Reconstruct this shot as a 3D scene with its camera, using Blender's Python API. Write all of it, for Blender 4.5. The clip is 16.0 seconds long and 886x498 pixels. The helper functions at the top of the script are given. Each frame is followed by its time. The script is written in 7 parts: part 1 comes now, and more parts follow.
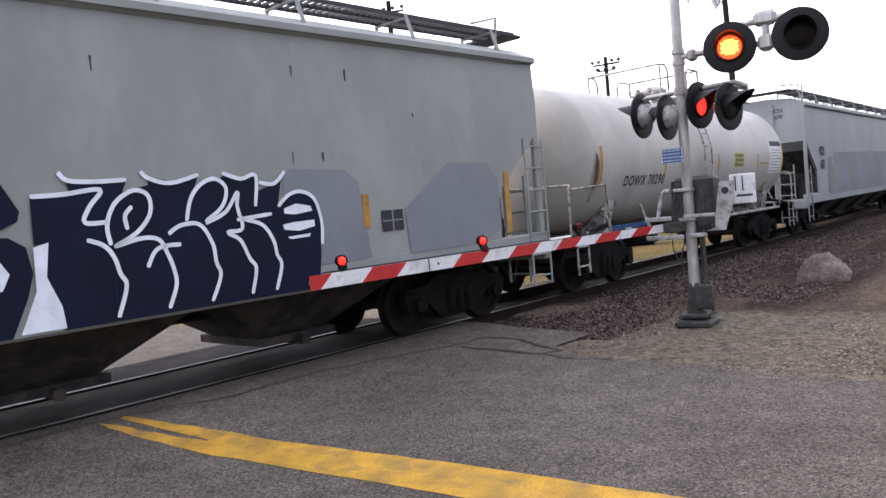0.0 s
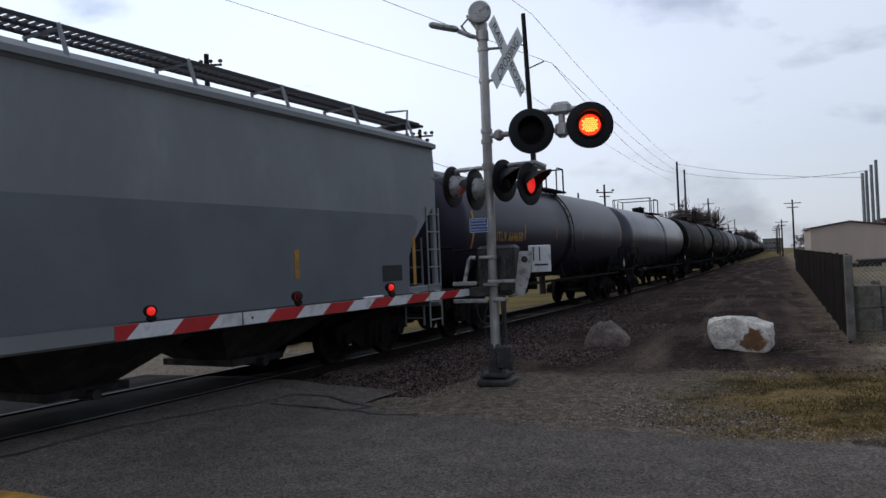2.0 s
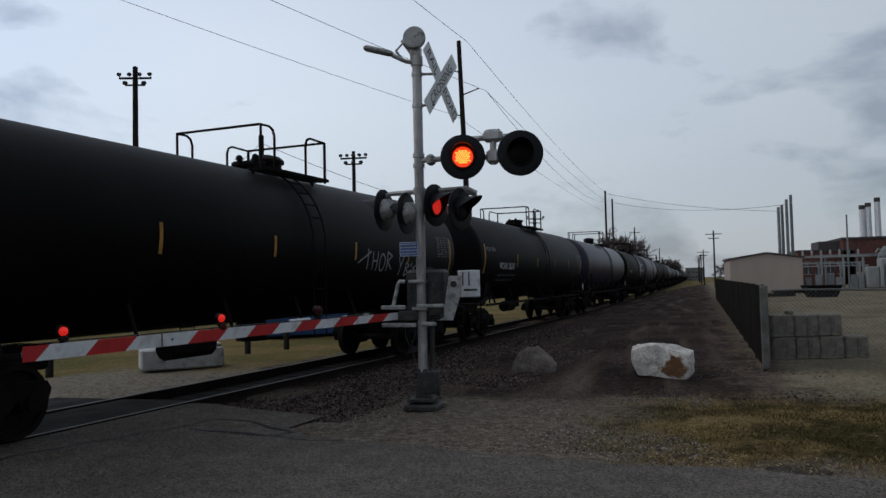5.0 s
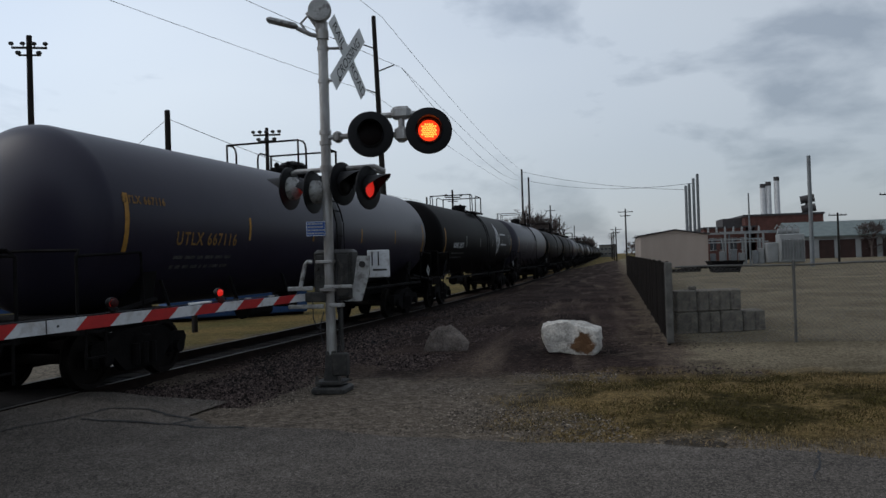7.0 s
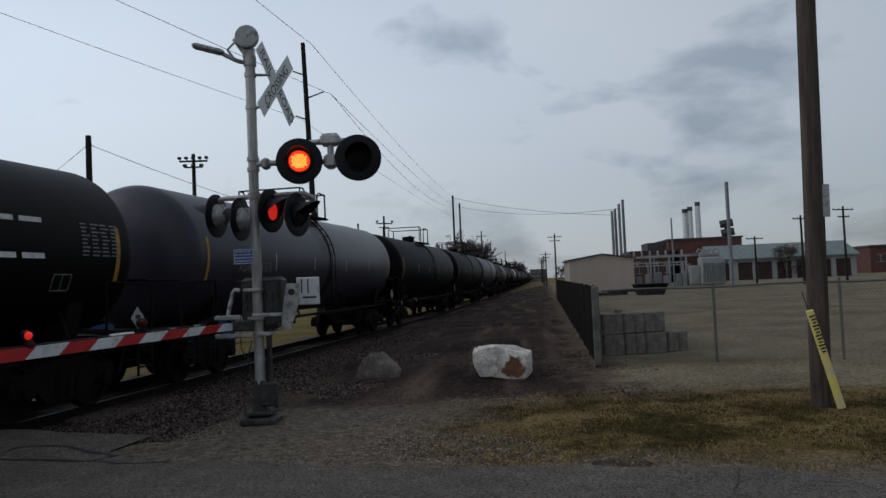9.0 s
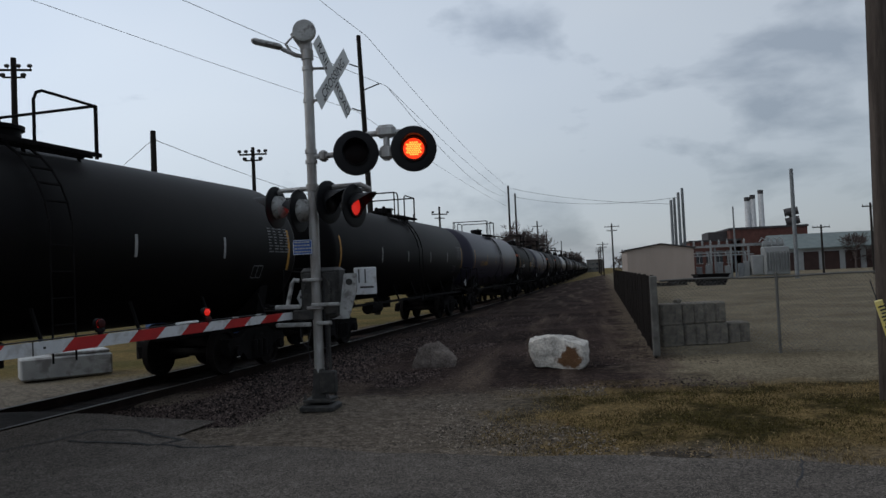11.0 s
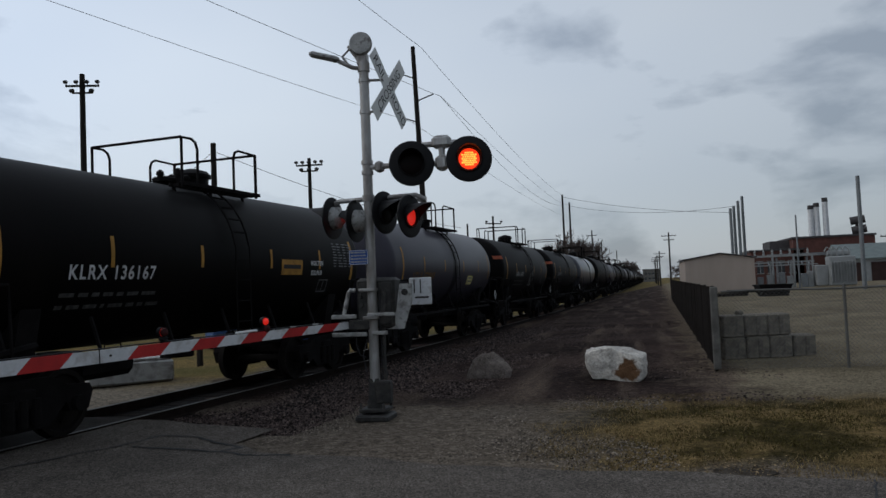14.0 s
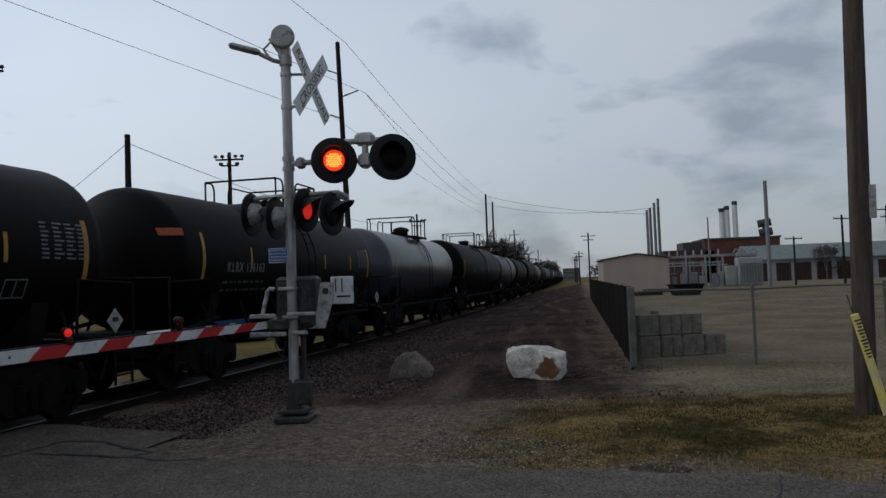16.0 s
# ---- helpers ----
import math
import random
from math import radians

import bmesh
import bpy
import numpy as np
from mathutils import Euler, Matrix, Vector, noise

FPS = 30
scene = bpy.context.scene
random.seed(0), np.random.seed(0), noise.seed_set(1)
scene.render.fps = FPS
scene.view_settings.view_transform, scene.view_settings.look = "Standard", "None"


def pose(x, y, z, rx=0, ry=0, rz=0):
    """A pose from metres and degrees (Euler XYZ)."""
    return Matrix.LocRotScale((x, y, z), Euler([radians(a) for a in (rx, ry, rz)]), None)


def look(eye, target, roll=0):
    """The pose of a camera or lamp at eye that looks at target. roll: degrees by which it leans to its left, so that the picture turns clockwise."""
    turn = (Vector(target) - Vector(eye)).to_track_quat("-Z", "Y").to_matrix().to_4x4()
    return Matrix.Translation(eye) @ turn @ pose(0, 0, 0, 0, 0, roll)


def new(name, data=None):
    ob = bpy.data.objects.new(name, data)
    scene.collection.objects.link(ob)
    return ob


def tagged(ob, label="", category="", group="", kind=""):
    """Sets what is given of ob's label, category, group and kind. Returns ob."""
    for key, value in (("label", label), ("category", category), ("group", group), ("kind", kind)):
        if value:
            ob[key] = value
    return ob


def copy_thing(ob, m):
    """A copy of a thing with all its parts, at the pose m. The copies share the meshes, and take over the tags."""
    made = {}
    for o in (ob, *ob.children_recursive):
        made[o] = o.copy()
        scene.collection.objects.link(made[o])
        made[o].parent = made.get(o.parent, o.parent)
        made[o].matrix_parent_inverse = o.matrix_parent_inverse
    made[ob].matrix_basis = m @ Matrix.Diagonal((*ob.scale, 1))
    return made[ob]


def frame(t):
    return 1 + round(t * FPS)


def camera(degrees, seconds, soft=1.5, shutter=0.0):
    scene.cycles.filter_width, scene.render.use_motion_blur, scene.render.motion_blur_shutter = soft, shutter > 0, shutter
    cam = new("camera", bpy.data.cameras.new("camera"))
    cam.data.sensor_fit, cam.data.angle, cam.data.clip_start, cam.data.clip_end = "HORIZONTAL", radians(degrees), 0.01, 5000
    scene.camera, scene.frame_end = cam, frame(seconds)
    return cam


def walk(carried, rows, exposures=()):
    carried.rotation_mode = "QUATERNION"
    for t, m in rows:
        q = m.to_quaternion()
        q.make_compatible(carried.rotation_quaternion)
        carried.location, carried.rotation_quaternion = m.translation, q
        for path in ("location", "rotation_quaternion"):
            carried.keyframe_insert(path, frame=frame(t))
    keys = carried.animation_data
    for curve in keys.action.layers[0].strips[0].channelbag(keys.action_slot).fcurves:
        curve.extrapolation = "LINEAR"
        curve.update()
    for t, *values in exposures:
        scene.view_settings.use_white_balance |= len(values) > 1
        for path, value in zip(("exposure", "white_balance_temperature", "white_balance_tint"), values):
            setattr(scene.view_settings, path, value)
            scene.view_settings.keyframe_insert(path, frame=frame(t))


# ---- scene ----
cam = camera(59.9, 16.0)
PATH = [
    (0, (0.005, 0.082, 1.971), (-1.179, 1.69, 1.871), -5.1),
    (0.5, (0.092, 0.011, 1.931), (-0.995, 1.686, 1.818), -5.0),
    (1, (0.182, -0.051, 1.924), (-0.747, 1.718, 1.846), -2.7),
    (1.5, (0.135, -0.139, 1.928), (-0.624, 1.712, 1.93), -2.4),
    (2, (0.102, -0.241, 1.915), (-0.647, 1.613, 1.948), -2.4),
    (2.5, (0.095, -0.231, 1.929), (-0.635, 1.63, 1.979), -1.4),
    (3, (0.092, -0.211, 1.948), (-0.6, 1.664, 2.026), -1.2),
    (5.5, (0.132, -0.199, 1.926), (-0.381, 1.733, 2.005), -1.0),
    (6, (0.136, -0.172, 1.944), (-0.288, 1.783, 1.976), -0.8),
    (6.5, (0.165, -0.118, 1.933), (-0.217, 1.845, 1.945), -1.0),
    (7, (0.238, 0.0, 1.947), (-0.141, 1.964, 1.972), -1.8),
    (7.5, (0.25, -0.079, 1.938), (-0.07, 1.894, 1.994), -2.4),
    (8, (0.251, -0.101, 1.952), (0.016, 1.883, 2.035), -2.4),
    (8.5, (0.266, -0.041, 1.95), (0.068, 1.947, 2.043), -2.5),
    (9, (0.275, -0.04, 1.947), (0.073, 1.948, 2.033), -2.5),
    (9.5, (0.279, -0.068, 1.938), (0.054, 1.918, 2.009), -2.3),
    (10, (0.278, -0.096, 1.933), (-0.032, 1.88, 1.992), -2.3),
    (12.5, (0.282, -0.061, 1.947), (-0.092, 1.902, 2.032), -2.6),
    (13, (0.265, -0.063, 1.951), (-0.149, 1.892, 2.04), -2.4),
    (13.5, (0.254, 0.047, 1.977), (-0.192, 1.994, 2.078), -2.4),
    (14, (0.244, -0.059, 1.955), (-0.236, 1.88, 2.053), -2.4),
    (14.5, (0.218, -0.153, 1.95), (-0.236, 1.793, 2.052), -1.9),
    (15, (0.226, -0.115, 1.96), (-0.186, 1.839, 2.063), -2.0),
    (15.5, (0.244, -0.114, 1.966), (-0.074, 1.859, 2.052), -2.1),
    (16, (0.241, 0.027, 1.975), (-0.045, 2.005, 2.06), -2.1),
]
EXPOSURES = [(0.0, 2.14, 6820, 22), (0.5, 1.22, 6680, 21), (1.0, 0.66, 6480, 19), (1.5, 0.6, 6420, 17), (2.0, 0.45, 6340, 15), (2.5, 0.32, 6380, 15), (3.0, 0.08, 6440, 15), (5.5, -0.02, 6400, 10), (7.0, 0.06, 6400, 10), (8.5, -0.06, 6400, 10), (10.0, -0.04, 6400, 10), (12.5, 0.0, 6400, 10), (14.0, -0.06, 6400, 10), (16.0, -0.1, 6400, 10)]
walk(cam, [(t, look(eye, target, roll)) for t, eye, target, roll in PATH], EXPOSURES)

# ---------------------------------------------------------------- world and sun
world = bpy.data.worlds.new("overcast_sky")
scene.world = world
world.use_nodes = True
wn, wl = world.node_tree.nodes, world.node_tree.links
wn.clear()


def wnode(kind, **props):
    n = wn.new(kind)
    for k, v in props.items():
        n.inputs[k.replace("_", " ")].default_value = v
    return n


w_out = wn.new("ShaderNodeOutputWorld")
w_bg = wnode("ShaderNodeBackground", Strength=1.0)
w_co = wn.new("ShaderNodeTexCoord")
w_map = wnode("ShaderNodeMapping", Scale=(1.0, 1.0, 2.3), Rotation=(0.0, 0.0, 0.19), Location=(0.55, 0.3, 0.3))
w_n1 = wnode("ShaderNodeTexNoise", Scale=4.2, Detail=8.0, Roughness=0.52, Distortion=0.25)
w_n2 = wnode("ShaderNodeTexNoise", Scale=1.1, Detail=3.0, Roughness=0.5)
w_r1 = wn.new("ShaderNodeValToRGB")
w_r1.color_ramp.elements[0].position, w_r1.color_ramp.elements[0].color = 0.33, (0.285, 0.33, 0.395, 1)
w_r1.color_ramp.elements[1].position, w_r1.color_ramp.elements[1].color = 0.46, (0.48, 0.535, 0.605, 1)
w_r2 = wn.new("ShaderNodeValToRGB")
w_r2.color_ramp.elements[0].position, w_r2.color_ramp.elements[0].color = 0.35, (0.88, 0.90, 0.94, 1)
w_r2.color_ramp.elements[1].position, w_r2.color_ramp.elements[1].color = 0.65, (1.08, 1.06, 1.03, 1)
w_mul = wn.new("ShaderNodeMixRGB")
w_mul.blend_type, w_mul.inputs[0].default_value = "MULTIPLY", 1.0
w_sky = wn.new("ShaderNodeTexSky")
w_sky.sky_type, w_sky.sun_disc = "NISHITA", False
w_sky.sun_elevation, w_sky.sun_rotation = radians(24), radians(-100)
w_mix = wn.new("ShaderNodeMixRGB")
w_mix.blend_type, w_mix.inputs[0].default_value = "ADD", 0.02
wl.new(w_co.outputs["Generated"], w_map.inputs["Vector"])
wl.new(w_map.outputs["Vector"], w_n1.inputs["Vector"])
wl.new(w_map.outputs["Vector"], w_n2.inputs["Vector"])
wl.new(w_n1.outputs["Fac"], w_r1.inputs["Fac"])
wl.new(w_n2.outputs["Fac"], w_r2.inputs["Fac"])
wl.new(w_r1.outputs["Color"], w_mul.inputs[1])
wl.new(w_r2.outputs["Color"], w_mul.inputs[2])
w_sep = wn.new("ShaderNodeSeparateXYZ")
w_side = wn.new("ShaderNodeMath")
w_side.operation, w_side.inputs[1].default_value, w_side.inputs[2].default_value = "MULTIPLY_ADD", -0.56, 1.0
w_glow = wn.new("ShaderNodeVectorMath")
w_glow.operation = "SCALE"
wl.new(w_co.outputs["Generated"], w_sep.inputs[0])
wl.new(w_sep.outputs["X"], w_side.inputs[0])
wl.new(w_mul.outputs["Color"], w_glow.inputs[0])
w_low = wn.new("ShaderNodeMapRange")
w_low.interpolation_type = "SMOOTHSTEP"
for k, v in (("From Min", -0.02), ("From Max", 0.30), ("To Min", 0.74), ("To Max", 1.0)):
    w_low.inputs[k].default_value = v
w_both = wn.new("ShaderNodeMath")
w_both.operation = "MULTIPLY"
wl.new(w_sep.outputs["Z"], w_low.inputs["Value"])
wl.new(w_side.outputs[0], w_both.inputs[0])
wl.new(w_low.outputs[0], w_both.inputs[1])
wl.new(w_both.outputs[0], w_glow.inputs["Scale"])
wl.new(w_glow.outputs["Vector"], w_mix.inputs[1])
wl.new(w_sky.outputs["Color"], w_mix.inputs[2])
wl.new(w_mix.outputs["Color"], w_bg.inputs["Color"])
wl.new(w_bg.outputs["Background"], w_out.inputs["Surface"])

sun = new("sun", bpy.data.lights.new("sun", "SUN"))
sun.data.energy, sun.data.angle, sun.data.color = 0.5, radians(25), (1.0, 0.95, 0.88)
sun.matrix_world = look((-40, -8, 30), (0, 0, 0))


# ---------------------------------------------------------------- materials
def mat(name, color, rough=0.7, metal=0.0, var=0.25, scale=3.0, fine=40.0, stretch=(1, 1, 1), bump=0.15,
        second=None, amount=0.5, sharp=0.15, glow=None, spec=0.4, grain=0.35, spot=None, piece=None, spill=None):
    """Two scales of noise vary a base colour; a second colour comes in as stains or wear."""
    m = bpy.data.materials.new(name)
    m.use_nodes = True
    nt = m.node_tree
    nd, ln = nt.nodes, nt.links
    bs = nd["Principled BSDF"]
    bs.inputs["Roughness"].default_value, bs.inputs["Metallic"].default_value = rough, metal
    bs.inputs["Specular IOR Level"].default_value = spec
    co = nd.new("ShaderNodeTexCoord")
    mp = nd.new("ShaderNodeMapping")
    mp.inputs["Scale"].default_value = stretch
    ln.new(co.outputs["Object"], mp.inputs["Vector"])
    big, small = nd.new("ShaderNodeTexNoise"), nd.new("ShaderNodeTexNoise")
    big.inputs["Scale"].default_value, big.inputs["Detail"].default_value = scale, 6
    small.inputs["Scale"].default_value, small.inputs["Detail"].default_value = fine, 4
    for n in (big, small):
        ln.new(mp.outputs["Vector"], n.inputs["Vector"])
    ramp = nd.new("ShaderNodeValToRGB")
    a = tuple(c * (1 - var) for c in color) + (1,)
    b = tuple(min(1, c * (1 + var)) for c in color) + (1,)
    ramp.color_ramp.elements[0].position, ramp.color_ramp.elements[0].color = 0.3, a
    ramp.color_ramp.elements[1].position, ramp.color_ramp.elements[1].color = 0.7, b
    add = nd.new("ShaderNodeMath")
    add.operation, add.inputs[1].default_value = "MULTIPLY_ADD", grain
    off = nd.new("ShaderNodeMath")
    off.operation, off.inputs[1].default_value = "SUBTRACT", grain / 2
    ln.new(small.outputs["Fac"], add.inputs[0])
    ln.new(big.outputs["Fac"], add.inputs[2])
    ln.new(add.outputs[0], off.inputs[0])
    ln.new(off.outputs[0], ramp.inputs["Fac"])
    last = ramp.outputs["Color"]
    if second:
        st = nd.new("ShaderNodeTexNoise")
        st.inputs["Scale"].default_value, st.inputs["Detail"].default_value = scale * 1.7, 8
        st.inputs["Distortion"].default_value = 0.4
        ln.new(mp.outputs["Vector"], st.inputs["Vector"])
        r2 = nd.new("ShaderNodeValToRGB")
        r2.color_ramp.elements[0].position = 0.5 + (0.5 - amount) * 0.5 - sharp / 2
        r2.color_ramp.elements[1].position = 0.5 + (0.5 - amount) * 0.5 + sharp / 2
        ln.new(st.outputs["Fac"], r2.inputs["Fac"])
        mx = nd.new("ShaderNodeMixRGB")
        mx.inputs[2].default_value = (*second, 1)
        ln.new(r2.outputs["Color"], mx.inputs[0])
        ln.new(last, mx.inputs[1])
        last = mx.outputs[0]
    if spot:
        where, reach, tone = spot
        far = nd.new("ShaderNodeVectorMath")
        far.operation, far.inputs[1].default_value = "DISTANCE", where
        ln.new(co.outputs["Object"], far.inputs[0])
        rag = nd.new("ShaderNodeMath")
        rag.operation, rag.inputs[1].default_value = "MULTIPLY_ADD", reach * 1.5
        rn = nd.new("ShaderNodeTexNoise")
        rn.inputs["Scale"].default_value, rn.inputs["Detail"].default_value = 6, 6
        ln.new(co.outputs["Object"], rn.inputs["Vector"])
        ln.new(rn.outputs["Fac"], rag.inputs[0])
        ln.new(far.outputs["Value"], rag.inputs[2])
        mr = nd.new("ShaderNodeMapRange")
        mr.inputs["From Min"].default_value, mr.inputs["From Max"].default_value = reach * 1.55, reach * 1.75
        mr.inputs["To Min"].default_value, mr.inputs["To Max"].default_value = 1, 0
        ln.new(rag.outputs[0], mr.inputs["Value"])
        sm = nd.new("ShaderNodeMixRGB")
        sm.inputs[2].default_value = (*tone, 1)
        ln.new(mr.outputs[0], sm.inputs[0])
        ln.new(last, sm.inputs[1])
        last = sm.outputs[0]
    if piece:
        # each loose piece takes a tone of its own between two factors
        geo = nd.new("ShaderNodeNewGeometry")
        pr = nd.new("ShaderNodeMapRange")
        pr.inputs["To Min"].default_value, pr.inputs["To Max"].default_value = piece
        ln.new(geo.outputs["Random Per Island"], pr.inputs["Value"])
        pm = nd.new("ShaderNodeVectorMath")
        pm.operation = "SCALE"
        ln.new(last, pm.inputs[0])
        ln.new(pr.outputs[0], pm.inputs["Scale"])
        last = pm.outputs["Vector"]
    if spill:
        # a ragged dark stain of spilt load that runs down from the manway
        along, wide, tone = spill
        sp = nd.new("ShaderNodeSeparateXYZ")
        ln.new(co.outputs["Object"], sp.inputs[0])
        off_ = nd.new("ShaderNodeMath")
        off_.operation, off_.inputs[1].default_value = "SUBTRACT", along
        ln.new(sp.outputs["Y"], off_.inputs[0])
        ab = nd.new("ShaderNodeMath")
        ab.operation = "ABSOLUTE"
        ln.new(off_.outputs[0], ab.inputs[0])
        sn = nd.new("ShaderNodeTexNoise")
        sm_ = nd.new("ShaderNodeMapping")
        sm_.inputs["Scale"].default_value = (1.0, 2.2, 0.35)
        sn.inputs["Scale"].default_value, sn.inputs["Detail"].default_value = 2.2, 7
        ln.new(co.outputs["Object"], sm_.inputs["Vector"])
        ln.new(sm_.outputs["Vector"], sn.inputs["Vector"])
        rg = nd.new("ShaderNodeMath")
        rg.operation, rg.inputs[1].default_value = "MULTIPLY_ADD", wide * 1.6
        ln.new(sn.outputs["Fac"], rg.inputs[0])
        ln.new(ab.outputs[0], rg.inputs[2])
        sr = nd.new("ShaderNodeMapRange")
        sr.inputs["From Min"].default_value, sr.inputs["From Max"].default_value = wide * 1.35, wide * 1.75
        sr.inputs["To Min"].default_value, sr.inputs["To Max"].default_value = 0.85, 0
        ln.new(rg.outputs[0], sr.inputs["Value"])
        sx = nd.new("ShaderNodeMixRGB")
        sx.inputs[2].default_value = (*tone, 1)
        ln.new(sr.outputs[0], sx.inputs[0])
        ln.new(last, sx.inputs[1])
        last = sx.outputs[0]
        dull = nd.new("ShaderNodeMapRange")
        dull.inputs["To Min"].default_value, dull.inputs["To Max"].default_value = spec, 0.03
        ln.new(sr.outputs[0], dull.inputs["Value"])
        ln.new(dull.outputs[0], bs.inputs["Specular IOR Level"])
    ln.new(last, bs.inputs["Base Color"])
    if bump:
        bp = nd.new("ShaderNodeBump")
        bp.inputs["Strength"].default_value, bp.inputs["Distance"].default_value = bump, 0.02
        ln.new(small.outputs["Fac"], bp.inputs["Height"])
        ln.new(bp.outputs["Normal"], bs.inputs["Normal"])
    if glow:
        bs.inputs["Emission Color"].default_value, bs.inputs["Emission Strength"].default_value = (*glow[0], 1), glow[1]
    return m


def asphalt_material(name, tone, worn):
    """Old asphalt: stone chips of many tones in a dark binder, with broad worn and oily areas."""
    m = bpy.data.materials.new(name)
    m.use_nodes = True
    nd, ln = m.node_tree.nodes, m.node_tree.links
    bs = nd["Principled BSDF"]
    bs.inputs["Roughness"].default_value, bs.inputs["Specular IOR Level"].default_value = 0.95, 0.05
    co = nd.new("ShaderNodeTexCoord")

    def scaled(src, factor, to):
        n = nd.new("ShaderNodeMapRange")
        n.inputs["From Min"].default_value, n.inputs["From Max"].default_value = factor
        n.inputs["To Min"].default_value, n.inputs["To Max"].default_value = to
        ln.new(src, n.inputs["Value"])
        return n.outputs[0]

    def times(a, b):
        n = nd.new("ShaderNodeMath")
        n.operation = "MULTIPLY"
        ln.new(a, n.inputs[0])
        ln.new(b, n.inputs[1])
        return n.outputs[0]
    chips = []
    for scale in (95.0, 42.0):
        v = nd.new("ShaderNodeTexVoronoi")
        v.inputs["Scale"].default_value = scale
        ln.new(co.outputs["Object"], v.inputs["Vector"])
        c = nd.new("ShaderNodeSeparateColor")
        ln.new(v.outputs["Color"], c.inputs[0])
        chips.append((v, c))
    big, mid = nd.new("ShaderNodeTexNoise"), nd.new("ShaderNodeTexNoise")
    big.inputs["Scale"].default_value, big.inputs["Detail"].default_value = 0.35, 5
    mid.inputs["Scale"].default_value, mid.inputs["Detail"].default_value = 2.6, 8
    for n in (big, mid):
        ln.new(co.outputs["Object"], n.inputs["Vector"])
    f = times(scaled(chips[0][1].outputs[0], (0, 1), (0.42, 1.6)), scaled(chips[1][1].outputs[1], (0, 1), (0.68, 1.34)))
    f = times(f, scaled(big.outputs["Fac"], (0.3, 0.7), (1 - worn, 1 + worn)))
    f = times(f, scaled(mid.outputs["Fac"], (0.3, 0.7), (0.84, 1.16)))
    col = nd.new("ShaderNodeVectorMath")
    col.operation = "SCALE"
    col.inputs[0].default_value = tone
    ln.new(f, col.inputs["Scale"])
    ln.new(col.outputs["Vector"], bs.inputs["Base Color"])
    bp = nd.new("ShaderNodeBump")
    bp.inputs["Strength"].default_value, bp.inputs["Distance"].default_value = 0.35, 0.006
    ln.new(chips[0][0].outputs["Distance"], bp.inputs["Height"])
    ln.new(bp.outputs["Normal"], bs.inputs["Normal"])
    return m


M = {}
M["asphalt"] = asphalt_material("asphalt", (0.090, 0.078, 0.067), 0.2)
M["crack"] = mat("crack_filler", (0.012, 0.012, 0.013), 0.8)
M["yellow_paint"] = mat("yellow_road_paint", (0.42, 0.225, 0.022), 0.85, var=0.3, scale=2.5, fine=60, bump=0.4, second=(0.20, 0.125, 0.04), amount=0.30, sharp=0.3, grain=0.8)
# Stone colour taken down to include the shade under the train.
M["ballast"] = mat("shaded_ballast_stone", (0.010, 0.009, 0.009), 0.97, var=0.7, scale=0.7, fine=16, bump=1.0, second=(0.004, 0.0035, 0.0035), amount=0.5, sharp=0.3, grain=1.2, spec=0.05)
M["stone_bit"] = mat("loose_stone", (0.047, 0.035, 0.031), 0.95, piece=(0.08, 2.6), var=0.6, scale=14, fine=40, bump=0.3, grain=1.4, spec=0.1)
M["pad_stone"] = mat("tan_gravel_stone", (0.125, 0.104, 0.084), 0.95, piece=(0.3, 1.9), var=0.5, scale=16, fine=40, bump=0.3, grain=1.4, spec=0.1)
M["rail"] = mat("rail_steel", (0.014, 0.009, 0.007), 0.85, 0.0, var=0.3, scale=4, spec=0.1)
M["rail_head"] = mat("polished_rail_head", (0.036, 0.033, 0.031), 0.55, 0.3, var=0.4, scale=3, bump=0)
# Creosoted wood, with the train's shade added to its dark tone.
M["tie"] = mat("shaded_creosoted_timber", (0.010, 0.008, 0.007), 0.95, var=0.4, scale=3, stretch=(1, 6, 6), spec=0.05)
M["galvanised"] = mat("galvanised_steel", (0.35, 0.345, 0.335), 0.5, 0.4, var=0.3, scale=3, fine=25, stretch=(1, 1, 0.3), bump=0.08, second=(0.17, 0.15, 0.135), amount=0.42, sharp=0.3)
M["alu"] = mat("cast_aluminium", (0.30, 0.30, 0.29), 0.55, 0.3, var=0.25, scale=6, second=(0.15, 0.14, 0.135), amount=0.35)
M["dark_metal"] = mat("dark_metal_box", (0.030, 0.029, 0.027), 0.7, 0.2, var=0.35, scale=5, second=(0.055, 0.05, 0.046), amount=0.35)
M["black"] = mat("black_signal_paint", (0.006, 0.006, 0.007), 0.55, var=0.3, scale=6, bump=0.05, spec=0.2)
M["sign_white"] = mat("white_sign_sheeting", (0.66, 0.67, 0.66), 0.5, var=0.06, scale=5, bump=0)
M["sign_black"] = mat("black_sign_letter", (0.012, 0.012, 0.014), 0.6, var=0.1, bump=0)
M["sign_blue"] = mat("blue_sign_sheeting", (0.010, 0.055, 0.22), 0.5, var=0.12, scale=8, bump=0)
M["red_sheet"] = mat("red_reflective_sheeting", (0.40, 0.016, 0.016), 0.5, var=0.15, scale=5, bump=0.02)
M["white_sheet"] = mat("white_reflective_sheeting", (0.58, 0.59, 0.60), 0.5, var=0.10, scale=5, bump=0.02, second=(0.42, 0.41, 0.40), amount=0.3)
M["led"] = mat("lit_red_lamp", (0.6, 0.04, 0.01), 0.4, glow=((1.0, 0.045, 0.008), 1.1), bump=0)
M["led_core"] = mat("lit_lamp_cells", (0.9, 0.4, 0.05), 0.4, glow=((1.0, 0.30, 0.045), 2.1), bump=0)
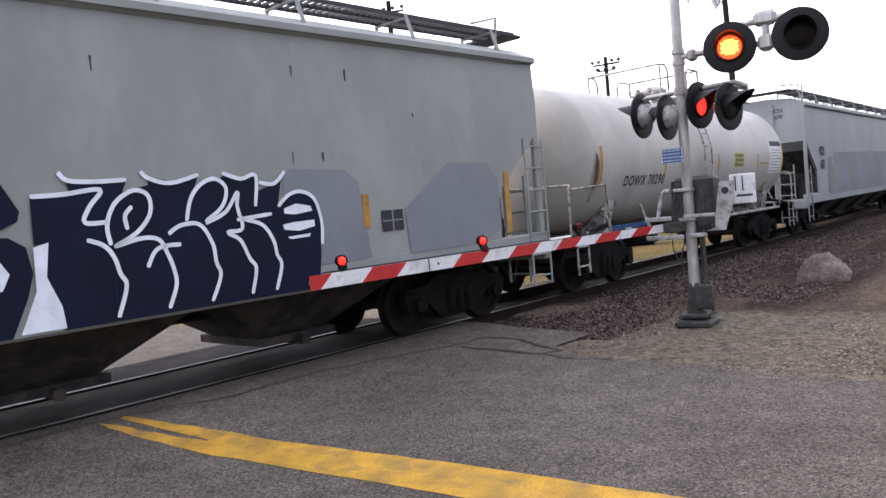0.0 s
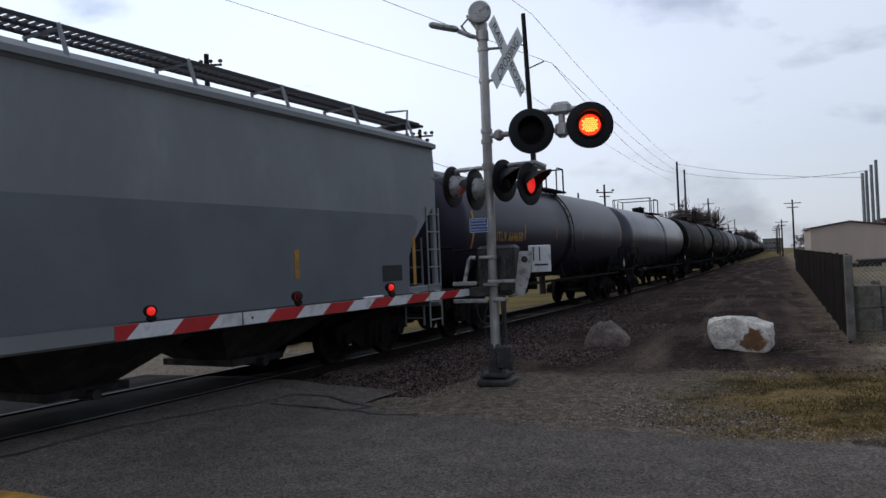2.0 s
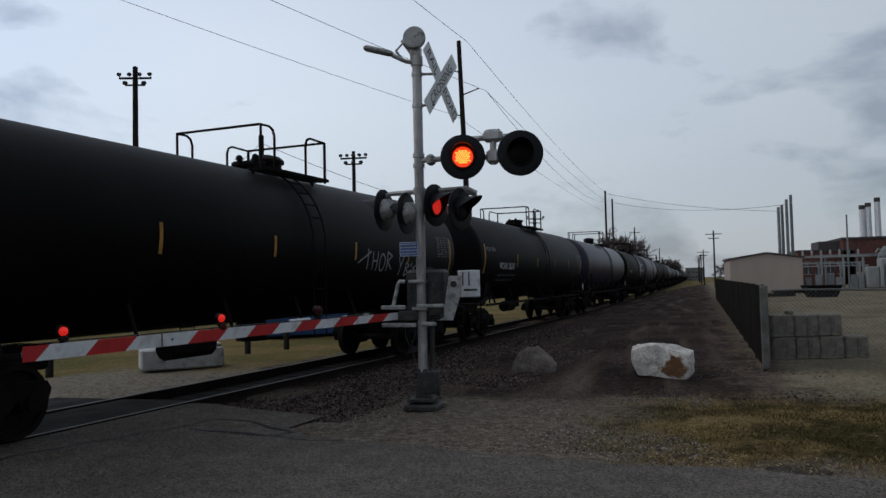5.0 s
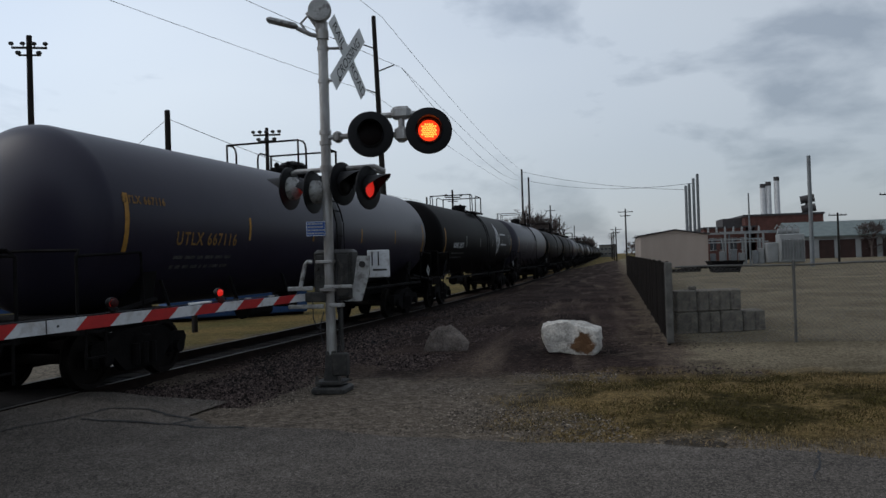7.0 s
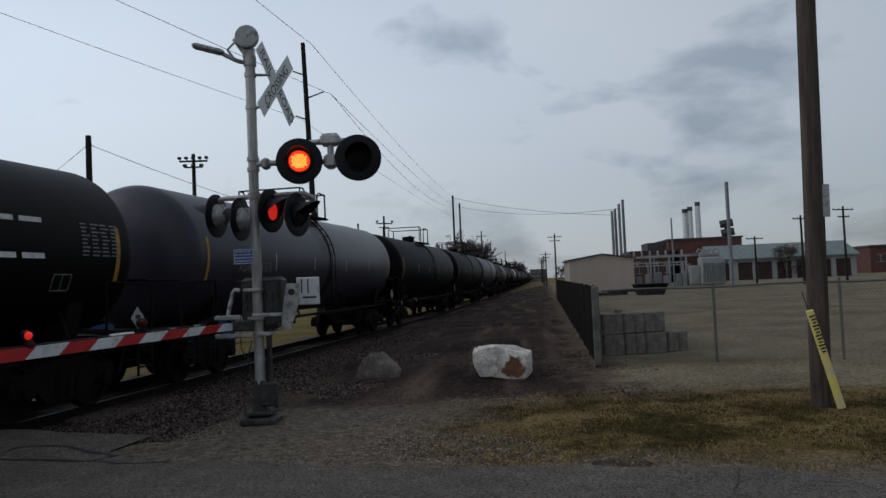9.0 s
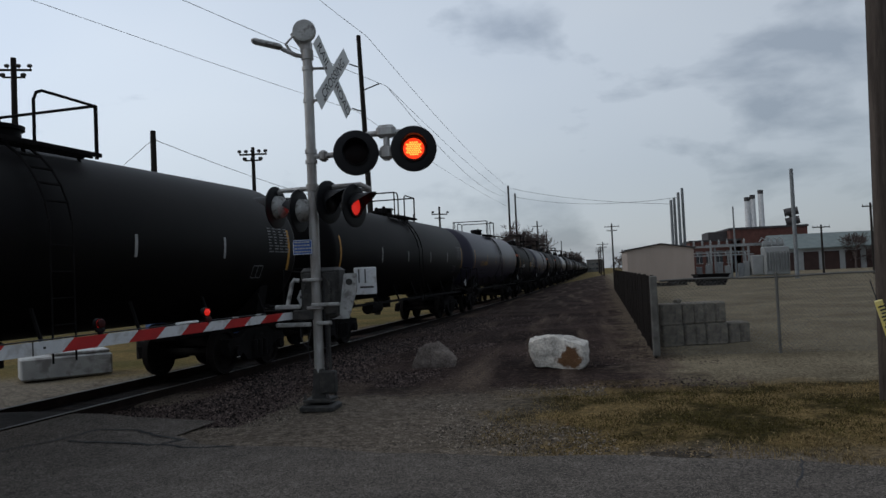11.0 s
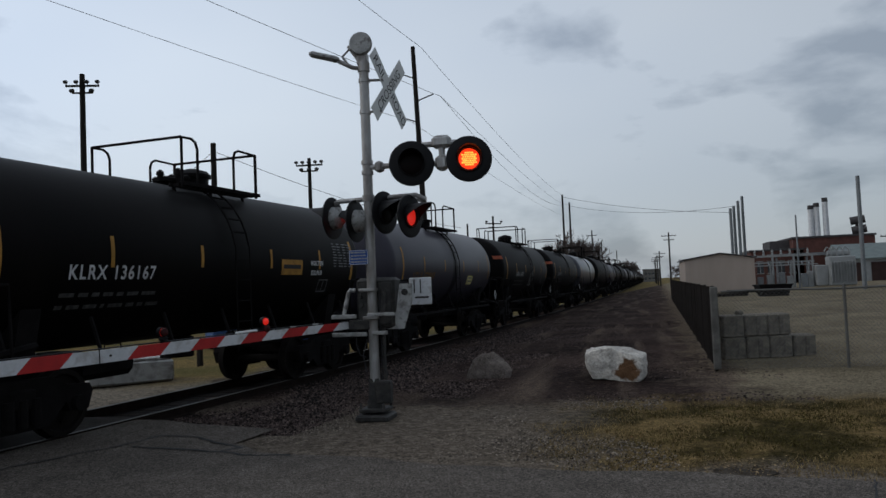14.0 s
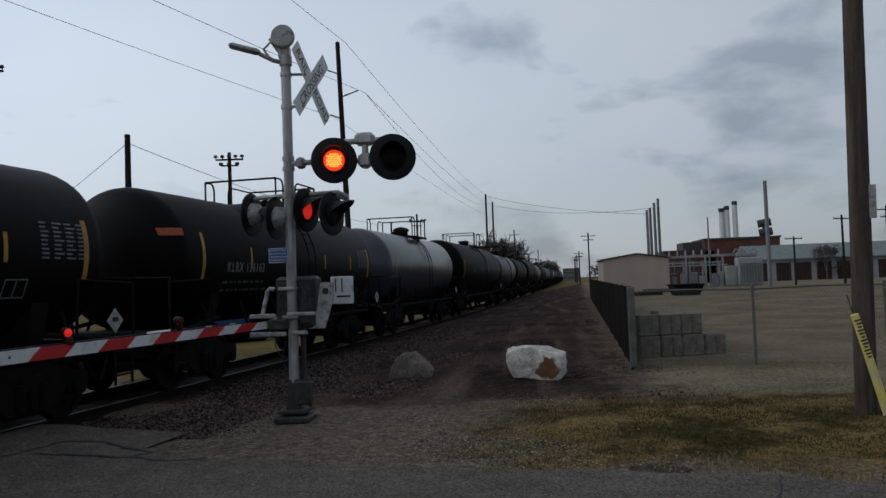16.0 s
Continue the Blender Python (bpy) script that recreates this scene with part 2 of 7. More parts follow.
M["tag_orange"] = mat("orange_tag_paint", (0.30, 0.07, 0.03), 0.7, var=0.3, scale=9, bump=0)
M["brown_grime"] = mat("rusty_brown_grime", (0.075, 0.042, 0.026), 0.9, var=0.5, scale=4, bump=0.2, second=(0.03, 0.02, 0.015), amount=0.45)
# Colour of the added discs that hide the lit lenses.
M["led_dark"] = mat("lens_off_disc", (0.004, 0.002, 0.002), 0.5, bump=0, spec=0.08)
M["lamp_red"] = mat("lit_gate_lamp", (0.5, 0.015, 0.01), 0.4, glow=((1.0, 0.03, 0.018), 0.45), bump=0)
# Same for the added discs of the gate lamps.
M["lamp_off"] = mat("gate_lamp_off_disc", (0.04, 0.006, 0.006), 0.4, bump=0, spec=0.2)
M["leaf_litter"] = mat("dead_leaf", (0.16, 0.115, 0.065), 0.95, piece=(0.3, 2.0), var=0.3, bump=0, spec=0.05)
M["mud"] = mat("bare_damp_soil", (0.052, 0.043, 0.034), 0.95, var=0.5, scale=6, fine=40, bump=0.5, spec=0.05)
M["rock_grey"] = mat("grey_boulder_stone", (0.125, 0.105, 0.092), 0.95, spec=0.1, var=0.5, scale=3, fine=30, bump=0.5, grain=0.7)
M["rock_white"] = mat("white_boulder_stone", (0.46, 0.43, 0.385), 0.9, var=0.4, scale=4, fine=22, bump=1.0, grain=0.7, spot=((0.24, -0.42, -0.03), 0.25, (0.105, 0.052, 0.022)))
M["block"] = mat("weathered_block_concrete", (0.195, 0.172, 0.138), 0.92, var=0.35, scale=3, fine=35, bump=0.6, second=(0.07, 0.063, 0.053), amount=0.42, sharp=0.3)
M["concrete"] = mat("cast_concrete", (0.125, 0.12, 0.108), 0.92, var=0.3, scale=2, fine=35, bump=0.5, second=(0.06, 0.056, 0.05), amount=0.38, sharp=0.3)
M["slat"] = mat("dark_fence_slat", (0.013, 0.0100, 0.0085), 0.95, spec=0.03, var=0.4, scale=2, fine=20, stretch=(1, 1, 0.3))
M["pale_stone"] = mat("pale_concrete", (0.34, 0.335, 0.32), 0.9, var=0.2, scale=2, second=(0.2, 0.19, 0.18), amount=0.35)
M["wire"] = mat("fence_wire", (0.11, 0.106, 0.098), 0.6, 0.3, var=0.2, bump=0)
M["wood_pole"] = mat("weathered_pole_wood", (0.072, 0.058, 0.049), 0.95, spec=0.1, var=0.45, scale=3, fine=30, stretch=(4, 4, 0.35), bump=0.8)
M["dark_pole"] = mat("dark_pole_wood", (0.022, 0.019, 0.017), 0.95, spec=0.1, var=0.35, scale=3, fine=30, stretch=(4, 4, 0.35), bump=0.5)
M["yellow_guard"] = mat("yellow_guy_guard", (0.66, 0.54, 0.13), 0.6, var=0.2, scale=3, bump=0.05, second=(0.50, 0.46, 0.27), amount=0.4, sharp=0.4)
M["cable"] = mat("cable", (0.02, 0.02, 0.022), 0.7, bump=0)
M["steel_pole"] = mat("grey_steel_pole", (0.16, 0.17, 0.175), 0.6, 0.3, var=0.15)
M["shed"] = mat("beige_metal_siding", (0.31, 0.255, 0.215), 0.8, var=0.06, scale=1, fine=10, stretch=(1, 1, 0.2), bump=0.03)
M["roof_dark"] = mat("dark_roof", (0.05, 0.045, 0.045), 0.85)
M["brick"] = mat("red_brown_brick", (0.085, 0.034, 0.026), 0.9, var=0.25, scale=1.0, fine=9)
M["pale_wall"] = mat("pale_wall", (0.24, 0.245, 0.24), 0.85, var=0.12, scale=1)
M["green_roof"] = mat("pale_green_roof", (0.125, 0.150, 0.143), 0.7, var=0.15, scale=1)
M["bay_dark"] = mat("dark_bay_door", (0.030, 0.014, 0.011), 0.85, var=0.3, scale=1)
M["glass_dark"] = mat("dark_window_glass", (0.02, 0.024, 0.03), 0.1, var=0.2, scale=1, bump=0, spec=0.6)
M["stack"] = mat("silver_stack", (0.55, 0.55, 0.55), 0.6, 0.0, var=0.12)
M["twig"] = mat("bare_twigs", (0.085, 0.066, 0.060), 0.95, var=0.3, spec=0.1)
M["grass_dry"] = mat("dry_grass_blade", (0.19, 0.138, 0.066), 0.95, piece=(0.45, 1.6), var=0.35, scale=2, bump=0, spec=0.05)
M["grass_green"] = mat("dull_green_blade", (0.066, 0.054, 0.019), 0.95, piece=(0.35, 1.7), var=0.35, scale=2, bump=0, spec=0.05)
M["blue_wall"] = mat("blue_painted_metal", (0.022, 0.062, 0.16), 0.7, var=0.2, scale=1)
M["truck_steel"] = mat("grimy_truck_steel", (0.008, 0.007, 0.007), 0.9, 0.0, spec=0.1, var=0.4, scale=4)
M["wheel_steel"] = mat("wheel_steel", (0.011, 0.009, 0.008), 0.8, 0.1, spec=0.12, var=0.3, scale=4)
M["letter_bold"] = mat("black_stencil_paint", (0.006, 0.006, 0.010), 0.7, var=0.1, bump=0, spec=0.1)
M["fit_pale"] = mat("dirty_white_fittings", (0.30, 0.29, 0.275), 0.7, var=0.3, scale=5, second=(0.10, 0.075, 0.06), amount=0.4)
M["yellow_strip"] = mat("yellow_reflective_strip", (0.36, 0.18, 0.024), 0.6, var=0.3, scale=6, bump=0)
M["letter_white"] = mat("white_stencil", (0.55, 0.55, 0.55), 0.7, var=0.2, scale=12, bump=0)
M["letter_pale"] = mat("worn_white_plate", (0.30, 0.30, 0.29), 0.7, var=0.2, scale=12, bump=0)
M["letter_black"] = mat("black_stencil", (0.02, 0.02, 0.022), 0.7, var=0.2, scale=12, bump=0)
M["letter_gold"] = mat("yellow_stencil", (0.45, 0.24, 0.04), 0.7, var=0.2, scale=12, bump=0)
M["letter_faint"] = mat("faint_stencil", (0.06, 0.058, 0.055), 0.8, var=0.5, scale=14, bump=0)
M["letter_gold_dim"] = mat("faded_yellow_stencil", (0.20, 0.105, 0.025), 0.8, var=0.4, scale=14, bump=0)
M["letter_dim"] = mat("worn_stencil", (0.16, 0.16, 0.165), 0.8, var=0.4, scale=14, bump=0)
M["graffiti_blue"] = mat("dark_blue_spray", (0.0022, 0.0045, 0.020), 0.7, var=0.3, scale=1.5, bump=0, spec=0.2)
M["graffiti_white"] = mat("white_spray", (0.62, 0.66, 0.72), 0.7, var=0.12, scale=5, bump=0)
M["patch_grey"] = mat("grey_cover_paint", (0.165, 0.178, 0.20), 0.6, var=0.1, scale=1, bump=0.02)
M["patch_dark"] = mat("grey_lower_paint", (0.12, 0.132, 0.145), 0.6, var=0.12, scale=1, bump=0.02)


def car_paint(name, color, rough, second, amount, metal=0.0, spec=0.3, spill=None):
    return mat(name, color, rough, metal, var=0.14, scale=0.7, fine=9, stretch=(1.0, 0.8, 0.4), bump=0.02, second=second, amount=amount, sharp=0.4, spec=spec, spill=spill)


M["car_white"] = car_paint("dirty_white_car_paint", (0.36, 0.35, 0.32), 0.5, (0.30, 0.285, 0.255), 0.35)
M["car_pale"] = car_paint("pale_grey_green_car_paint", (0.235, 0.25, 0.24), 0.55, (0.20, 0.21, 0.20), 0.38)
M["car_grey"] = car_paint("blue_grey_car_paint", (0.21, 0.222, 0.23), 0.55, (0.18, 0.19, 0.195), 0.38)
M["car_black"] = car_paint("grimy_black_car_paint", (0.0020, 0.0016, 0.0016), 0.55, (0.005, 0.0038, 0.0035), 0.36, spec=0.075)
M["car_slate"] = car_paint("dull_slate_car_paint", (0.0185, 0.0160, 0.0290), 0.42, (0.024, 0.021, 0.035), 0.4, spec=0.29, spill=(0.45, 0.34, (0.004, 0.004, 0.005)))
M["car_steel"] = car_paint("grey_car_paint", (0.034, 0.0305, 0.0415), 0.42, (0.025, 0.0225, 0.031), 0.38, spec=0.28, spill=(0.45, 0.3, (0.005, 0.005, 0.006)))
M["car_silver"] = car_paint("silver_car_paint", (0.050, 0.051, 0.062), 0.30, (0.03, 0.03, 0.036), 0.38, 0.2, spec=0.5)
M["car_light"] = car_paint("light_grey_car_paint", (0.13, 0.13, 0.13), 0.5, (0.085, 0.08, 0.078), 0.38)


# ---------------------------------------------------------------- mesh tools
class Shape:
    """Collects boxes, tubes and turned forms into one mesh."""

    def __init__(self):
        self.v, self.f = [], []

    def add(self, verts, faces):
        k = len(self.v)
        self.v += [tuple(p) for p in verts]
        self.f += [tuple(i + k for i in q) for q in faces]
        return self

    def box(self, c, s, m=None, taper=1.0):
        pts = []
        for z in (-0.5, 0.5):
            k = taper if z > 0 else 1.0
            for x, y in ((-0.5, -0.5), (0.5, -0.5), (0.5, 0.5), (-0.5, 0.5)):
                p = Vector((x * s[0] * k, y * s[1] * k, z * s[2]))
                pts.append((m @ p if m else p) + Vector(c))
        return self.add(pts, [(3, 2, 1, 0), (4, 5, 6, 7), (0, 1, 5, 4), (1, 2, 6, 5), (2, 3, 7, 6), (3, 0, 4, 7)])

    def bevel_box(self, c, s, b=0.02, m=None):
        """A box with all upright and level edges cut back."""
        pts, fs = [], []
        hx, hy, hz = s[0] / 2, s[1] / 2, s[2] / 2
        rings = ((-hz, b), (-hz + b, 0), (hz - b, 0), (hz, b))
        for z, i in rings:
            x, y = hx - i, hy - i
            k = b
            for px, py in ((-x + k, -y), (x - k, -y), (x, -y + k), (x, y - k), (x - k, y), (-x + k, y), (-x, y - k), (-x, -y + k)):
                p = Vector((px, py, z))
                pts.append((m @ p if m else p) + Vector(c))
        for r in range(3):
            for i in range(8):
                j = (i + 1) % 8
                fs.append((r * 8 + i, r * 8 + j, r * 8 + 8 + j, r * 8 + 8 + i))
        fs += [tuple(range(7, -1, -1)), tuple(range(24, 32))]
        return self.add(pts, fs)

    def tube(self, a, b, r, r2=None, n=8, caps=True):
        a, b = Vector(a), Vector(b)
        r2 = r if r2 is None else r2
        d = (b - a).normalized()
        u = d.orthogonal().normalized()
        w = d.cross(u)
        pts = []
        for p, q in ((a, r), (b, r2)):
            for i in range(n):
                t = 2 * math.pi * i / n
                pts.append(p + u * (q * math.cos(t)) + w * (q * math.sin(t)))
        fs = [(i, (i + 1) % n, n + (i + 1) % n, n + i) for i in range(n)]
        if caps:
            fs += [tuple(range(n - 1, -1, -1)), tuple(range(n, 2 * n))]
        return self.add(pts, fs)

    def pipe(self, pts, r, n=6):
        """One bent tube through the points."""
        pts = [Vector(p) for p in pts]
        v, u = [], None
        for k, p in enumerate(pts):
            d = (pts[min(k + 1, len(pts) - 1)] - pts[max(k - 1, 0)]).normalized()
            u = d.orthogonal().normalized() if u is None else (u - d * u.dot(d)).normalized()
            w = d.cross(u)
            v += [p + u * (r * math.cos(2 * math.pi * i / n)) + w * (r * math.sin(2 * math.pi * i / n)) for i in range(n)]
        f = [(k * n + i, k * n + (i + 1) % n, k * n + n + (i + 1) % n, k * n + n + i) for k in range(len(pts) - 1) for i in range(n)]
        f += [tuple(range(n - 1, -1, -1)), tuple(range((len(pts) - 1) * n, len(pts) * n))]
        return self.add(v, f)

    def turn(self, profile, n=24, m=None, caps=True):
        """A form turned round z from rows of (radius, height)."""
        pts, fs = [], []
        for r, z in profile:
            for i in range(n):
                t = 2 * math.pi * i / n
                p = Vector((r * math.cos(t), r * math.sin(t), z))
                pts.append(m @ p if m else p)
        for k in range(len(profile) - 1):
            for i in range(n):
                j = (i + 1) % n
                fs.append((k * n + i, k * n + j, k * n + n + j, k * n + n + i))
        if caps:
            fs += [tuple(range(n - 1, -1, -1)), tuple(range((len(profile) - 1) * n, len(profile) * n))]
        return self.add(pts, fs)

    def extrude(self, outline, depth, m=None):
        """A flat outline in x and z, thickened along y."""
        n = len(outline)
        pts = [Vector((x, y, z)) for y in (-depth / 2, depth / 2) for x, z in outline]
        if m:
            pts = [m @ p for p in pts]
        fs = [tuple(range(n)), tuple(range(2 * n - 1, n - 1, -1))]
        fs += [(i, n + i, n + (i + 1) % n, (i + 1) % n) for i in range(n)]
        return self.add(pts, fs)

    def mesh(self, name, material, smooth=35):
        me = bpy.data.meshes.new(name)
        me.from_pydata(self.v, [], self.f)
        bm = bmesh.new()
        bm.from_mesh(me)
        bmesh.ops.recalc_face_normals(bm, faces=bm.faces)
        bm.to_mesh(me)
        bm.free()
        me.materials.append(material)
        if smooth:
            me.shade_smooth()
            me.set_sharp_from_angle(angle=radians(smooth))
        return me


def part(name, shape, material, parent=None, label="", m=None, smooth=35):
    """Links a shape as one mesh object under a thing or a part."""
    me = shape if isinstance(shape, bpy.types.Mesh) else shape.mesh(name, M[material], smooth)
    ob = new(name, me)
    if parent:
        ob.parent = parent
    if m:
        ob.matrix_basis = m
    if label:
        ob["label"] = label
    return ob


def thing(name, m, label, category, group="", kind=""):
    ob = new(name)
    ob.matrix_basis = m
    return tagged(ob, label, category, group, kind)


def letters(text, size, bend=None, narrow=1.0, bold=0.0, space=1.0):
    """Flat letters as a shape in y (to the right) and z (up) at x = 0; bend = (radius, height of the axis, height of the line)."""
    cu = bpy.data.curves.new("letters", "FONT")
    cu.body, cu.size, cu.align_x, cu.offset, cu.space_character = text, 10.0, "CENTER", bold * 10.0 / size, space
    ob = bpy.data.objects.new("letters", cu)
    best = (0.0, 12)
    for step in (4, 5, 6, 7, 8, 10, 12):
        cu.resolution_u = step
        area = sum(p.area for p in ob.to_mesh().polygons)
        ob.to_mesh_clear()
        best = max(best, (round(area, 1), step))
    cu.resolution_u = best[1]
    me = ob.to_mesh()
    me.transform(Matrix.Scale(size / 10.0, 4))
    sh = Shape()
    if bend:
        bm = bmesh.new()
        bm.from_mesh(me)
        for k in range(-2, 9):
            bmesh.ops.bisect_plane(bm, geom=list(bm.verts) + list(bm.edges) + list(bm.faces), plane_co=(0, k * 0.06 + 0.013, 0), plane_no=(0, 1, 0))
        flat = [tuple(v.co) for v in bm.verts]
        bm.verts.index_update()
        faces = [tuple(v.index for v in f.verts) for f in bm.faces]
        bm.free()
    else:
        flat, faces = [tuple(v.co) for v in me.vertices], [tuple(p.vertices) for p in me.polygons]
    pts = [(0.0, p[0] * narrow, p[1]) for p in flat]
    if bend:
        r, axis, line = bend
        base = math.asin((line - axis) / r)
        pts = [(r * math.cos(base + z / r), y, axis + r * math.sin(base + z / r)) for _, y, z in pts]
    sh.add(pts, faces)
    ob.to_mesh_clear()
    bpy.data.objects.remove(ob)
    bpy.data.curves.remove(cu)
    return sh


# ---------------------------------------------------------------- the line of the track
def far_rail(y):
    k = max(y - 9.76, -45.0)
    return -8.91 + 0.02 * (y - 9.76) + 3.416 * (1 - math.exp(-k / 42.7)) + (0.0 if y - 9.76 > -45 else 0.2295 * (y + 35.24))


def centre(y):
    return far_rail(y) + 0.755


LINE = [(centre(y), y) for y in np.arange(-420.0, 900.0, 1.0)]
ARC = [0.0]
for (xa, ya), (xb, yb) in zip(LINE, LINE[1:]):
    ARC.append(ARC[-1] + math.hypot(xb - xa, yb - ya))
ARC = np.array(ARC)
LX, LY = np.array([p[0] for p in LINE]), np.array([p[1] for p in LINE])
ARC -= np.interp(11.2, LY, ARC)
RAIL_TOP = 0.14


def on_track(s, lift=RAIL_TOP):
    """The pose of a thing that stands on the rails s metres along the line; its y axis points down the line."""
    x, y = np.interp(s, ARC, LX), np.interp(s, ARC, LY)
    xa, ya = np.interp(s - 3, ARC, LX), np.interp(s - 3, ARC, LY)
    xb, yb = np.interp(s + 3, ARC, LX), np.interp(s + 3, ARC, LY)
    return pose(float(x), float(y), lift, 0, 0, -math.degrees(math.atan2(xb - xa, yb - ya)))


def ribbon(sh, across, y0, y1, step):
    """A strip along the track from its cross-section, rows of (offset to the right, height)."""
    ys = list(np.arange(y0, y1 + step / 2, step))
    n = len(across)
    pts = [(centre(y) + o, y, z) for y in ys for o, z in across]
    fs = [(r * n + i, r * n + i + 1, r * n + n + i + 1, r * n + n + i) for r in range(len(ys) - 1) for i in range(n - 1)]
    return sh.add(pts, fs)


# ---------------------------------------------------------------- ground
def ground_material():
    m = bpy.data.materials.new("ground_mixed")
    m.use_nodes = True
    nd, ln = m.node_tree.nodes, m.node_tree.links
    bs = nd["Principled BSDF"]
    bs.inputs["Roughness"].default_value, bs.inputs["Specular IOR Level"].default_value = 1.0, 0.03
    co = nd.new("ShaderNodeTexCoord")
    sep = nd.new("ShaderNodeSeparateXYZ")
    ln.new(co.outputs["Object"], sep.inputs[0])

    def noise_node(scale, detail=6):
        n = nd.new("ShaderNodeTexNoise")
        n.inputs["Scale"].default_value, n.inputs["Detail"].default_value = scale, detail
        ln.new(co.outputs["Object"], n.inputs["Vector"])
        return n.outputs["Fac"]

    def math_node(op, a, b=None, c=None):
        n = nd.new("ShaderNodeMath")
        n.operation = op
        for i, v in enumerate((a, b, c)):
            if v is None:
                continue
            if isinstance(v, (int, float)):
                n.inputs[i].default_value = v
            else:
                ln.new(v, n.inputs[i])
        return n.outputs[0]

    edge, mottled, fine, grit = noise_node(0.9), noise_node(0.35), noise_node(7), noise_node(45, 3)
    wob = math_node("MULTIPLY_ADD", edge, 2.4, -1.2)

    def beyond(coord, at, soft, sign=1):
        """0 before the place, 1 past it, with an uneven border."""
        shifted = math_node("ADD", coord, wob)
        n = nd.new("ShaderNodeMapRange")
        n.interpolation_type = "SMOOTHSTEP"
        n.inputs["From Min"].default_value, n.inputs["From Max"].default_value = at - soft, at + soft
        if sign < 0:
            n.inputs["To Min"].default_value, n.inputs["To Max"].default_value = 1, 0
        ln.new(shifted, n.inputs["Value"])
        return n.outputs[0]

    def blend(f, a, b):
        n = nd.new("ShaderNodeMixRGB")
        ln.new(f, n.inputs[0])
        for i, v in ((1, a), (2, b)):
            if isinstance(v, tuple):
                n.inputs[i].default_value = (*v, 1)
            else:
                ln.new(v, n.inputs[i])
        return n.outputs[0]

    def spread(f, lo, hi):
        n = nd.new("ShaderNodeMapRange")
        n.inputs["From Min"].default_value, n.inputs["From Max"].default_value = lo, hi
        ln.new(f, n.inputs["Value"])
        return n.outputs[0]

    x, y = sep.outputs[0], sep.outputs[1]
    gravel = blend(spread(fine, 0.35, 0.7), (0.080, 0.069, 0.057), (0.148, 0.128, 0.104))
    cinder = blend(spread(mottled, 0.35, 0.65), (0.012, 0.0085, 0.0080), (0.040, 0.029, 0.026))
    cinder = blend(spread(fine, 0.5, 0.75), cinder, (0.055, 0.042, 0.035))
    grass = blend(spread(noise_node(0.75), 0.44, 0.54), (0.028, 0.023, 0.008), (0.135, 0.098, 0.044))
    grass = blend(spread(fine, 0.45, 0.8), grass, (0.09, 0.07, 0.03))
    lot = blend(spread(mottled, 0.35, 0.65), (0.105, 0.091, 0.063), (0.175, 0.152, 0.108))
    field = blend(spread(mottled, 0.4, 0.6), (0.135, 0.10, 0.042), (0.085, 0.075, 0.03))
    pale = blend(spread(fine, 0.3, 0.7), (0.105, 0.094, 0.076), (0.175, 0.158, 0.13))

    right = beyond(x, -0.6, 1.0)
    near_lawn = math_node("MULTIPLY", right, math_node("MULTIPLY", beyond(y, 8.4, 0.5), beyond(y, 13.2, 0.7, -1)))
    past_pad = beyond(y, 12.6, 0.9)
    east = beyond(math_node("MULTIPLY_ADD", y, -0.028, x), 1.6, 0.5)
    c = blend(past_pad, gravel, cinder)
    verge = math_node("MULTIPLY", beyond(math_node("MULTIPLY_ADD", y, -0.028, x), 0.75, 0.35), beyond(y, 14.5, 1.0))
    c = blend(math_node("MULTIPLY", verge, spread(fine, 0.3, 0.55)), c, (0.105, 0.085, 0.064))
    streak = nd.new("ShaderNodeTexNoise")
    strip = nd.new("ShaderNodeMapping")
    strip.inputs["Scale"].default_value = (1.3, 0.12, 1)
    streak.inputs["Scale"].default_value, streak.inputs["Detail"].default_value = 1.0, 7
    ln.new(co.outputs["Object"], strip.inputs["Vector"])
    ln.new(strip.outputs["Vector"], streak.inputs["Vector"])
    c = blend(math_node("MULTIPLY", past_pad, spread(streak.outputs["Fac"], 0.5, 0.66)), c, (0.078, 0.061, 0.049))
    lot_mask = math_node("MULTIPLY", east, beyond(y, 12.8, 0.8))
    c = blend(lot_mask, c, lot)
    c = blend(near_lawn, c, grass)
    behind = beyond(math_node("MULTIPLY_ADD", y, -0.08, x), -10.7, 0.35, -1)
    c = blend(behind, c, pale)
    c = blend(math_node("MULTIPLY", behind, beyond(math_node("MULTIPLY_ADD", y, -0.09, x), -14.6, 0.6, -1)), c, field)
    c = blend(math_node("MULTIPLY", behind, math_node("MULTIPLY", beyond(y, 16, 1.5), beyond(x, -60, 3))), c, field)
    dark = nd.new("ShaderNodeMixRGB")
    dark.blend_type = "MULTIPLY"
    dark.inputs[0].default_value = 1
    ln.new(c, dark.inputs[1])
    pebble = nd.new("ShaderNodeTexVoronoi")
    pebble.inputs["Scale"].default_value = 26
    ln.new(co.outputs["Object"], pebble.inputs["Vector"])
    tone = nd.new("ShaderNodeSeparateColor")
    ln.new(pebble.outputs["Color"], tone.inputs[0])
    speck = math_node("MULTIPLY_ADD", tone.outputs[0], 0.5, math_node("MULTIPLY", spread(grit, 0.3, 0.7), 0.5))
    ln.new(blend(speck, (0.23, 0.21, 0.20), (2.0, 1.90, 1.82)), dark.inputs[2])
    ln.new(dark.outputs[0], bs.inputs["Base Color"])
    bp = nd.new("ShaderNodeBump")
    bp.inputs["Strength"].default_value, bp.inputs["Distance"].default_value = 0.8, 0.03
    ln.new(math_node("ADD", grit, fine), bp.inputs["Height"])
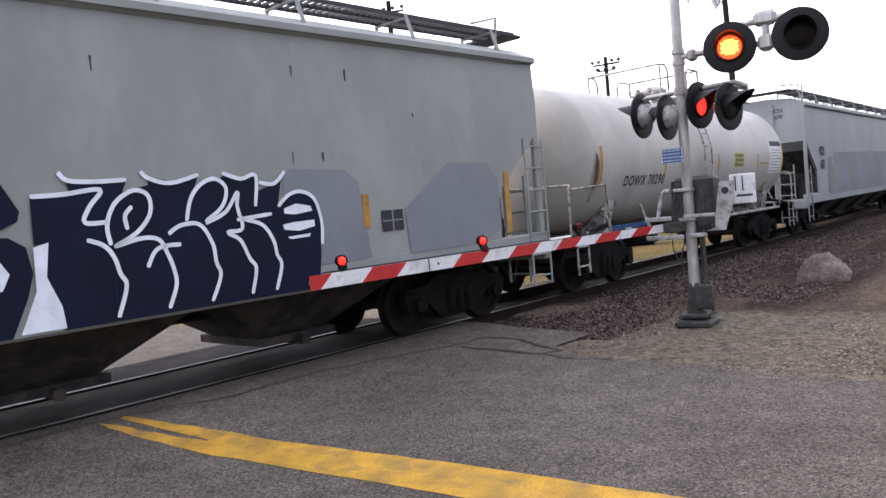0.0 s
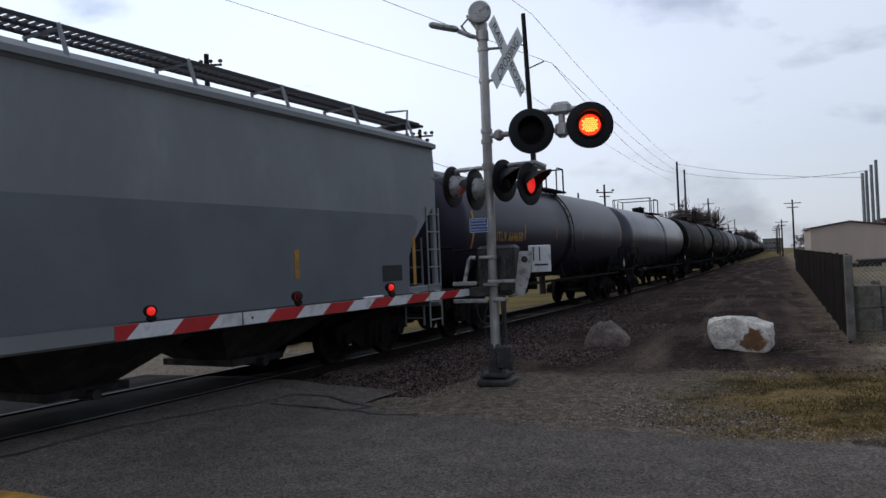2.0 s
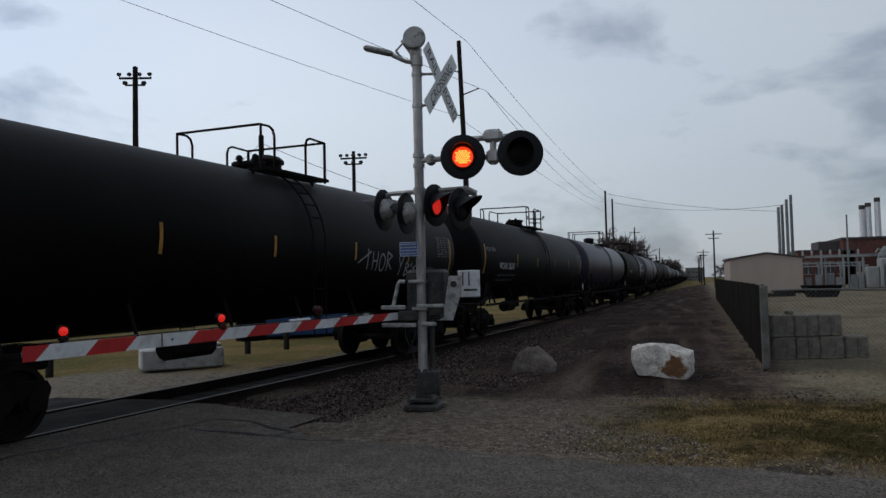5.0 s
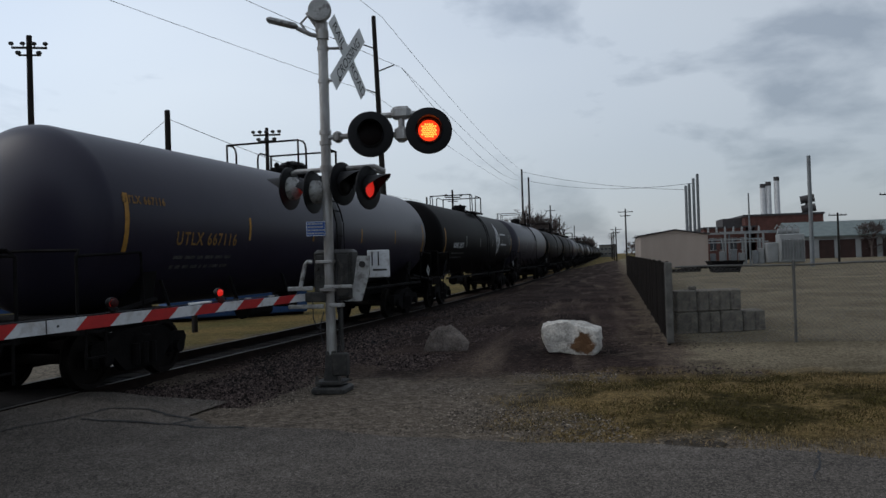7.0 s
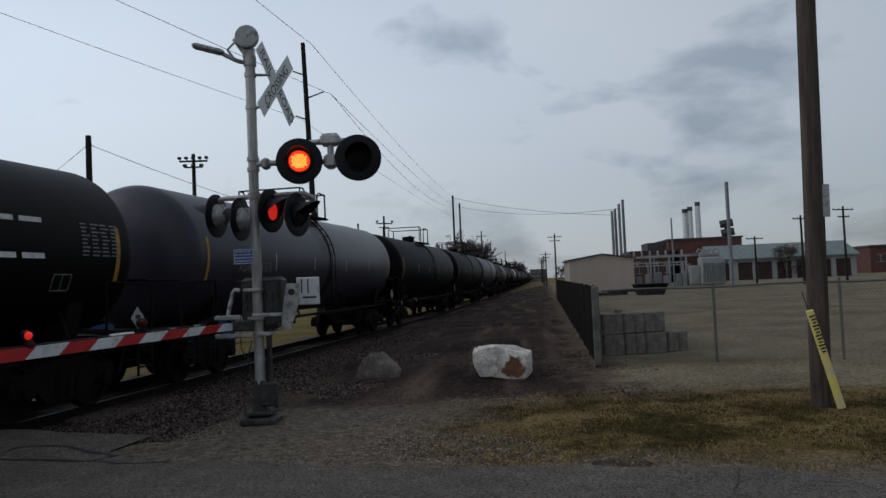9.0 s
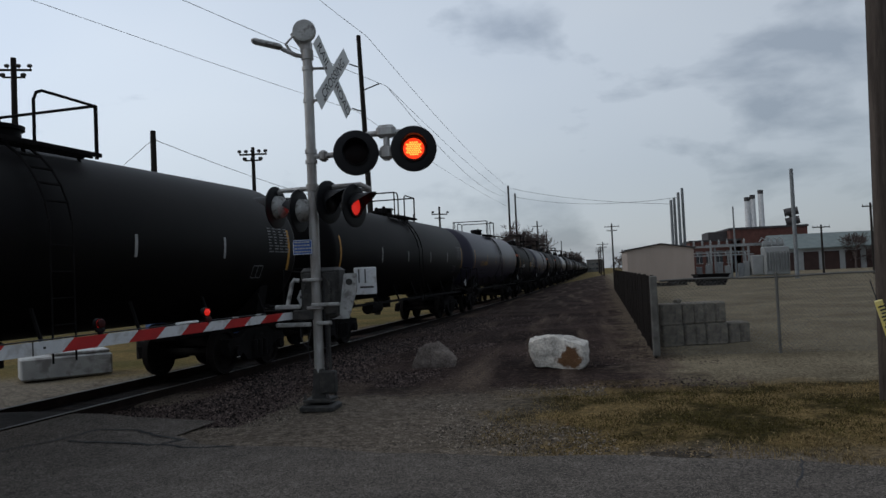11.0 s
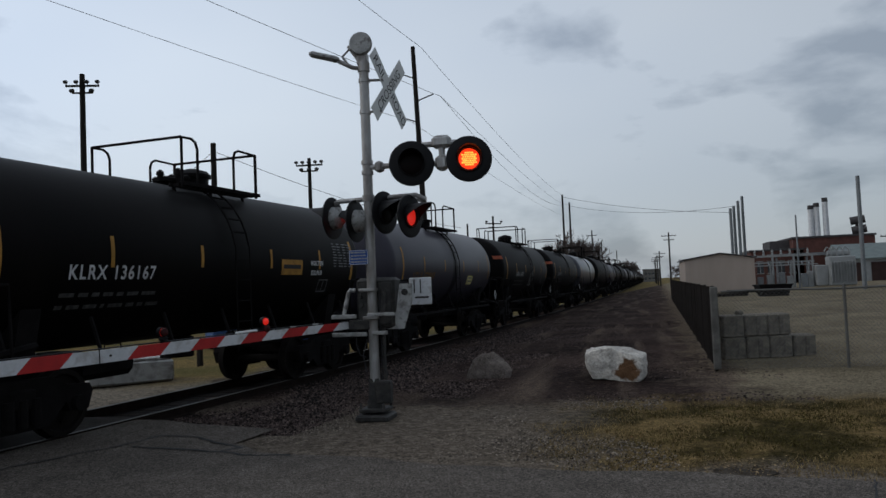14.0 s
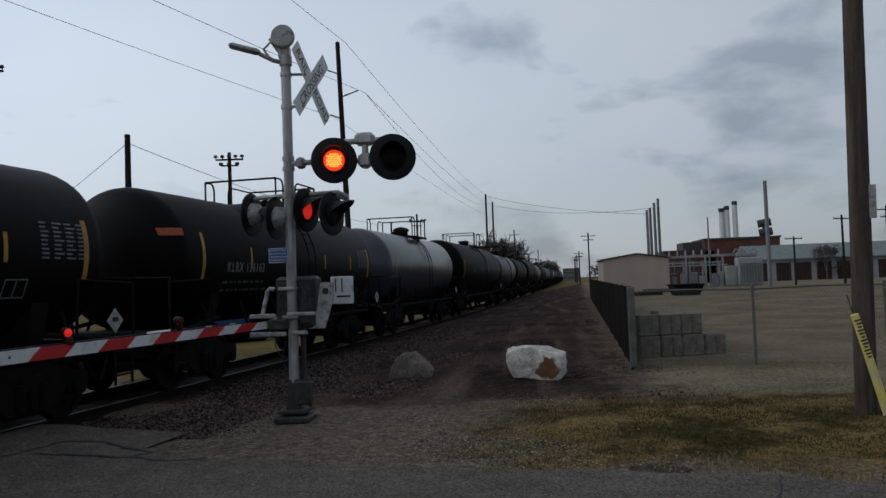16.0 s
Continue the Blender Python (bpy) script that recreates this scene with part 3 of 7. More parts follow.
    ln.new(bp.outputs["Normal"], bs.inputs["Normal"])
    return m


def axis_steps(lo, hi, fine, reach):
    a = list(np.arange(lo, hi + fine / 2, fine))
    s, p, q = fine, a[0], a[-1]
    while q < reach:
        s *= 1.35
        p, q = p - s, q + s
        a = [p] + a + [q]
    return a


def road_edge(x):
    """The edge of the road on the signal's side."""
    swell = max(0.0, 1 - ((x + 7.3) / 2.9) ** 2) * 1.45
    return 8.35 - 0.13 * (x + 2.0) + 0.10 * math.sin(x * 1.3) + 0.05 * math.sin(x * 3.7) + swell


def ground_height(x, y):
    on_road = -14.5 < x and y < road_edge(x) + 0.15
    h = -0.035 if on_road else 0.0
    if not on_road and -20 < x < 14 and y < 34:
        h += 0.05 * (noise.noise(Vector((x * 0.5, y * 0.5, 0))) - 0.1) + 0.02 * noise.noise(Vector((x * 2.3, y * 2.3, 3)))
        h -= 0.03
    return h


gx, gy = axis_steps(-16, 12, 0.3, 3000), axis_steps(-1, 34, 0.3, 3000)
gs = Shape()
gs.add([(x, y, ground_height(x, y)) for y in gy for x in gx],
       [(j * len(gx) + i, j * len(gx) + i + 1, (j + 1) * len(gx) + i + 1, (j + 1) * len(gx) + i) for j in range(len(gy) - 1) for i in range(len(gx) - 1)])
M["ground"] = ground_material()
tagged(part("ground", gs, "ground"), "patchy ground of gravel, cinders and dry grass", "ground", kind="structure")

# road slab with a worn edge
rs = Shape()
rx = list(np.arange(-60, 60.1, 0.4))
top = [(x, road_edge(x) + 0.05 * noise.noise(Vector((x * 4, 0, 0))), 0.0) for x in rx]
skirt = [(x, y + 0.06, -0.07) for x, y, _ in top]
near = [(x, -6.5, 0.0) for x in rx]
mid = [(x, y * 0.5, 0.0) for x, y, _ in top]
nr = len(rx)
rs.add(near + mid + top + skirt, [(r * nr + i, r * nr + i + 1, r * nr + nr + i + 1, r * nr + nr + i) for r in range(3) for i in range(nr - 1)])
road = tagged(part("road", rs, "asphalt"), "worn grey asphalt road over the level crossing", "road", kind="structure")


def apron_height(x, y):
    """How high the asphalt stands beside the rails."""
    o = x - centre(y)
    return float(np.interp(o, (0.84, 1.3, 1.9, 2.9, 3.2), (RAIL_TOP - 0.015, RAIL_TOP - 0.02, 0.06, 0.012, 0.0)))


def crack_line(name, pts, width, seed, material="crack", z=0.005, label="dark crack in the asphalt"):
    sh = Shape()
    rnd = random.Random(seed)
    dense = []
    for (xa, ya), (xb, yb) in zip(pts, pts[1:]):
        n = max(2, int(math.hypot(xb - xa, yb - ya) / 0.12))
        dense += [(xa + (xb - xa) * i / n, ya + (yb - ya) * i / n) for i in range(n)]
    dense.append(pts[-1])
    v = []
    for i, (x, y) in enumerate(dense):
        a, b = dense[max(0, i - 1)], dense[min(len(dense) - 1, i + 1)]
        d = Vector((b[0] - a[0], b[1] - a[1], 0)).normalized()
        nrm = Vector((-d.y, d.x, 0))
        c = Vector((x, y, z + apron_height(x, y))) + nrm * rnd.uniform(-0.03, 0.03)
        w = width * rnd.uniform(0.4, 1.3)
        v += [c - nrm * w / 2, c + nrm * w / 2]
    sh.add(v, [(2 * i, 2 * i + 1, 2 * i + 3, 2 * i + 2) for i in range(len(dense) - 1)])
    return tagged(part(name, sh, material), label, "road marking" if "line" in name else "crack", kind="structure")


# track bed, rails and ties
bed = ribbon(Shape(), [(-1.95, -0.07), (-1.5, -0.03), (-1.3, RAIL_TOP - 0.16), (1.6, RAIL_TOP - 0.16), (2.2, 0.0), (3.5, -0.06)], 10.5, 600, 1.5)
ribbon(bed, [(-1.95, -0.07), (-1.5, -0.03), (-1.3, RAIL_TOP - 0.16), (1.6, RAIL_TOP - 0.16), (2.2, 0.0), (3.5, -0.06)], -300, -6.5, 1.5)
tagged(part("ballast_bed", bed, "ballast"), "stone ballast bed under the rails, darkened for the train's shade", "ballast", kind="structure")
cross = ribbon(Shape(), [(0.84, RAIL_TOP - 0.015), (1.3, RAIL_TOP - 0.02), (1.9, 0.06), (2.9, 0.006), (3.15, -0.012)], -6.5, 10.4, 0.4)
tagged(part("crossing_apron", cross, "asphalt"), "patched grey asphalt ramp beside the rails", "crossing", kind="structure")
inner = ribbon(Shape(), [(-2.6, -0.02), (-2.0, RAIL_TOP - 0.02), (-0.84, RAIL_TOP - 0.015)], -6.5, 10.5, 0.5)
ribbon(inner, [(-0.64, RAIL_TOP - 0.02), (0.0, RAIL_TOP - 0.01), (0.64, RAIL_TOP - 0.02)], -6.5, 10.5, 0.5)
# Shade cast by the passing train is put into this dark colour.
M["crossing_shade"] = mat("train_shaded_crossing_surface", (0.014, 0.0125, 0.012), 0.92, var=0.5, scale=1.0, fine=40, bump=0.5, second=(0.03, 0.027, 0.026), amount=0.4, sharp=0.3, spec=0.04)
tagged(part("crossing_surface", inner, "crossing_shade"), "surface between the rails with the train's shade in its colour", "crossing", kind="structure")
for side in (-0.7525, 0.7525):
    r = ribbon(Shape(), [(side - 0.07, RAIL_TOP - 0.16), (side - 0.012, RAIL_TOP - 0.13), (side - 0.012, RAIL_TOP - 0.04), (side - 0.037, RAIL_TOP - 0.03), (side - 0.037, RAIL_TOP - 0.006)], -300, 600, 1.0)
    ribbon(r, [(side + 0.037, RAIL_TOP - 0.006), (side + 0.037, RAIL_TOP - 0.03), (side + 0.012, RAIL_TOP - 0.04), (side + 0.012, RAIL_TOP - 0.13), (side + 0.07, RAIL_TOP - 0.16)], -300, 600, 1.0)
    rail = tagged(part("rail", r, "rail"), "rusty steel rail with a polished head", "rail", "pair of rails", "structure")
    part("rail_head", ribbon(Shape(), [(side - 0.037, RAIL_TOP - 0.006), (side - 0.028, RAIL_TOP), (side + 0.028, RAIL_TOP), (side + 0.037, RAIL_TOP - 0.006)], -300, 600, 1.0), "rail_head", rail, "bright worn rail head")
ties = Shape()
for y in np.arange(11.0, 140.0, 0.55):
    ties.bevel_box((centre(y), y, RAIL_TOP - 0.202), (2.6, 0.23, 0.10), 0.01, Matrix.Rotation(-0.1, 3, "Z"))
tagged(part("ties", ties, "tie"), "creosoted timber sleepers in the ballast, darkened for the train's shade", "sleepers", kind="stuff")


# ---------------------------------------------------------------- rolling stock
def wheel_mesh():
    m = Matrix.Rotation(radians(90), 4, "Y")
    return Shape().turn([(0.07, -0.08), (0.10, -0.08), (0.12, -0.03), (0.37, -0.01), (0.39, -0.065), (0.455, -0.065), (0.457, 0.06), (0.485, 0.065), (0.48, 0.085), (0.39, 0.08), (0.37, 0.03), (0.12, 0.03), (0.10, 0.09), (0.07, 0.09)], 28, m).mesh("wheel", M["wheel_steel"])


def wheelset_mesh():
    """Two wheels on one axle, turning about x."""
    w = [tuple(v.co) for v in wheel_mesh().vertices]
    q = [tuple(p.vertices) for p in wheel_mesh().polygons]
    sh = Shape()
    for s in (-1, 1):
        m = pose(s * 0.755, 0, 0, 0, 0, 0 if s < 0 else 180)
        sh.add([m @ Vector(p) for p in w], q)
        for k in range(3):
            a = 2 * math.pi * k / 3
            sh.box((s * 0.80, 0.25 * math.cos(a), 0.25 * math.sin(a)), (0.02, 0.05, 0.05))
    sh.tube((-0.95, 0, 0), (0.95, 0, 0), 0.08, n=12)
    return sh.mesh("wheelset", M["wheel_steel"])


WHEELSET = wheelset_mesh()
WHEELSETS = {}


def side_frame_mesh():
    o = [(-1.18, 0.60), (-1.12, 0.70), (-0.75, 0.72), (-0.45, 0.86), (0.45, 0.86), (0.75, 0.72), (1.12, 0.70), (1.18, 0.60), (1.1, 0.36), (0.78, 0.36),
         (0.72, 0.50), (0.42, 0.22), (-0.42, 0.22), (-0.72, 0.50), (-0.78, 0.36), (-1.1, 0.36)]
    sh = Shape().extrude([(x, z) for x, z in o], 0.14, Matrix.Rotation(radians(90), 4, "Z"))
    for y in (-0.2, 0.0, 0.2):
        sh.tube((0.09, y, 0.28), (0.09, y, 0.62), 0.075, n=8)
    for y in (-0.89, 0.89):
        sh.tube((0.05, y, 0.46), (0.16, y, 0.46), 0.11, n=10)
    return sh.mesh("side_frame", M["truck_steel"])


SIDE_FRAME = side_frame_mesh()
BOLSTER = Shape().bevel_box((0, 0, 0.62), (2.2, 0.42, 0.26), 0.03).box((0, -0.5, 0.40), (2.0, 0.08, 0.1)).box((0, 0.5, 0.40), (2.0, 0.08, 0.1)).mesh("bolster", M["truck_steel"])


def truck(car, y):
    t = part("truck", BOLSTER, "truck_steel", car, "grimy two-axle steel truck", pose(0, y, 0))
    for s in (-1, 1):
        part("side_frame", SIDE_FRAME, "truck_steel", t, m=pose(s * 0.99, 0, 0, 0, 0, 0 if s > 0 else 180))
    for a in (-0.89, 0.89):
        w = part("wheelset", WHEELSET, "wheel_steel", t, m=pose(0, a, 0.457))
        WHEELSETS.setdefault(car.name, []).append(w)


def coupler(car, y, s):
    sh = Shape().bevel_box((0, y - s * 0.35, 0.86), (0.16, 0.7, 0.2), 0.02).bevel_box((0.03, y, 0.86), (0.30, 0.26, 0.30), 0.05)
    sh.tube((0.28, y - s * 0.25, 0.80), (0.34, y + s * 0.02, 0.36), 0.028, n=6)
    part("coupler", sh, "truck_steel", car)


def patch_on_tank(sh, r, axis, y0, y1, z0, z1, n=6):
    """A thin curved patch on the side of a tank."""
    a0, a1 = math.asin((z0 - axis) / r), math.asin((z1 - axis) / r)
    pts = []
    for i in range(n + 1):
        a = a0 + (a1 - a0) * i / n
        pts += [(r * math.cos(a), y0, axis + r * math.sin(a)), (r * math.cos(a), y1, axis + r * math.sin(a))]
    return sh.add(pts, [(2 * i, 2 * i + 1, 2 * i + 3, 2 * i + 2) for i in range(n)])


def ladder(sh, x, y, z0, z1, w=0.42, along="y", r=0.018):
    for s in (-1, 1):
        a = (x, y + s * w / 2, z0) if along == "y" else (x + s * w / 2, y, z0)
        sh.tube(a, (a[0], a[1], z1), r * 1.2, n=6)
    z = z0 + 0.15
    while z < z1:
        if along == "y":
            sh.tube((x, y - w / 2, z), (x, y + w / 2, z), r, n=5)
        else:
            sh.tube((x - w / 2, y, z), (x + w / 2, y, z), r, n=5)
        z += 0.36
    return sh


TANK_HALF = {}


def tank_car(length, paint, label, marks=(), radius=1.5, strips=(), placard=True, rail_kind=0, platform=True, scrawl=None, strip_mat="yellow_strip", fittings="truck_steel", shift=0.0, deck=0.62, bright=False):
    """A tank car; its origin is on the rail head at mid-length."""
    car = thing("tank_car", pose(0, 0, 0), label, "tank car", "cars of the train")
    ax = 1.12 + radius
    half = length / 2 - deck
    TANK_HALF[car.name] = half
    h = 0.62
    prof = []
    for i in range(9):
        a = math.pi / 2 * i / 8
        prof.append((max(radius * math.sin(a), 0.02), -half + h * (1 - math.cos(a))))
    prof = prof + [(r, -z) for r, z in reversed(prof)]
    m = Matrix.Translation((0, 0, ax)) @ Matrix.Rotation(radians(-90), 4, "X")
    part("tank", Shape().turn(prof, 56, m), paint, car, smooth=40)
    # manway, valves and their platform
    zt = ax + radius + 0.02
    man = Shape().turn([(0.30, 0), (0.30, 0.22), (0.35, 0.23), (0.35, 0.29), (0.28, 0.36 if rail_kind else 0.31), (0.06, 0.42 if rail_kind else 0.33)], 20, Matrix.Translation((0.1, shift + 0.62, zt - 0.05)))
    part("manway", man, "car_black" if fittings == "truck_steel" else paint, car, "low round manway cover")
    vf = "truck_steel" if fittings == "truck_steel" else fittings
    part("valve_box", Shape().bevel_box((0.12, shift - 0.12, zt + 0.06), (0.34, 0.42, 0.12), 0.03), vf, car)
    for dx, dy, h in ((0.05, -0.32, 0.17), (0.22, -0.05, 0.22), (-0.05, 0.1, 0.15), (0.2, 0.2, 0.13)):
        part("valve", Shape().turn([(0.05, 0), (0.05, h * 0.6), (0.075, h * 0.62), (0.06, h), (0.02, h + 0.03)], 8, Matrix.Translation((dx + 0.1, shift + dy, zt + 0.03))), vf, car)
    if platform:
        zt -= 0.13
        y0, y1 = shift - 0.75, shift + (1.65 if rail_kind == 0 else 1.45)
        for x in (-0.86, 0.86):
            pl = Shape()
            for dx in (-0.17, 0.0, 0.17):
                pl.box((x + dx, (y0 + y1) / 2, zt), (0.04, y1 - y0, 0.06))
            k = y0 + 0.06
            while k < y1:
                pl.box((x, k, zt), (0.38, 0.025, 0.05))
                k += 0.16
            for y in (y0 + 0.1, (y0 + y1) / 2, y1 - 0.1):
                pl.tube((x * 0.8, y, zt), (x * 0.9, y, zt - 0.36), 0.03, n=5)
            part("walkway", pl, fittings, car, "steel grating walkway")
        zr, a1, b0 = zt + 0.80, y0 + 0.42, y1 - (1.25 if rail_kind == 0 else 0.72)
        for x in (-0.95, 0.95):
            part("rail_loop", Shape().pipe([(x, y0, zt - 0.05), (x, y0, zr)], 0.024).pipe([(x, y0, zr - 0.01), (x, a1 - 0.16, zr), (x, a1 - 0.05, zr - 0.05), (x, a1, zr - 0.16), (x, a1, zt - 0.05)], 0.024), fittings, car)
            part("rail_loop", Shape().pipe([(x, y1, zt - 0.05), (x, y1, zr)], 0.03).pipe([(x, y1, zr - 0.01), (x, b0 + 0.16, zr), (x, b0 + 0.05, zr - 0.05), (x, b0, zr - 0.16), (x, b0, zt - 0.05)], 0.024), fittings, car)
        for y in (y0, y1):
            part("cross_rail", Shape().pipe([(-0.95, y, zr - 0.005), (0.95, y, zr - 0.005)], 0.024), fittings, car)
    for s in (-1, 1):
        ld = ladder(Shape(), s * (radius + 0.10), 0.2 + shift, 0.85, ax + 0.2, r=0.018 if fittings != "truck_steel" else 0.011)
        for i in range(7):
            a0, a1 = radians(8 + i * 10), radians(18 + i * 10)
            for w in (-0.21, 0.21):
                ld.tube((s * (radius + 0.1) * math.cos(a0), 0.2 + shift + w, ax + (radius + 0.1) * math.sin(a0)), (s * (radius + 0.1) * math.cos(a1), 0.2 + shift + w, ax + (radius + 0.1) * math.sin(a1)), 0.02, n=5)
            ld.tube((s * (radius + 0.1) * math.cos(a1), shift - 0.01, ax + (radius + 0.1) * math.sin(a1)), (s * (radius + 0.1) * math.cos(a1), shift + 0.41, ax + (radius + 0.1) * math.sin(a1)), 0.018, n=5)
        part("ladder", ld, fittings, car)
    # underframe
    for s in (-1, 1):
        e = s * (length / 2 - 0.55)
        part("draft_sill", Shape().bevel_box((0, s * (length / 2 - 2.3), 0.92), (0.62, 3.6, 0.34), 0.03), "truck_steel", car)
        part("end_sill", Shape().bevel_box((0, e, 1.02), (2.9, 0.14, 0.26), 0.02), "truck_steel", car)
        part("end_platform", Shape().box((0, e - s * 0.35, 1.13), (2.8, 0.6, 0.04)), "truck_steel", car)
        by = s * (length / 2 - 2.3)
        part("saddle", Shape().extrude([(-1.25, 1.75), (-1.1, 1.02), (1.1, 1.02), (1.25, 1.75), (0.7, 1.22), (0, 1.10), (-0.7, 1.22)], 0.32, Matrix.Translation((0, by, 0))), fittings, car)
        for x in (-1.42, 1.42):
            part("brace", Shape().tube((x, e, 1.08), (x * 0.93, by, 1.3), 0.045, n=6), "truck_steel", car)
    for x in (-1.38, 1.38):
        part("side_rail", Shape().bevel_box((x, 0, 1.06), (0.10, length - 3.6, 0.07), 0.01), fittings, car)
        for k in range(-3, 4):
            part("stay", Shape().tube((x, k * length / 8.5, 1.06), (x * 0.86, k * length / 8.5, 1.6), 0.03, n=5), fittings, car)
    part("bottom_outlet", Shape().turn([(0.3, 0), (0.3, 0.35), (0.2, 0.4)], 12, Matrix.Translation((0, 0.3, 0.75))), "truck_steel", car)
    part("air_tank", Shape().tube((0.5, -2.6, 0.85), (0.5, -1.6, 0.85), 0.2, n=10), "truck_steel", car)
    for s in (-1, 1):
        e = s * (length / 2 - 0.5)
        hr = Shape()
        hr.pipe([(1.4, e, 1.1), (1.4, e, 2.0), (1.36, e - s * 0.1, 2.08), (0.5, e - s * 0.1, 2.1), (-0.5, e - s * 0.1, 2.1), (-1.36, e - s * 0.1, 2.08), (-1.4, e, 2.0), (-1.4, e, 1.1)], 0.024)
        hr.pipe([(1.4, e, 2.0), (1.45, e - s * 1.3, 2.05), (1.45, e - s * 1.35, 1.12)], 0.022)
        ladder(hr, 1.44, e - s * 0.3, 0.42, 1.2, 0.40)
        part("end_rail", hr, fittings, car)
        coupler(car, s * (length / 2 - 0.08), s)
        truck(car, s * (length / 2 - 2.3))
    bw = Shape().turn([(0.26, -0.02), (0.29, 0), (0.26, 0.02), (0.24, 0)], 16, Matrix.Translation((-0.6, -length / 2 + 0.5, 1.85)) @ Matrix.Rotation(radians(90), 4, "X"))
    bw.tube((-0.6, -length / 2 + 0.52, 1.1), (-0.6, -length / 2 + 0.52, 1.85), 0.025)
    part("brake_wheel", bw, "truck_steel", car)
    for y, z0, z1 in strips:
        part("reflector", patch_on_tank(Shape(), radius + 0.006, ax, y - (0.05 if z1 - z0 > 0.6 else 0.035), y + (0.05 if z1 - z0 > 0.6 else 0.035), z0, z1), strip_mat if z1 - z0 > 0.6 or length < 15.5 or bright else "letter_pale", car)
    if placard:
        y = half - 1.35
        pk = Shape()
        rw = random.Random(int(length * 100))
        for i in range(9):
            for j in range(4):
                patch_on_tank(pk, radius + 0.006, ax, y - 0.42 + j * 0.24, y - 0.42 + j * 0.24 + rw.uniform(0.10, 0.21), ax - 0.12 + i * 0.062, ax - 0.095 + i * 0.062, 1)
        tagged(part("data_panel", pk, "letter_dim", car, "small stencilled data rows"), kind="stuff")
        fr = Shape()
        for ya, yb, za, zb in ((-1.0, -0.6, -0.66, -0.64), (-1.0, -0.6, -0.42, -0.40), (-1.0, -0.98, -0.64, -0.42), (-0.62, -0.60, -0.64, -0.42), (-0.81, -0.79, -0.64, -0.42)):
            patch_on_tank(fr, radius + 0.006, ax, y + ya, y + yb, ax + za, ax + zb, 1)
        part("data_frame", fr, "letter_dim", car, "small stencilled frame")
    for s in (1,) if placard else ():
        dm = part("placard", Shape().extrude([(0, -0.19), (0.19, 0), (0, 0.19), (-0.19, 0)], 0.012, Matrix.Rotation(radians(90), 4, "Z")), "letter_pale", car, "white diamond placard", pose(1.45, s * (length / 2 - 1.0), 1.42))
        part("placard_mark", Shape().box((0.008, 0, 0.02), (0.006, 0.14, 0.07)), "letter_black", dm)
    for text, y, z, size, ink in marks:
        sh = letters(text, size * 0.86, (radius + 0.009, ax, z), 0.88, 0.006, 1.22)
        part("lettering", sh, ink, car, "stencilled car mark", pose(0, y, 0), smooth=0)
        if size > 0.24 and paint != "car_white":
            rows = Shape()
            rw = random.Random(int(abs(y) * 100))
            for i in range(2):
                at = y - 0.9
                while at < y + 0.9:
                    w = rw.uniform(0.06, 0.3)
                    patch_on_tank(rows, radius + 0.006, ax, at, at + w, z - 0.24 - i * 0.16, z - 0.185 - i * 0.16, 1)
                    at += w + 0.07
            tagged(part("print_row", rows, "letter_faint", car, "faint rows of small print"), kind="stuff")
    if scrawl:
        scrawl(car, radius, ax)
    return car


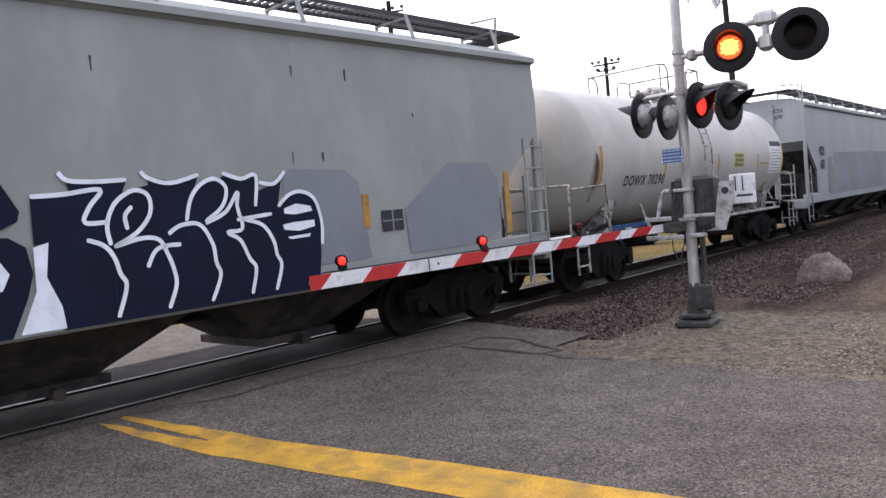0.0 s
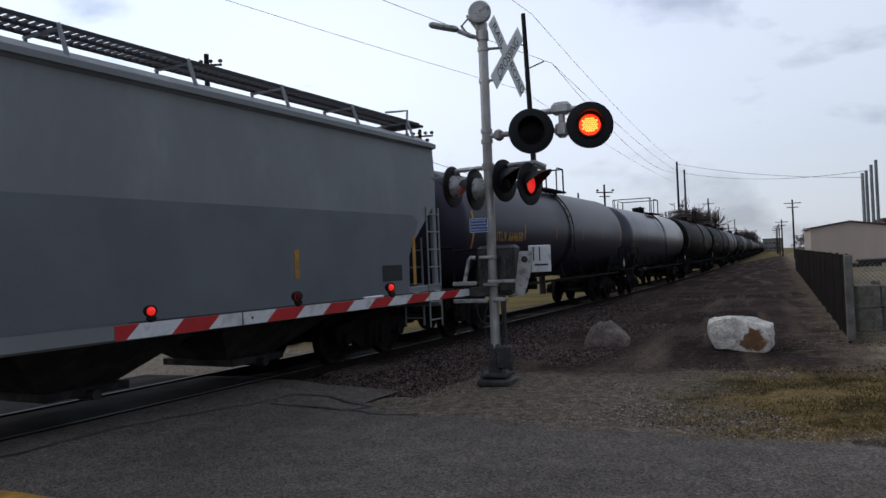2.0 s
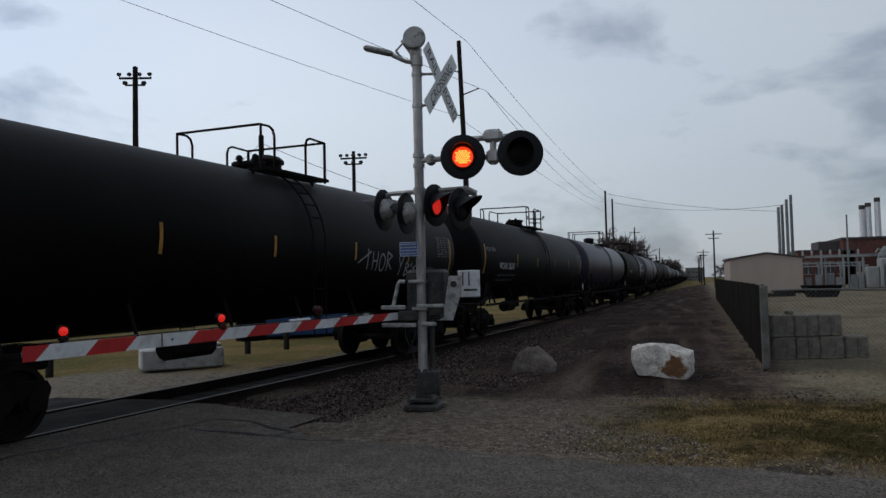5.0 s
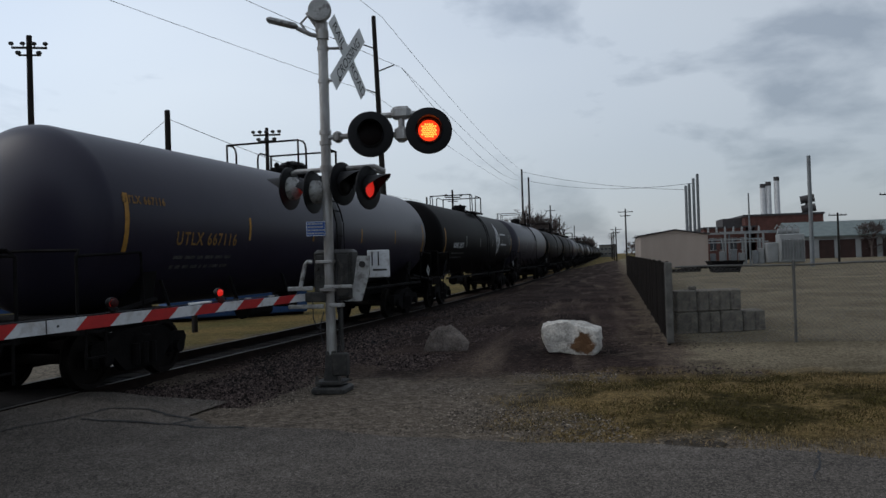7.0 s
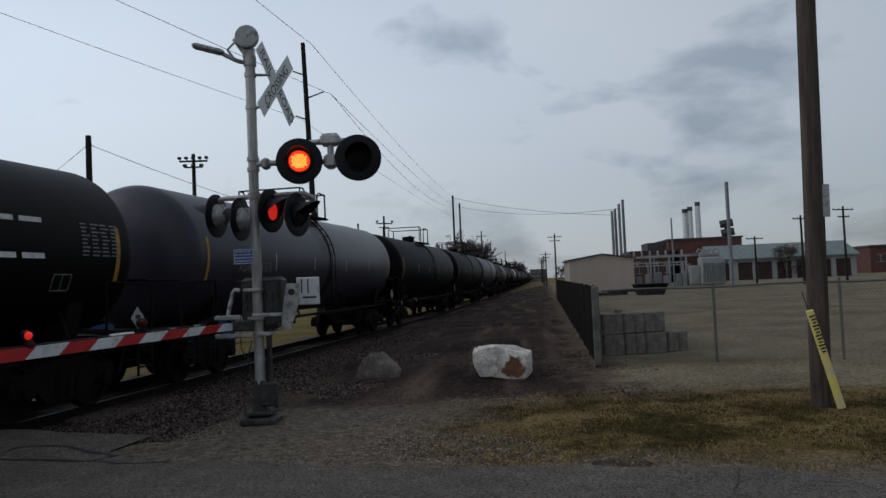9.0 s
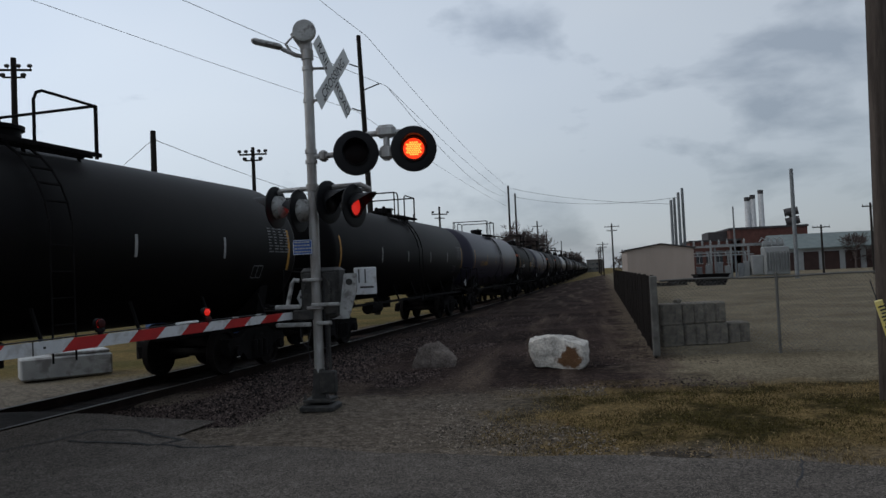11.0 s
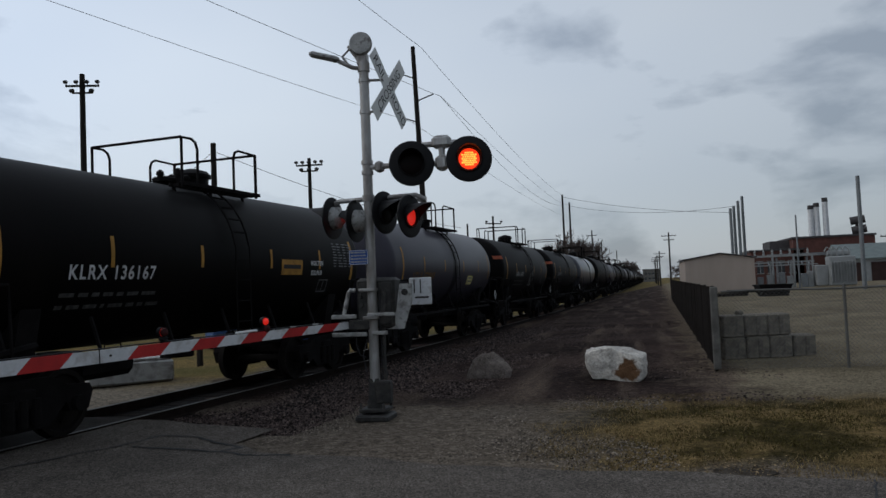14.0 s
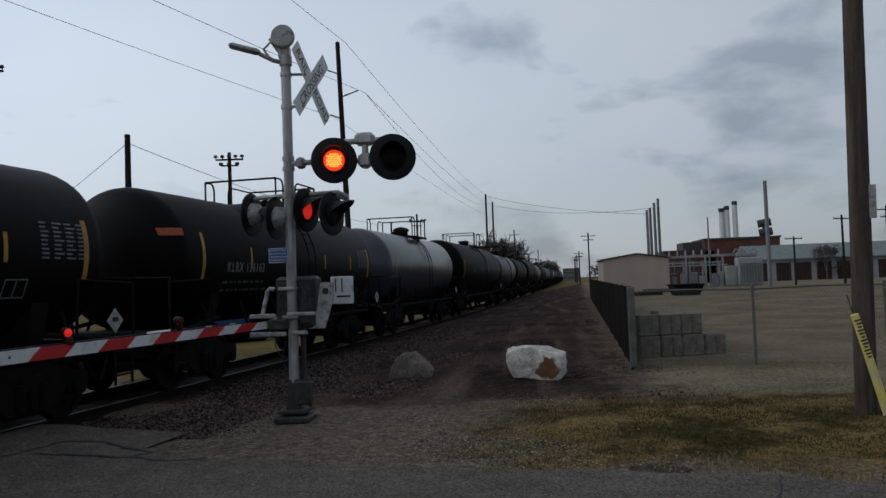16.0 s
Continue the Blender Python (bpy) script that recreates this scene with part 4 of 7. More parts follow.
def hopper_car(length, paint, label, marks=(), patches=None, strips=()):
    """A covered hopper with sloping ends, a roof walkway and four outlets."""
    car = thing("hopper_car", pose(0, 0, 0), label, "hopper car", "cars of the train")
    half = length / 2 - 0.55
    wb, zs, ze, zr = 1.58, 1.05, 4.12, 4.48
    # body: cross-section along y with a bottom that slopes up at the ends
    body = Shape()
    rows = [(-half + 0.1, 3.02), (-half + 1.25, 2.02), (-half + 1.28, zs + 0.06), (half - 1.28, zs + 0.06), (half - 1.25, 2.02), (half - 0.1, 3.02)]
    n = 14
    v, f = [], []
    for y, zb in rows:
        zm = max(2.9, zb + 0.02)
        sec = [(-wb, zb), (-wb, zm), (-wb - 0.01, 3.5), (-wb + 0.02, ze), (-wb - 0.07, ze + 0.02), (-wb - 0.07, ze + 0.10), (-1.2, zr - 0.05), (-0.5, zr), (0.5, zr), (1.2, zr - 0.05), (wb + 0.07, ze + 0.10), (wb + 0.07, ze + 0.02), (wb - 0.02, ze), (wb + 0.01, 3.5), (wb, zm), (wb, zb)]
        v += [(x, y, z) for x, z in sec]
        n = len(sec)
    for r in range(5):
        f += [(r * n + i, r * n + (i + 1) % n, r * n + n + (i + 1) % n, r * n + n + i) for i in range(n)]
    f += [tuple(range(n)), tuple(range(6 * n - 1, 5 * n - 1, -1))]
    body.add(v, f)
    part("body", body, paint, car, smooth=30)
    for x in (-1.5, 1.5):
        part("side_sill", Shape().bevel_box((x, 0, 1.15), (0.17, 2 * half, 0.33), 0.03), paint, car)
        part("top_chord", Shape().bevel_box((x * 1.03, 0, ze + 0.06), (0.12, 2 * half - 1.0, 0.16), 0.03), paint, car)
    for s in (-1, 1):
        part("end_sill", Shape().bevel_box((0, s * half, 1.0), (3.1, 0.16, 0.30), 0.03), paint, car)
        part("end_platform", Shape().box((0, s * (half - 0.3), 1.14), (3.0, 0.6, 0.04)), paint, car)
    for s in (-1, 1):
        for x in (-1.53, 1.53):
            part("corner_post", Shape().bevel_box((x, s * (half - 0.14), 2.08), (0.09, 0.14, 1.95), 0.02), paint, car)
        for x in (-0.6, 0.6):
            part("end_post", Shape().bevel_box((x, s * (half - 0.12), 2.75), (0.12, 0.10, 3.1), 0.02), paint, car)
        sl = Shape()
        sl.add([(-1.5, s * (half - 0.2), 2.95), (1.5, s * (half - 0.2), 2.95), (1.5, s * (half - 1.26), 1.95), (-1.5, s * (half - 1.26), 1.95), (-1.5, s * (half - 0.2), 3.0), (1.5, s * (half - 0.2), 3.0), (1.5, s * (half - 1.26), 2.0), (-1.5, s * (half - 1.26), 2.0)],
               [(0, 1, 2, 3), (7, 6, 5, 4), (0, 4, 5, 1), (1, 5, 6, 2), (2, 6, 7, 3), (3, 7, 4, 0)])
        # Plate added to darken the open end; its colour stands for the shade there.
        part("end_shade_plate", Shape().box((0, s * (half - 1.21), 1.54), (3.1, 0.03, 0.86)), "hopper_dirt_shade", car, "dark plate added as shade under the sloping end")
        # The sheet's dark colour includes the shade below the slope.
        part("slope_sheet", sl, "hopper_dirt_shade", car, "sloping end sheet with shade in its dark colour")
        tk = Shape().tube((-0.9, s * (half - 0.9), 1.6), (0.5, s * (half - 0.9), 1.6), 0.24, n=12).bevel_box((0.9, s * (half - 0.7), 1.4), (0.4, 0.3, 0.45), 0.03)
        part("brake_gear", tk, "truck_steel", car)
        ld = ladder(Shape(), 1.6, s * (half - (0.12 if s < 0 else 0.28)), 0.45, 2.2 if s < 0 else 2.9, 0.5, r=0.015)
        if s < 0:
            ld.tube((1.62, -half - 0.12, 2.0), (1.58, -half - 0.02, zr + 0.3), 0.025, n=6)
        ladder(ld, 0.95, s * (half - 0.05), 0.45, 2.3, 0.45, "x", r=0.02)
        part("ladder", ld, paint, car)
        coupler(car, s * (length / 2 - 0.08), s)
        truck(car, s * (length / 2 - 2.4))
    part("centre_sill", Shape().bevel_box((0, 0, 0.9), (0.55, length - 1.8, 0.36), 0.03), "truck_steel", car)
    for k in (-1.5, -0.5, 0.5, 1.5):
        y = k * (length - 7.4) / 4
        hp = Shape()
        w = (length - 7.6) / 8
        hp.add([(-1.45, y - w, 1.1), (1.45, y - w, 1.1), (1.45, y + w, 1.1), (-1.45, y + w, 1.1), (-0.55, y - 0.5, 0.36), (0.55, y - 0.5, 0.36), (0.55, y + 0.5, 0.36), (-0.55, y + 0.5, 0.36)],
               [(3, 2, 1, 0), (4, 5, 6, 7), (0, 1, 5, 4), (1, 2, 6, 5), (2, 3, 7, 6), (3, 0, 4, 7)])
        hp.box((0, y, 0.34), (1.5, 1.2, 0.10)).tube((-0.9, y, 0.30), (0.9, y, 0.30), 0.07)
        part("hopper_outlet", hp, "hopper_dirt_shade", car, "dusty sloping discharge hopper", smooth=20)
    wk = Shape()
    for x in (-1.30, -1.02, -0.74, 0.74, 1.02, 1.30):
        wk.box((x, 0, zr + 0.20), (0.03, 2 * half - 0.3, 0.05))
    for x in (-1.02, 1.02):
        y = -half + 0.4
        while y < half - 0.4:
            wk.box((x, y, zr + 0.20), (0.56, 0.02, 0.035))
            y += 0.11
    for s in (-1, 1):
        part("end_walkway", Shape().bevel_box((0, s * (half - 0.12), zr + 0.2), (2.5, 0.5, 0.05), 0.01), "walk_steel", car)
    if marks:
        for text, z in ((marks[0][0], 4.02), (marks[1][0], 3.82)):
            part("end_lettering", letters(text, 0.17), "letter_bold", car, "small car mark on the end", pose(0.75, -half + 0.07, z, 0, 0, -90), smooth=0)
    part("roof_walkway", wk, "walk_steel", car, "dark grating walkway along the roof")
    y = -half + 0.5
    while y < half - 0.3:
        for x in (-1, 1):
            part("walkway_bracket", Shape().tube((x * 1.48, y, ze + 0.12), (x * 1.31, y, zr + 0.22), 0.028, n=6).tube((x * 0.7, y, zr - 0.05), (x * 0.7, y, zr + 0.2), 0.025, n=6).box((x * 1.0, y, zr + 0.16), (0.66, 0.04, 0.03)), paint, car)
        y += 1.95
    for s in (-1, 1):
        for x in (-1.3, 1.3):
            part("grab_iron", Shape().pipe([(x, s * (half - 0.7), ze + 0.1), (x, s * (half - 0.62), zr + 0.42), (x * 0.6, s * (half - 0.62), zr + 0.45)], 0.025), paint, car)
    y = -half + 1.6
    while y < half - 1.2:
        part("roof_hatch", Shape().bevel_box((0, y, zr + 0.04), (0.9, 1.3, 0.12), 0.04), paint, car)
        y += 1.7
    for y, z0, z1 in strips:
        part("reflector", Shape().box((wb + 0.014, y, (z0 + z1) / 2), (0.008, 0.11, z1 - z0)), "yellow_strip", car)
    for text, y, z, size, ink in marks:
        part("lettering", letters(text, size, None, 0.70, 0.012), ink, car, "stencilled car mark", pose(wb + 0.016, y, z), smooth=0)
    if patches:
        patches(car, wb)
    return car


# Dusty steel of the outlets, and painted shade for the hollow car ends.
M["hopper_dirt_shade"] = mat("dusty_shaded_hopper_steel", (0.035, 0.028, 0.024), 0.9, var=0.35, scale=2, second=(0.012, 0.011, 0.011), amount=0.5)
M["walk_steel"] = mat("walkway_steel", (0.045, 0.045, 0.048), 0.7, 0.3, var=0.2)


def flat_shape(sh, x, pts):
    """A flat outline on a car's side; pts are (along, up)."""
    return sh.add([(x, y, z) for y, z in pts], [tuple(range(len(pts)))])


def ribbon_stroke(sh, x, pts, w):
    """One flat brush stroke of even width through the points."""
    v = []
    for k, (y, z) in enumerate(pts):
        (ya, za), (yb, zb) = pts[max(0, k - 1)], pts[min(len(pts) - 1, k + 1)]
        d = Vector((yb - ya, zb - za))
        d = d.normalized() if d.length > 1e-6 else Vector((1, 0))
        h = w / 2 * (0.75 if k in (0, len(pts) - 1) else 1.0)
        v += [(x, y + d.y * h, z - d.x * h), (x, y - d.y * h, z + d.x * h)]
    return sh.add(v, [(2 * k, 2 * k + 2, 2 * k + 3, 2 * k + 1) for k in range(len(pts) - 1)])


def arc_pts(cy, cz, ry, rz, a0, a1, n=14):
    return [(cy + ry * math.cos(radians(a0 + (a1 - a0) * i / n)), cz + rz * math.sin(radians(a0 + (a1 - a0) * i / n))) for i in range(n + 1)]


def big_graffiti(car, wb):
    x = wb + 0.018

    def curve(pts, n=5):
        """A smooth line through a few points."""
        q = [pts[0]] + list(pts) + [pts[-1]]
        res = []
        for a, b, c, d in zip(q, q[1:], q[2:], q[3:]):
            for i in range(n):
                t = i / n
                res.append(tuple(0.5 * (2 * b[k] + (c[k] - a[k]) * t + (2 * a[k] - 5 * b[k] + 4 * c[k] - d[k]) * t * t + (3 * b[k] - a[k] - 3 * c[k] + d[k]) * t ** 3) for k in (0, 1)))
        return res + [pts[-1]]
    blue = "dark blue spray-painted letter"
    part("overpaint", flat_shape(Shape(), x - 0.006, [(3.95, 1.3), (4.08, 2.44), (4.21, 2.49), (5.02, 2.46), (5.25, 2.3), (5.37, 1.3)]), "patch_grey", car, "grey patch of cover paint")
    part("overpaint", flat_shape(Shape(), x - 0.006, [(6.1, 1.28), (6.05, 1.9), (6.5, 2.2), (7.0, 2.52), (7.9, 2.5), (8.15, 2.25), (8.15, 1.45), (7.6, 1.28)]), "patch_grey", car, "grey patch of cover paint")
    fills = ([(1.58, 2.44), (2.17, 2.40), (2.12, 2.30), (1.99, 2.16), (1.95, 1.80), (1.96, 1.02), (1.43, 1.02), (1.33, 1.54), (1.37, 1.85), (1.24, 1.84), (1.25, 2.29), (1.61, 2.29)],
             [(1.99, 2.16), (2.12, 2.30), (2.40, 2.36), (2.39, 2.45), (2.64, 2.39), (2.97, 2.44), (2.88, 2.23), (2.78, 1.96), (2.96, 1.02), (1.96, 1.02), (1.95, 1.80)],
             [(2.78, 1.96), (2.88, 2.23), (2.98, 2.35), (3.21, 2.38), (3.28, 2.44), (3.49, 2.39), (3.69, 2.41), (3.67, 2.23), (3.93, 2.32), (4.06, 2.44), (3.96, 2.05), (3.89, 1.57), (3.91, 1.02), (2.96, 1.02)],
             [(0.20, 2.7), (0.86, 2.55), (1.02, 2.41), (1.15, 2.16), (1.12, 2.07), (0.97, 2.0), (0.2, 2.0)],
             [(0.2, 1.92), (0.73, 1.94), (1.03, 1.93), (1.17, 1.83), (1.21, 1.59), (1.14, 1.36), (0.98, 1.02), (0.2, 1.02)],
             [(3.96, 2.05), (4.13, 2.17), (4.32, 2.20), (4.50, 2.10), (4.57, 1.83), (4.53, 1.40), (4.46, 1.02), (3.91, 1.02), (3.87, 1.58)])
    for k, pts in enumerate(fills):
        part("graffiti_letter", flat_shape(Shape(), x + 0.0006 * k, pts), "graffiti_blue", car, blue, smooth=0)
    for pts in ([(1.23, 1.82), (1.37, 1.86), (1.32, 1.54), (1.43, 1.25), (1.45, 1.04), (1.05, 1.04), (1.22, 1.42)], [(0.70, 1.70), (0.94, 1.72), (1.01, 1.60), (0.94, 1.46), (0.70, 1.42)],
                [(4.04, 2.02), (4.22, 2.07), (4.43, 2.03), (4.45, 1.97), (4.20, 1.94), (4.04, 1.96)], [(4.00, 1.83), (4.17, 1.85), (4.47, 1.86), (4.47, 1.78), (4.23, 1.74), (4.02, 1.77)], [(4.06, 1.68), (4.40, 1.70), (4.38, 1.66), (4.10, 1.65)]):
        part("graffiti_spot", flat_shape(Shape(), x + 0.006, pts), "graffiti_white", car, "white sprayed spot", smooth=0)
    strokes = ([(1.25, 2.29), (1.55, 2.30), (1.90, 2.33), (1.78, 2.17), (1.72, 2.02), (1.94, 2.01)], [(1.95, 1.78), (1.93, 1.98), (2.03, 2.19), (2.23, 2.31), (2.38, 2.25), (2.38, 2.06), (2.22, 1.88), (1.98, 1.76)],
               [(2.20, 2.15), (2.12, 2.06), (2.13, 1.92)], [(1.72, 1.85), (1.88, 1.78), (1.97, 1.65), (2.01, 1.49), (2.06, 1.36), (1.95, 1.06)],
               [(1.98, 1.76), (2.26, 1.82), (2.45, 1.79), (2.53, 1.63), (2.58, 1.47), (2.59, 1.30), (2.49, 1.07)], [(2.30, 1.52), (2.40, 1.68), (2.53, 1.72), (2.69, 1.72)])
    strokes += ([(2.33, 2.50), (2.40, 2.43), (2.64, 2.37), (2.97, 2.45)], [(2.78, 1.96), (2.85, 2.19), (2.98, 2.34), (3.16, 2.40), (3.29, 2.29), (3.22, 2.09), (3.0, 1.94)],
                [(2.56, 1.84), (2.71, 1.92), (2.93, 1.91), (3.06, 1.69), (3.08, 1.49), (3.12, 1.34), (2.99, 1.07)], [(3.0, 1.92), (3.26, 2.03), (3.43, 2.24), (3.41, 2.08), (3.45, 1.83), (3.26, 1.80), (3.41, 1.70), (3.51, 1.48), (3.58, 1.36), (3.50, 1.08)],
                [(3.39, 1.93), (3.86, 1.97)], [(3.48, 1.93), (3.72, 1.85), (3.85, 1.66), (3.88, 1.49), (3.93, 1.36), (3.83, 1.08)])
    strokes += ([(3.26, 2.46), (3.49, 2.39), (3.69, 2.42), (3.65, 2.07)], [(3.73, 2.34), (3.93, 2.32), (4.10, 2.46)], [(1.52, 2.51), (1.60, 2.43), (1.84, 2.41), (2.17, 2.42)],
                [(3.96, 2.05), (4.13, 2.18), (4.32, 2.21), (4.50, 2.11), (4.58, 1.83), (4.56, 1.55)])
    for pts in strokes:
        part("graffiti_outline", ribbon_stroke(Shape(), x + 0.008, curve(pts), 0.045), "graffiti_white", car, "white sprayed outline", smooth=0)
    sm = Shape()
    flat_shape(sm, x, [(5.6, 1.62), (5.6, 1.9), (6.0, 1.9), (6.0, 1.62)])
    part("consolidated_stencil", sm, "letter_black", car, "black stencil panel")
    part("stencil_bar", flat_shape(Shape(), x + 0.002, [(5.785, 1.62), (5.785, 1.9), (5.815, 1.9), (5.815, 1.62)]), "patch_grey", car)
    part("stencil_bar", flat_shape(Shape(), x + 0.002, [(5.62, 1.75), (5.98, 1.75), (5.98, 1.77), (5.62, 1.77)]), "patch_grey", car)
    rnd = random.Random(3)
    for _ in range(9):
        cy, cz, w = rnd.uniform(-2, 8), rnd.uniform(2.6, 3.9), rnd.uniform(0.008, 0.022)
        h = rnd.uniform(0.05, 0.16)
        part("rust_run", flat_shape(Shape(), x - 0.008, [(cy - w, cz), (cy + w, cz), (cy + w * 0.8, cz - w * 2), (cy + 0.006, cz - h), (cy - 0.006, cz - h), (cy - w * 0.8, cz - w * 2)]), "brown_grime", car, "small dark rust run", smooth=0)


def grey_patches(car, wb):
    x = wb + 0.012
    sh = Shape()
    flat_shape(sh, x, [(-6.72, 1.2), (-6.7, 2.36), (-6.64, 2.46), (-5.96, 2.5), (-5.9, 2.62), (-5.8, 2.66), (8.3, 2.72), (8.5, 2.6), (8.1, 1.9), (8.05, 1.2)])
    part("overpaint", sh, "patch_dark", car, "darker grey band of cover paint")
    st = Shape()
    for y0 in (7.1,):
        flat_shape(st, x + 0.004, [(y0, 1.45), (y0, 1.75), (y0 + 0.7, 1.75), (y0 + 0.7, 1.45)])
    part("consolidated_stencil", st, "letter_black", car)
    bx = Shape()
    flat_shape(bx, x + 0.004, [(-6.2, 2.2), (-6.2, 2.45), (-5.98, 2.45), (-5.98, 2.2)])
    part("stencil_box", bx, "patch_grey", car)


def scrawl_white(car, r, ax):
    """Loose white spray strokes round the tank's side."""
    sh = Shape()
    for pts in ([(-2.2, 3.0), (-1.0, 3.5)], [(-1.3, 3.6), (-1.25, 2.75)], [(-0.8, 3.5), (-0.75, 2.75)], [(-0.8, 3.1), (-0.3, 3.1)], [(-0.3, 3.5), (-0.35, 2.7)], arc_pts(0.2, 3.05, 0.28, 0.36, 0, 360),
                [(0.7, 3.5), (0.75, 2.7)], [(0.7, 3.5), (1.2, 3.35), (0.75, 3.1), (1.3, 2.75)], [(2.0, 3.3), (2.3, 2.9), (2.6, 3.4)], [(2.3, 2.9), (2.25, 2.5)],
                [(2.9, 3.1), (2.9, 2.5)], [(2.9, 3.1), (3.3, 2.95), (2.95, 2.8), (3.4, 2.6), (2.9, 2.5)], [(3.6, 3.1), (3.5, 2.9)], [(4.1, 2.95), (3.8, 2.85), (4.15, 2.7), (3.8, 2.55)]):
        pts = [(2.03 + (y + 2.2) * 0.465, 1.98 + (z - 2.5) * 0.52) for y, z in pts]
        dense = []
        for (ya, za), (yb, zb) in zip(pts, pts[1:]):
            dense += [(ya + (yb - ya) * k / 4, za + (zb - za) * k / 4) for k in range(5)]
        pv = []
        for (ya, za), (yb, zb) in zip(dense, dense[1:]):
            if abs(ya - yb) + abs(za - zb) < 1e-6:
                continue
            d = Vector((yb - ya, zb - za)).normalized() * 0.018
            q = [(ya - d.y, za + d.x), (ya + d.y, za - d.x), (yb + d.y, zb - d.x), (yb - d.y, zb + d.x)]
            sh.add([(math.sqrt(max(0.01, (r + 0.008) ** 2 - (z - ax) ** 2)), y, z) for y, z in q], [(0, 1, 2, 3)])
    part("spray_scrawl", sh, "letter_pale", car, "white spray-painted scrawl", smooth=0)


def emblem(car, r, ax):
    """A pale diamond with four dark lobes beside plain letter bars."""
    def wrap(y, z, lift):
        return (math.sqrt((r + lift) ** 2 - (z - ax) ** 2), y, z)
    d = Shape()
    cy, cz = 3.3, ax + 0.12
    outer = [(cy, cz - 0.85), (cy - 0.55, cz), (cy, cz + 0.85), (cy + 0.55, cz)]
    inner = [(cy, cz - 0.58), (cy - 0.37, cz), (cy, cz + 0.58), (cy + 0.37, cz)]
    for k in range(4):
        a, b, c, e = outer[k], outer[(k + 1) % 4], inner[(k + 1) % 4], inner[k]
        n = 10
        pts = []
        for i in range(n + 1):
            f = i / n
            pts += [wrap(a[0] + (b[0] - a[0]) * f, a[1] + (b[1] - a[1]) * f, 0.014), wrap(e[0] + (c[0] - e[0]) * f, e[1] + (c[1] - e[1]) * f, 0.014)]
        d.add(pts, [(2 * i, 2 * i + 2, 2 * i + 3, 2 * i + 1) for i in range(n)])
    for oy, oz in ((0, 0.3), (0, -0.3), (-0.2, 0), (0.2, 0)):
        d.add([wrap(y, z, 0.022) for y, z in arc_pts(cy + oy * 0.8, cz + oz * 0.85, 0.10, 0.15, 0, 360, 10)[:-1]], [tuple(range(10))])
    for k in range(3):
        y = 4.1 + k * 0.55
        d.add([wrap(y, cz - 0.3, 0.012), wrap(y + 0.44, cz - 0.3, 0.012), wrap(y + 0.44, cz + 0.3, 0.012), wrap(y, cz + 0.3, 0.012)], [(0, 1, 2, 3)])
    part("emblem", d, "letter_white", car, "pale diamond emblem and letter bars", smooth=0)


# distance gone by the train, in metres
def gone(t):
    return 15.4 * t


# moments at which the gaps between the cars pass the signal
GAPS = [-1.215, 0.08, 0.988, 2.275, 3.41, 4.54, 5.665, 6.86, 8.02, 9.17, 10.32, 11.43, 12.54, 13.65, 14.467, 15.255, 16.07, 16.91]
for k in range(24):
    GAPS.append(GAPS[-1] + (0.84, 1.13, 0.82, 0.82, 1.13)[k % 5])


def strips_for(length):
    e = length / 2 - 1.5
    return [(-e + (0.25 if length < 15 else 0.0), 2.05, 2.95), (-0.215 * length, 2.28, 2.72), (-0.056 * length, 2.3, 2.66), (0.11 * length, 2.3, 2.66), (0.26 * length, 2.3, 2.7), (e, 2.05, 2.95)]


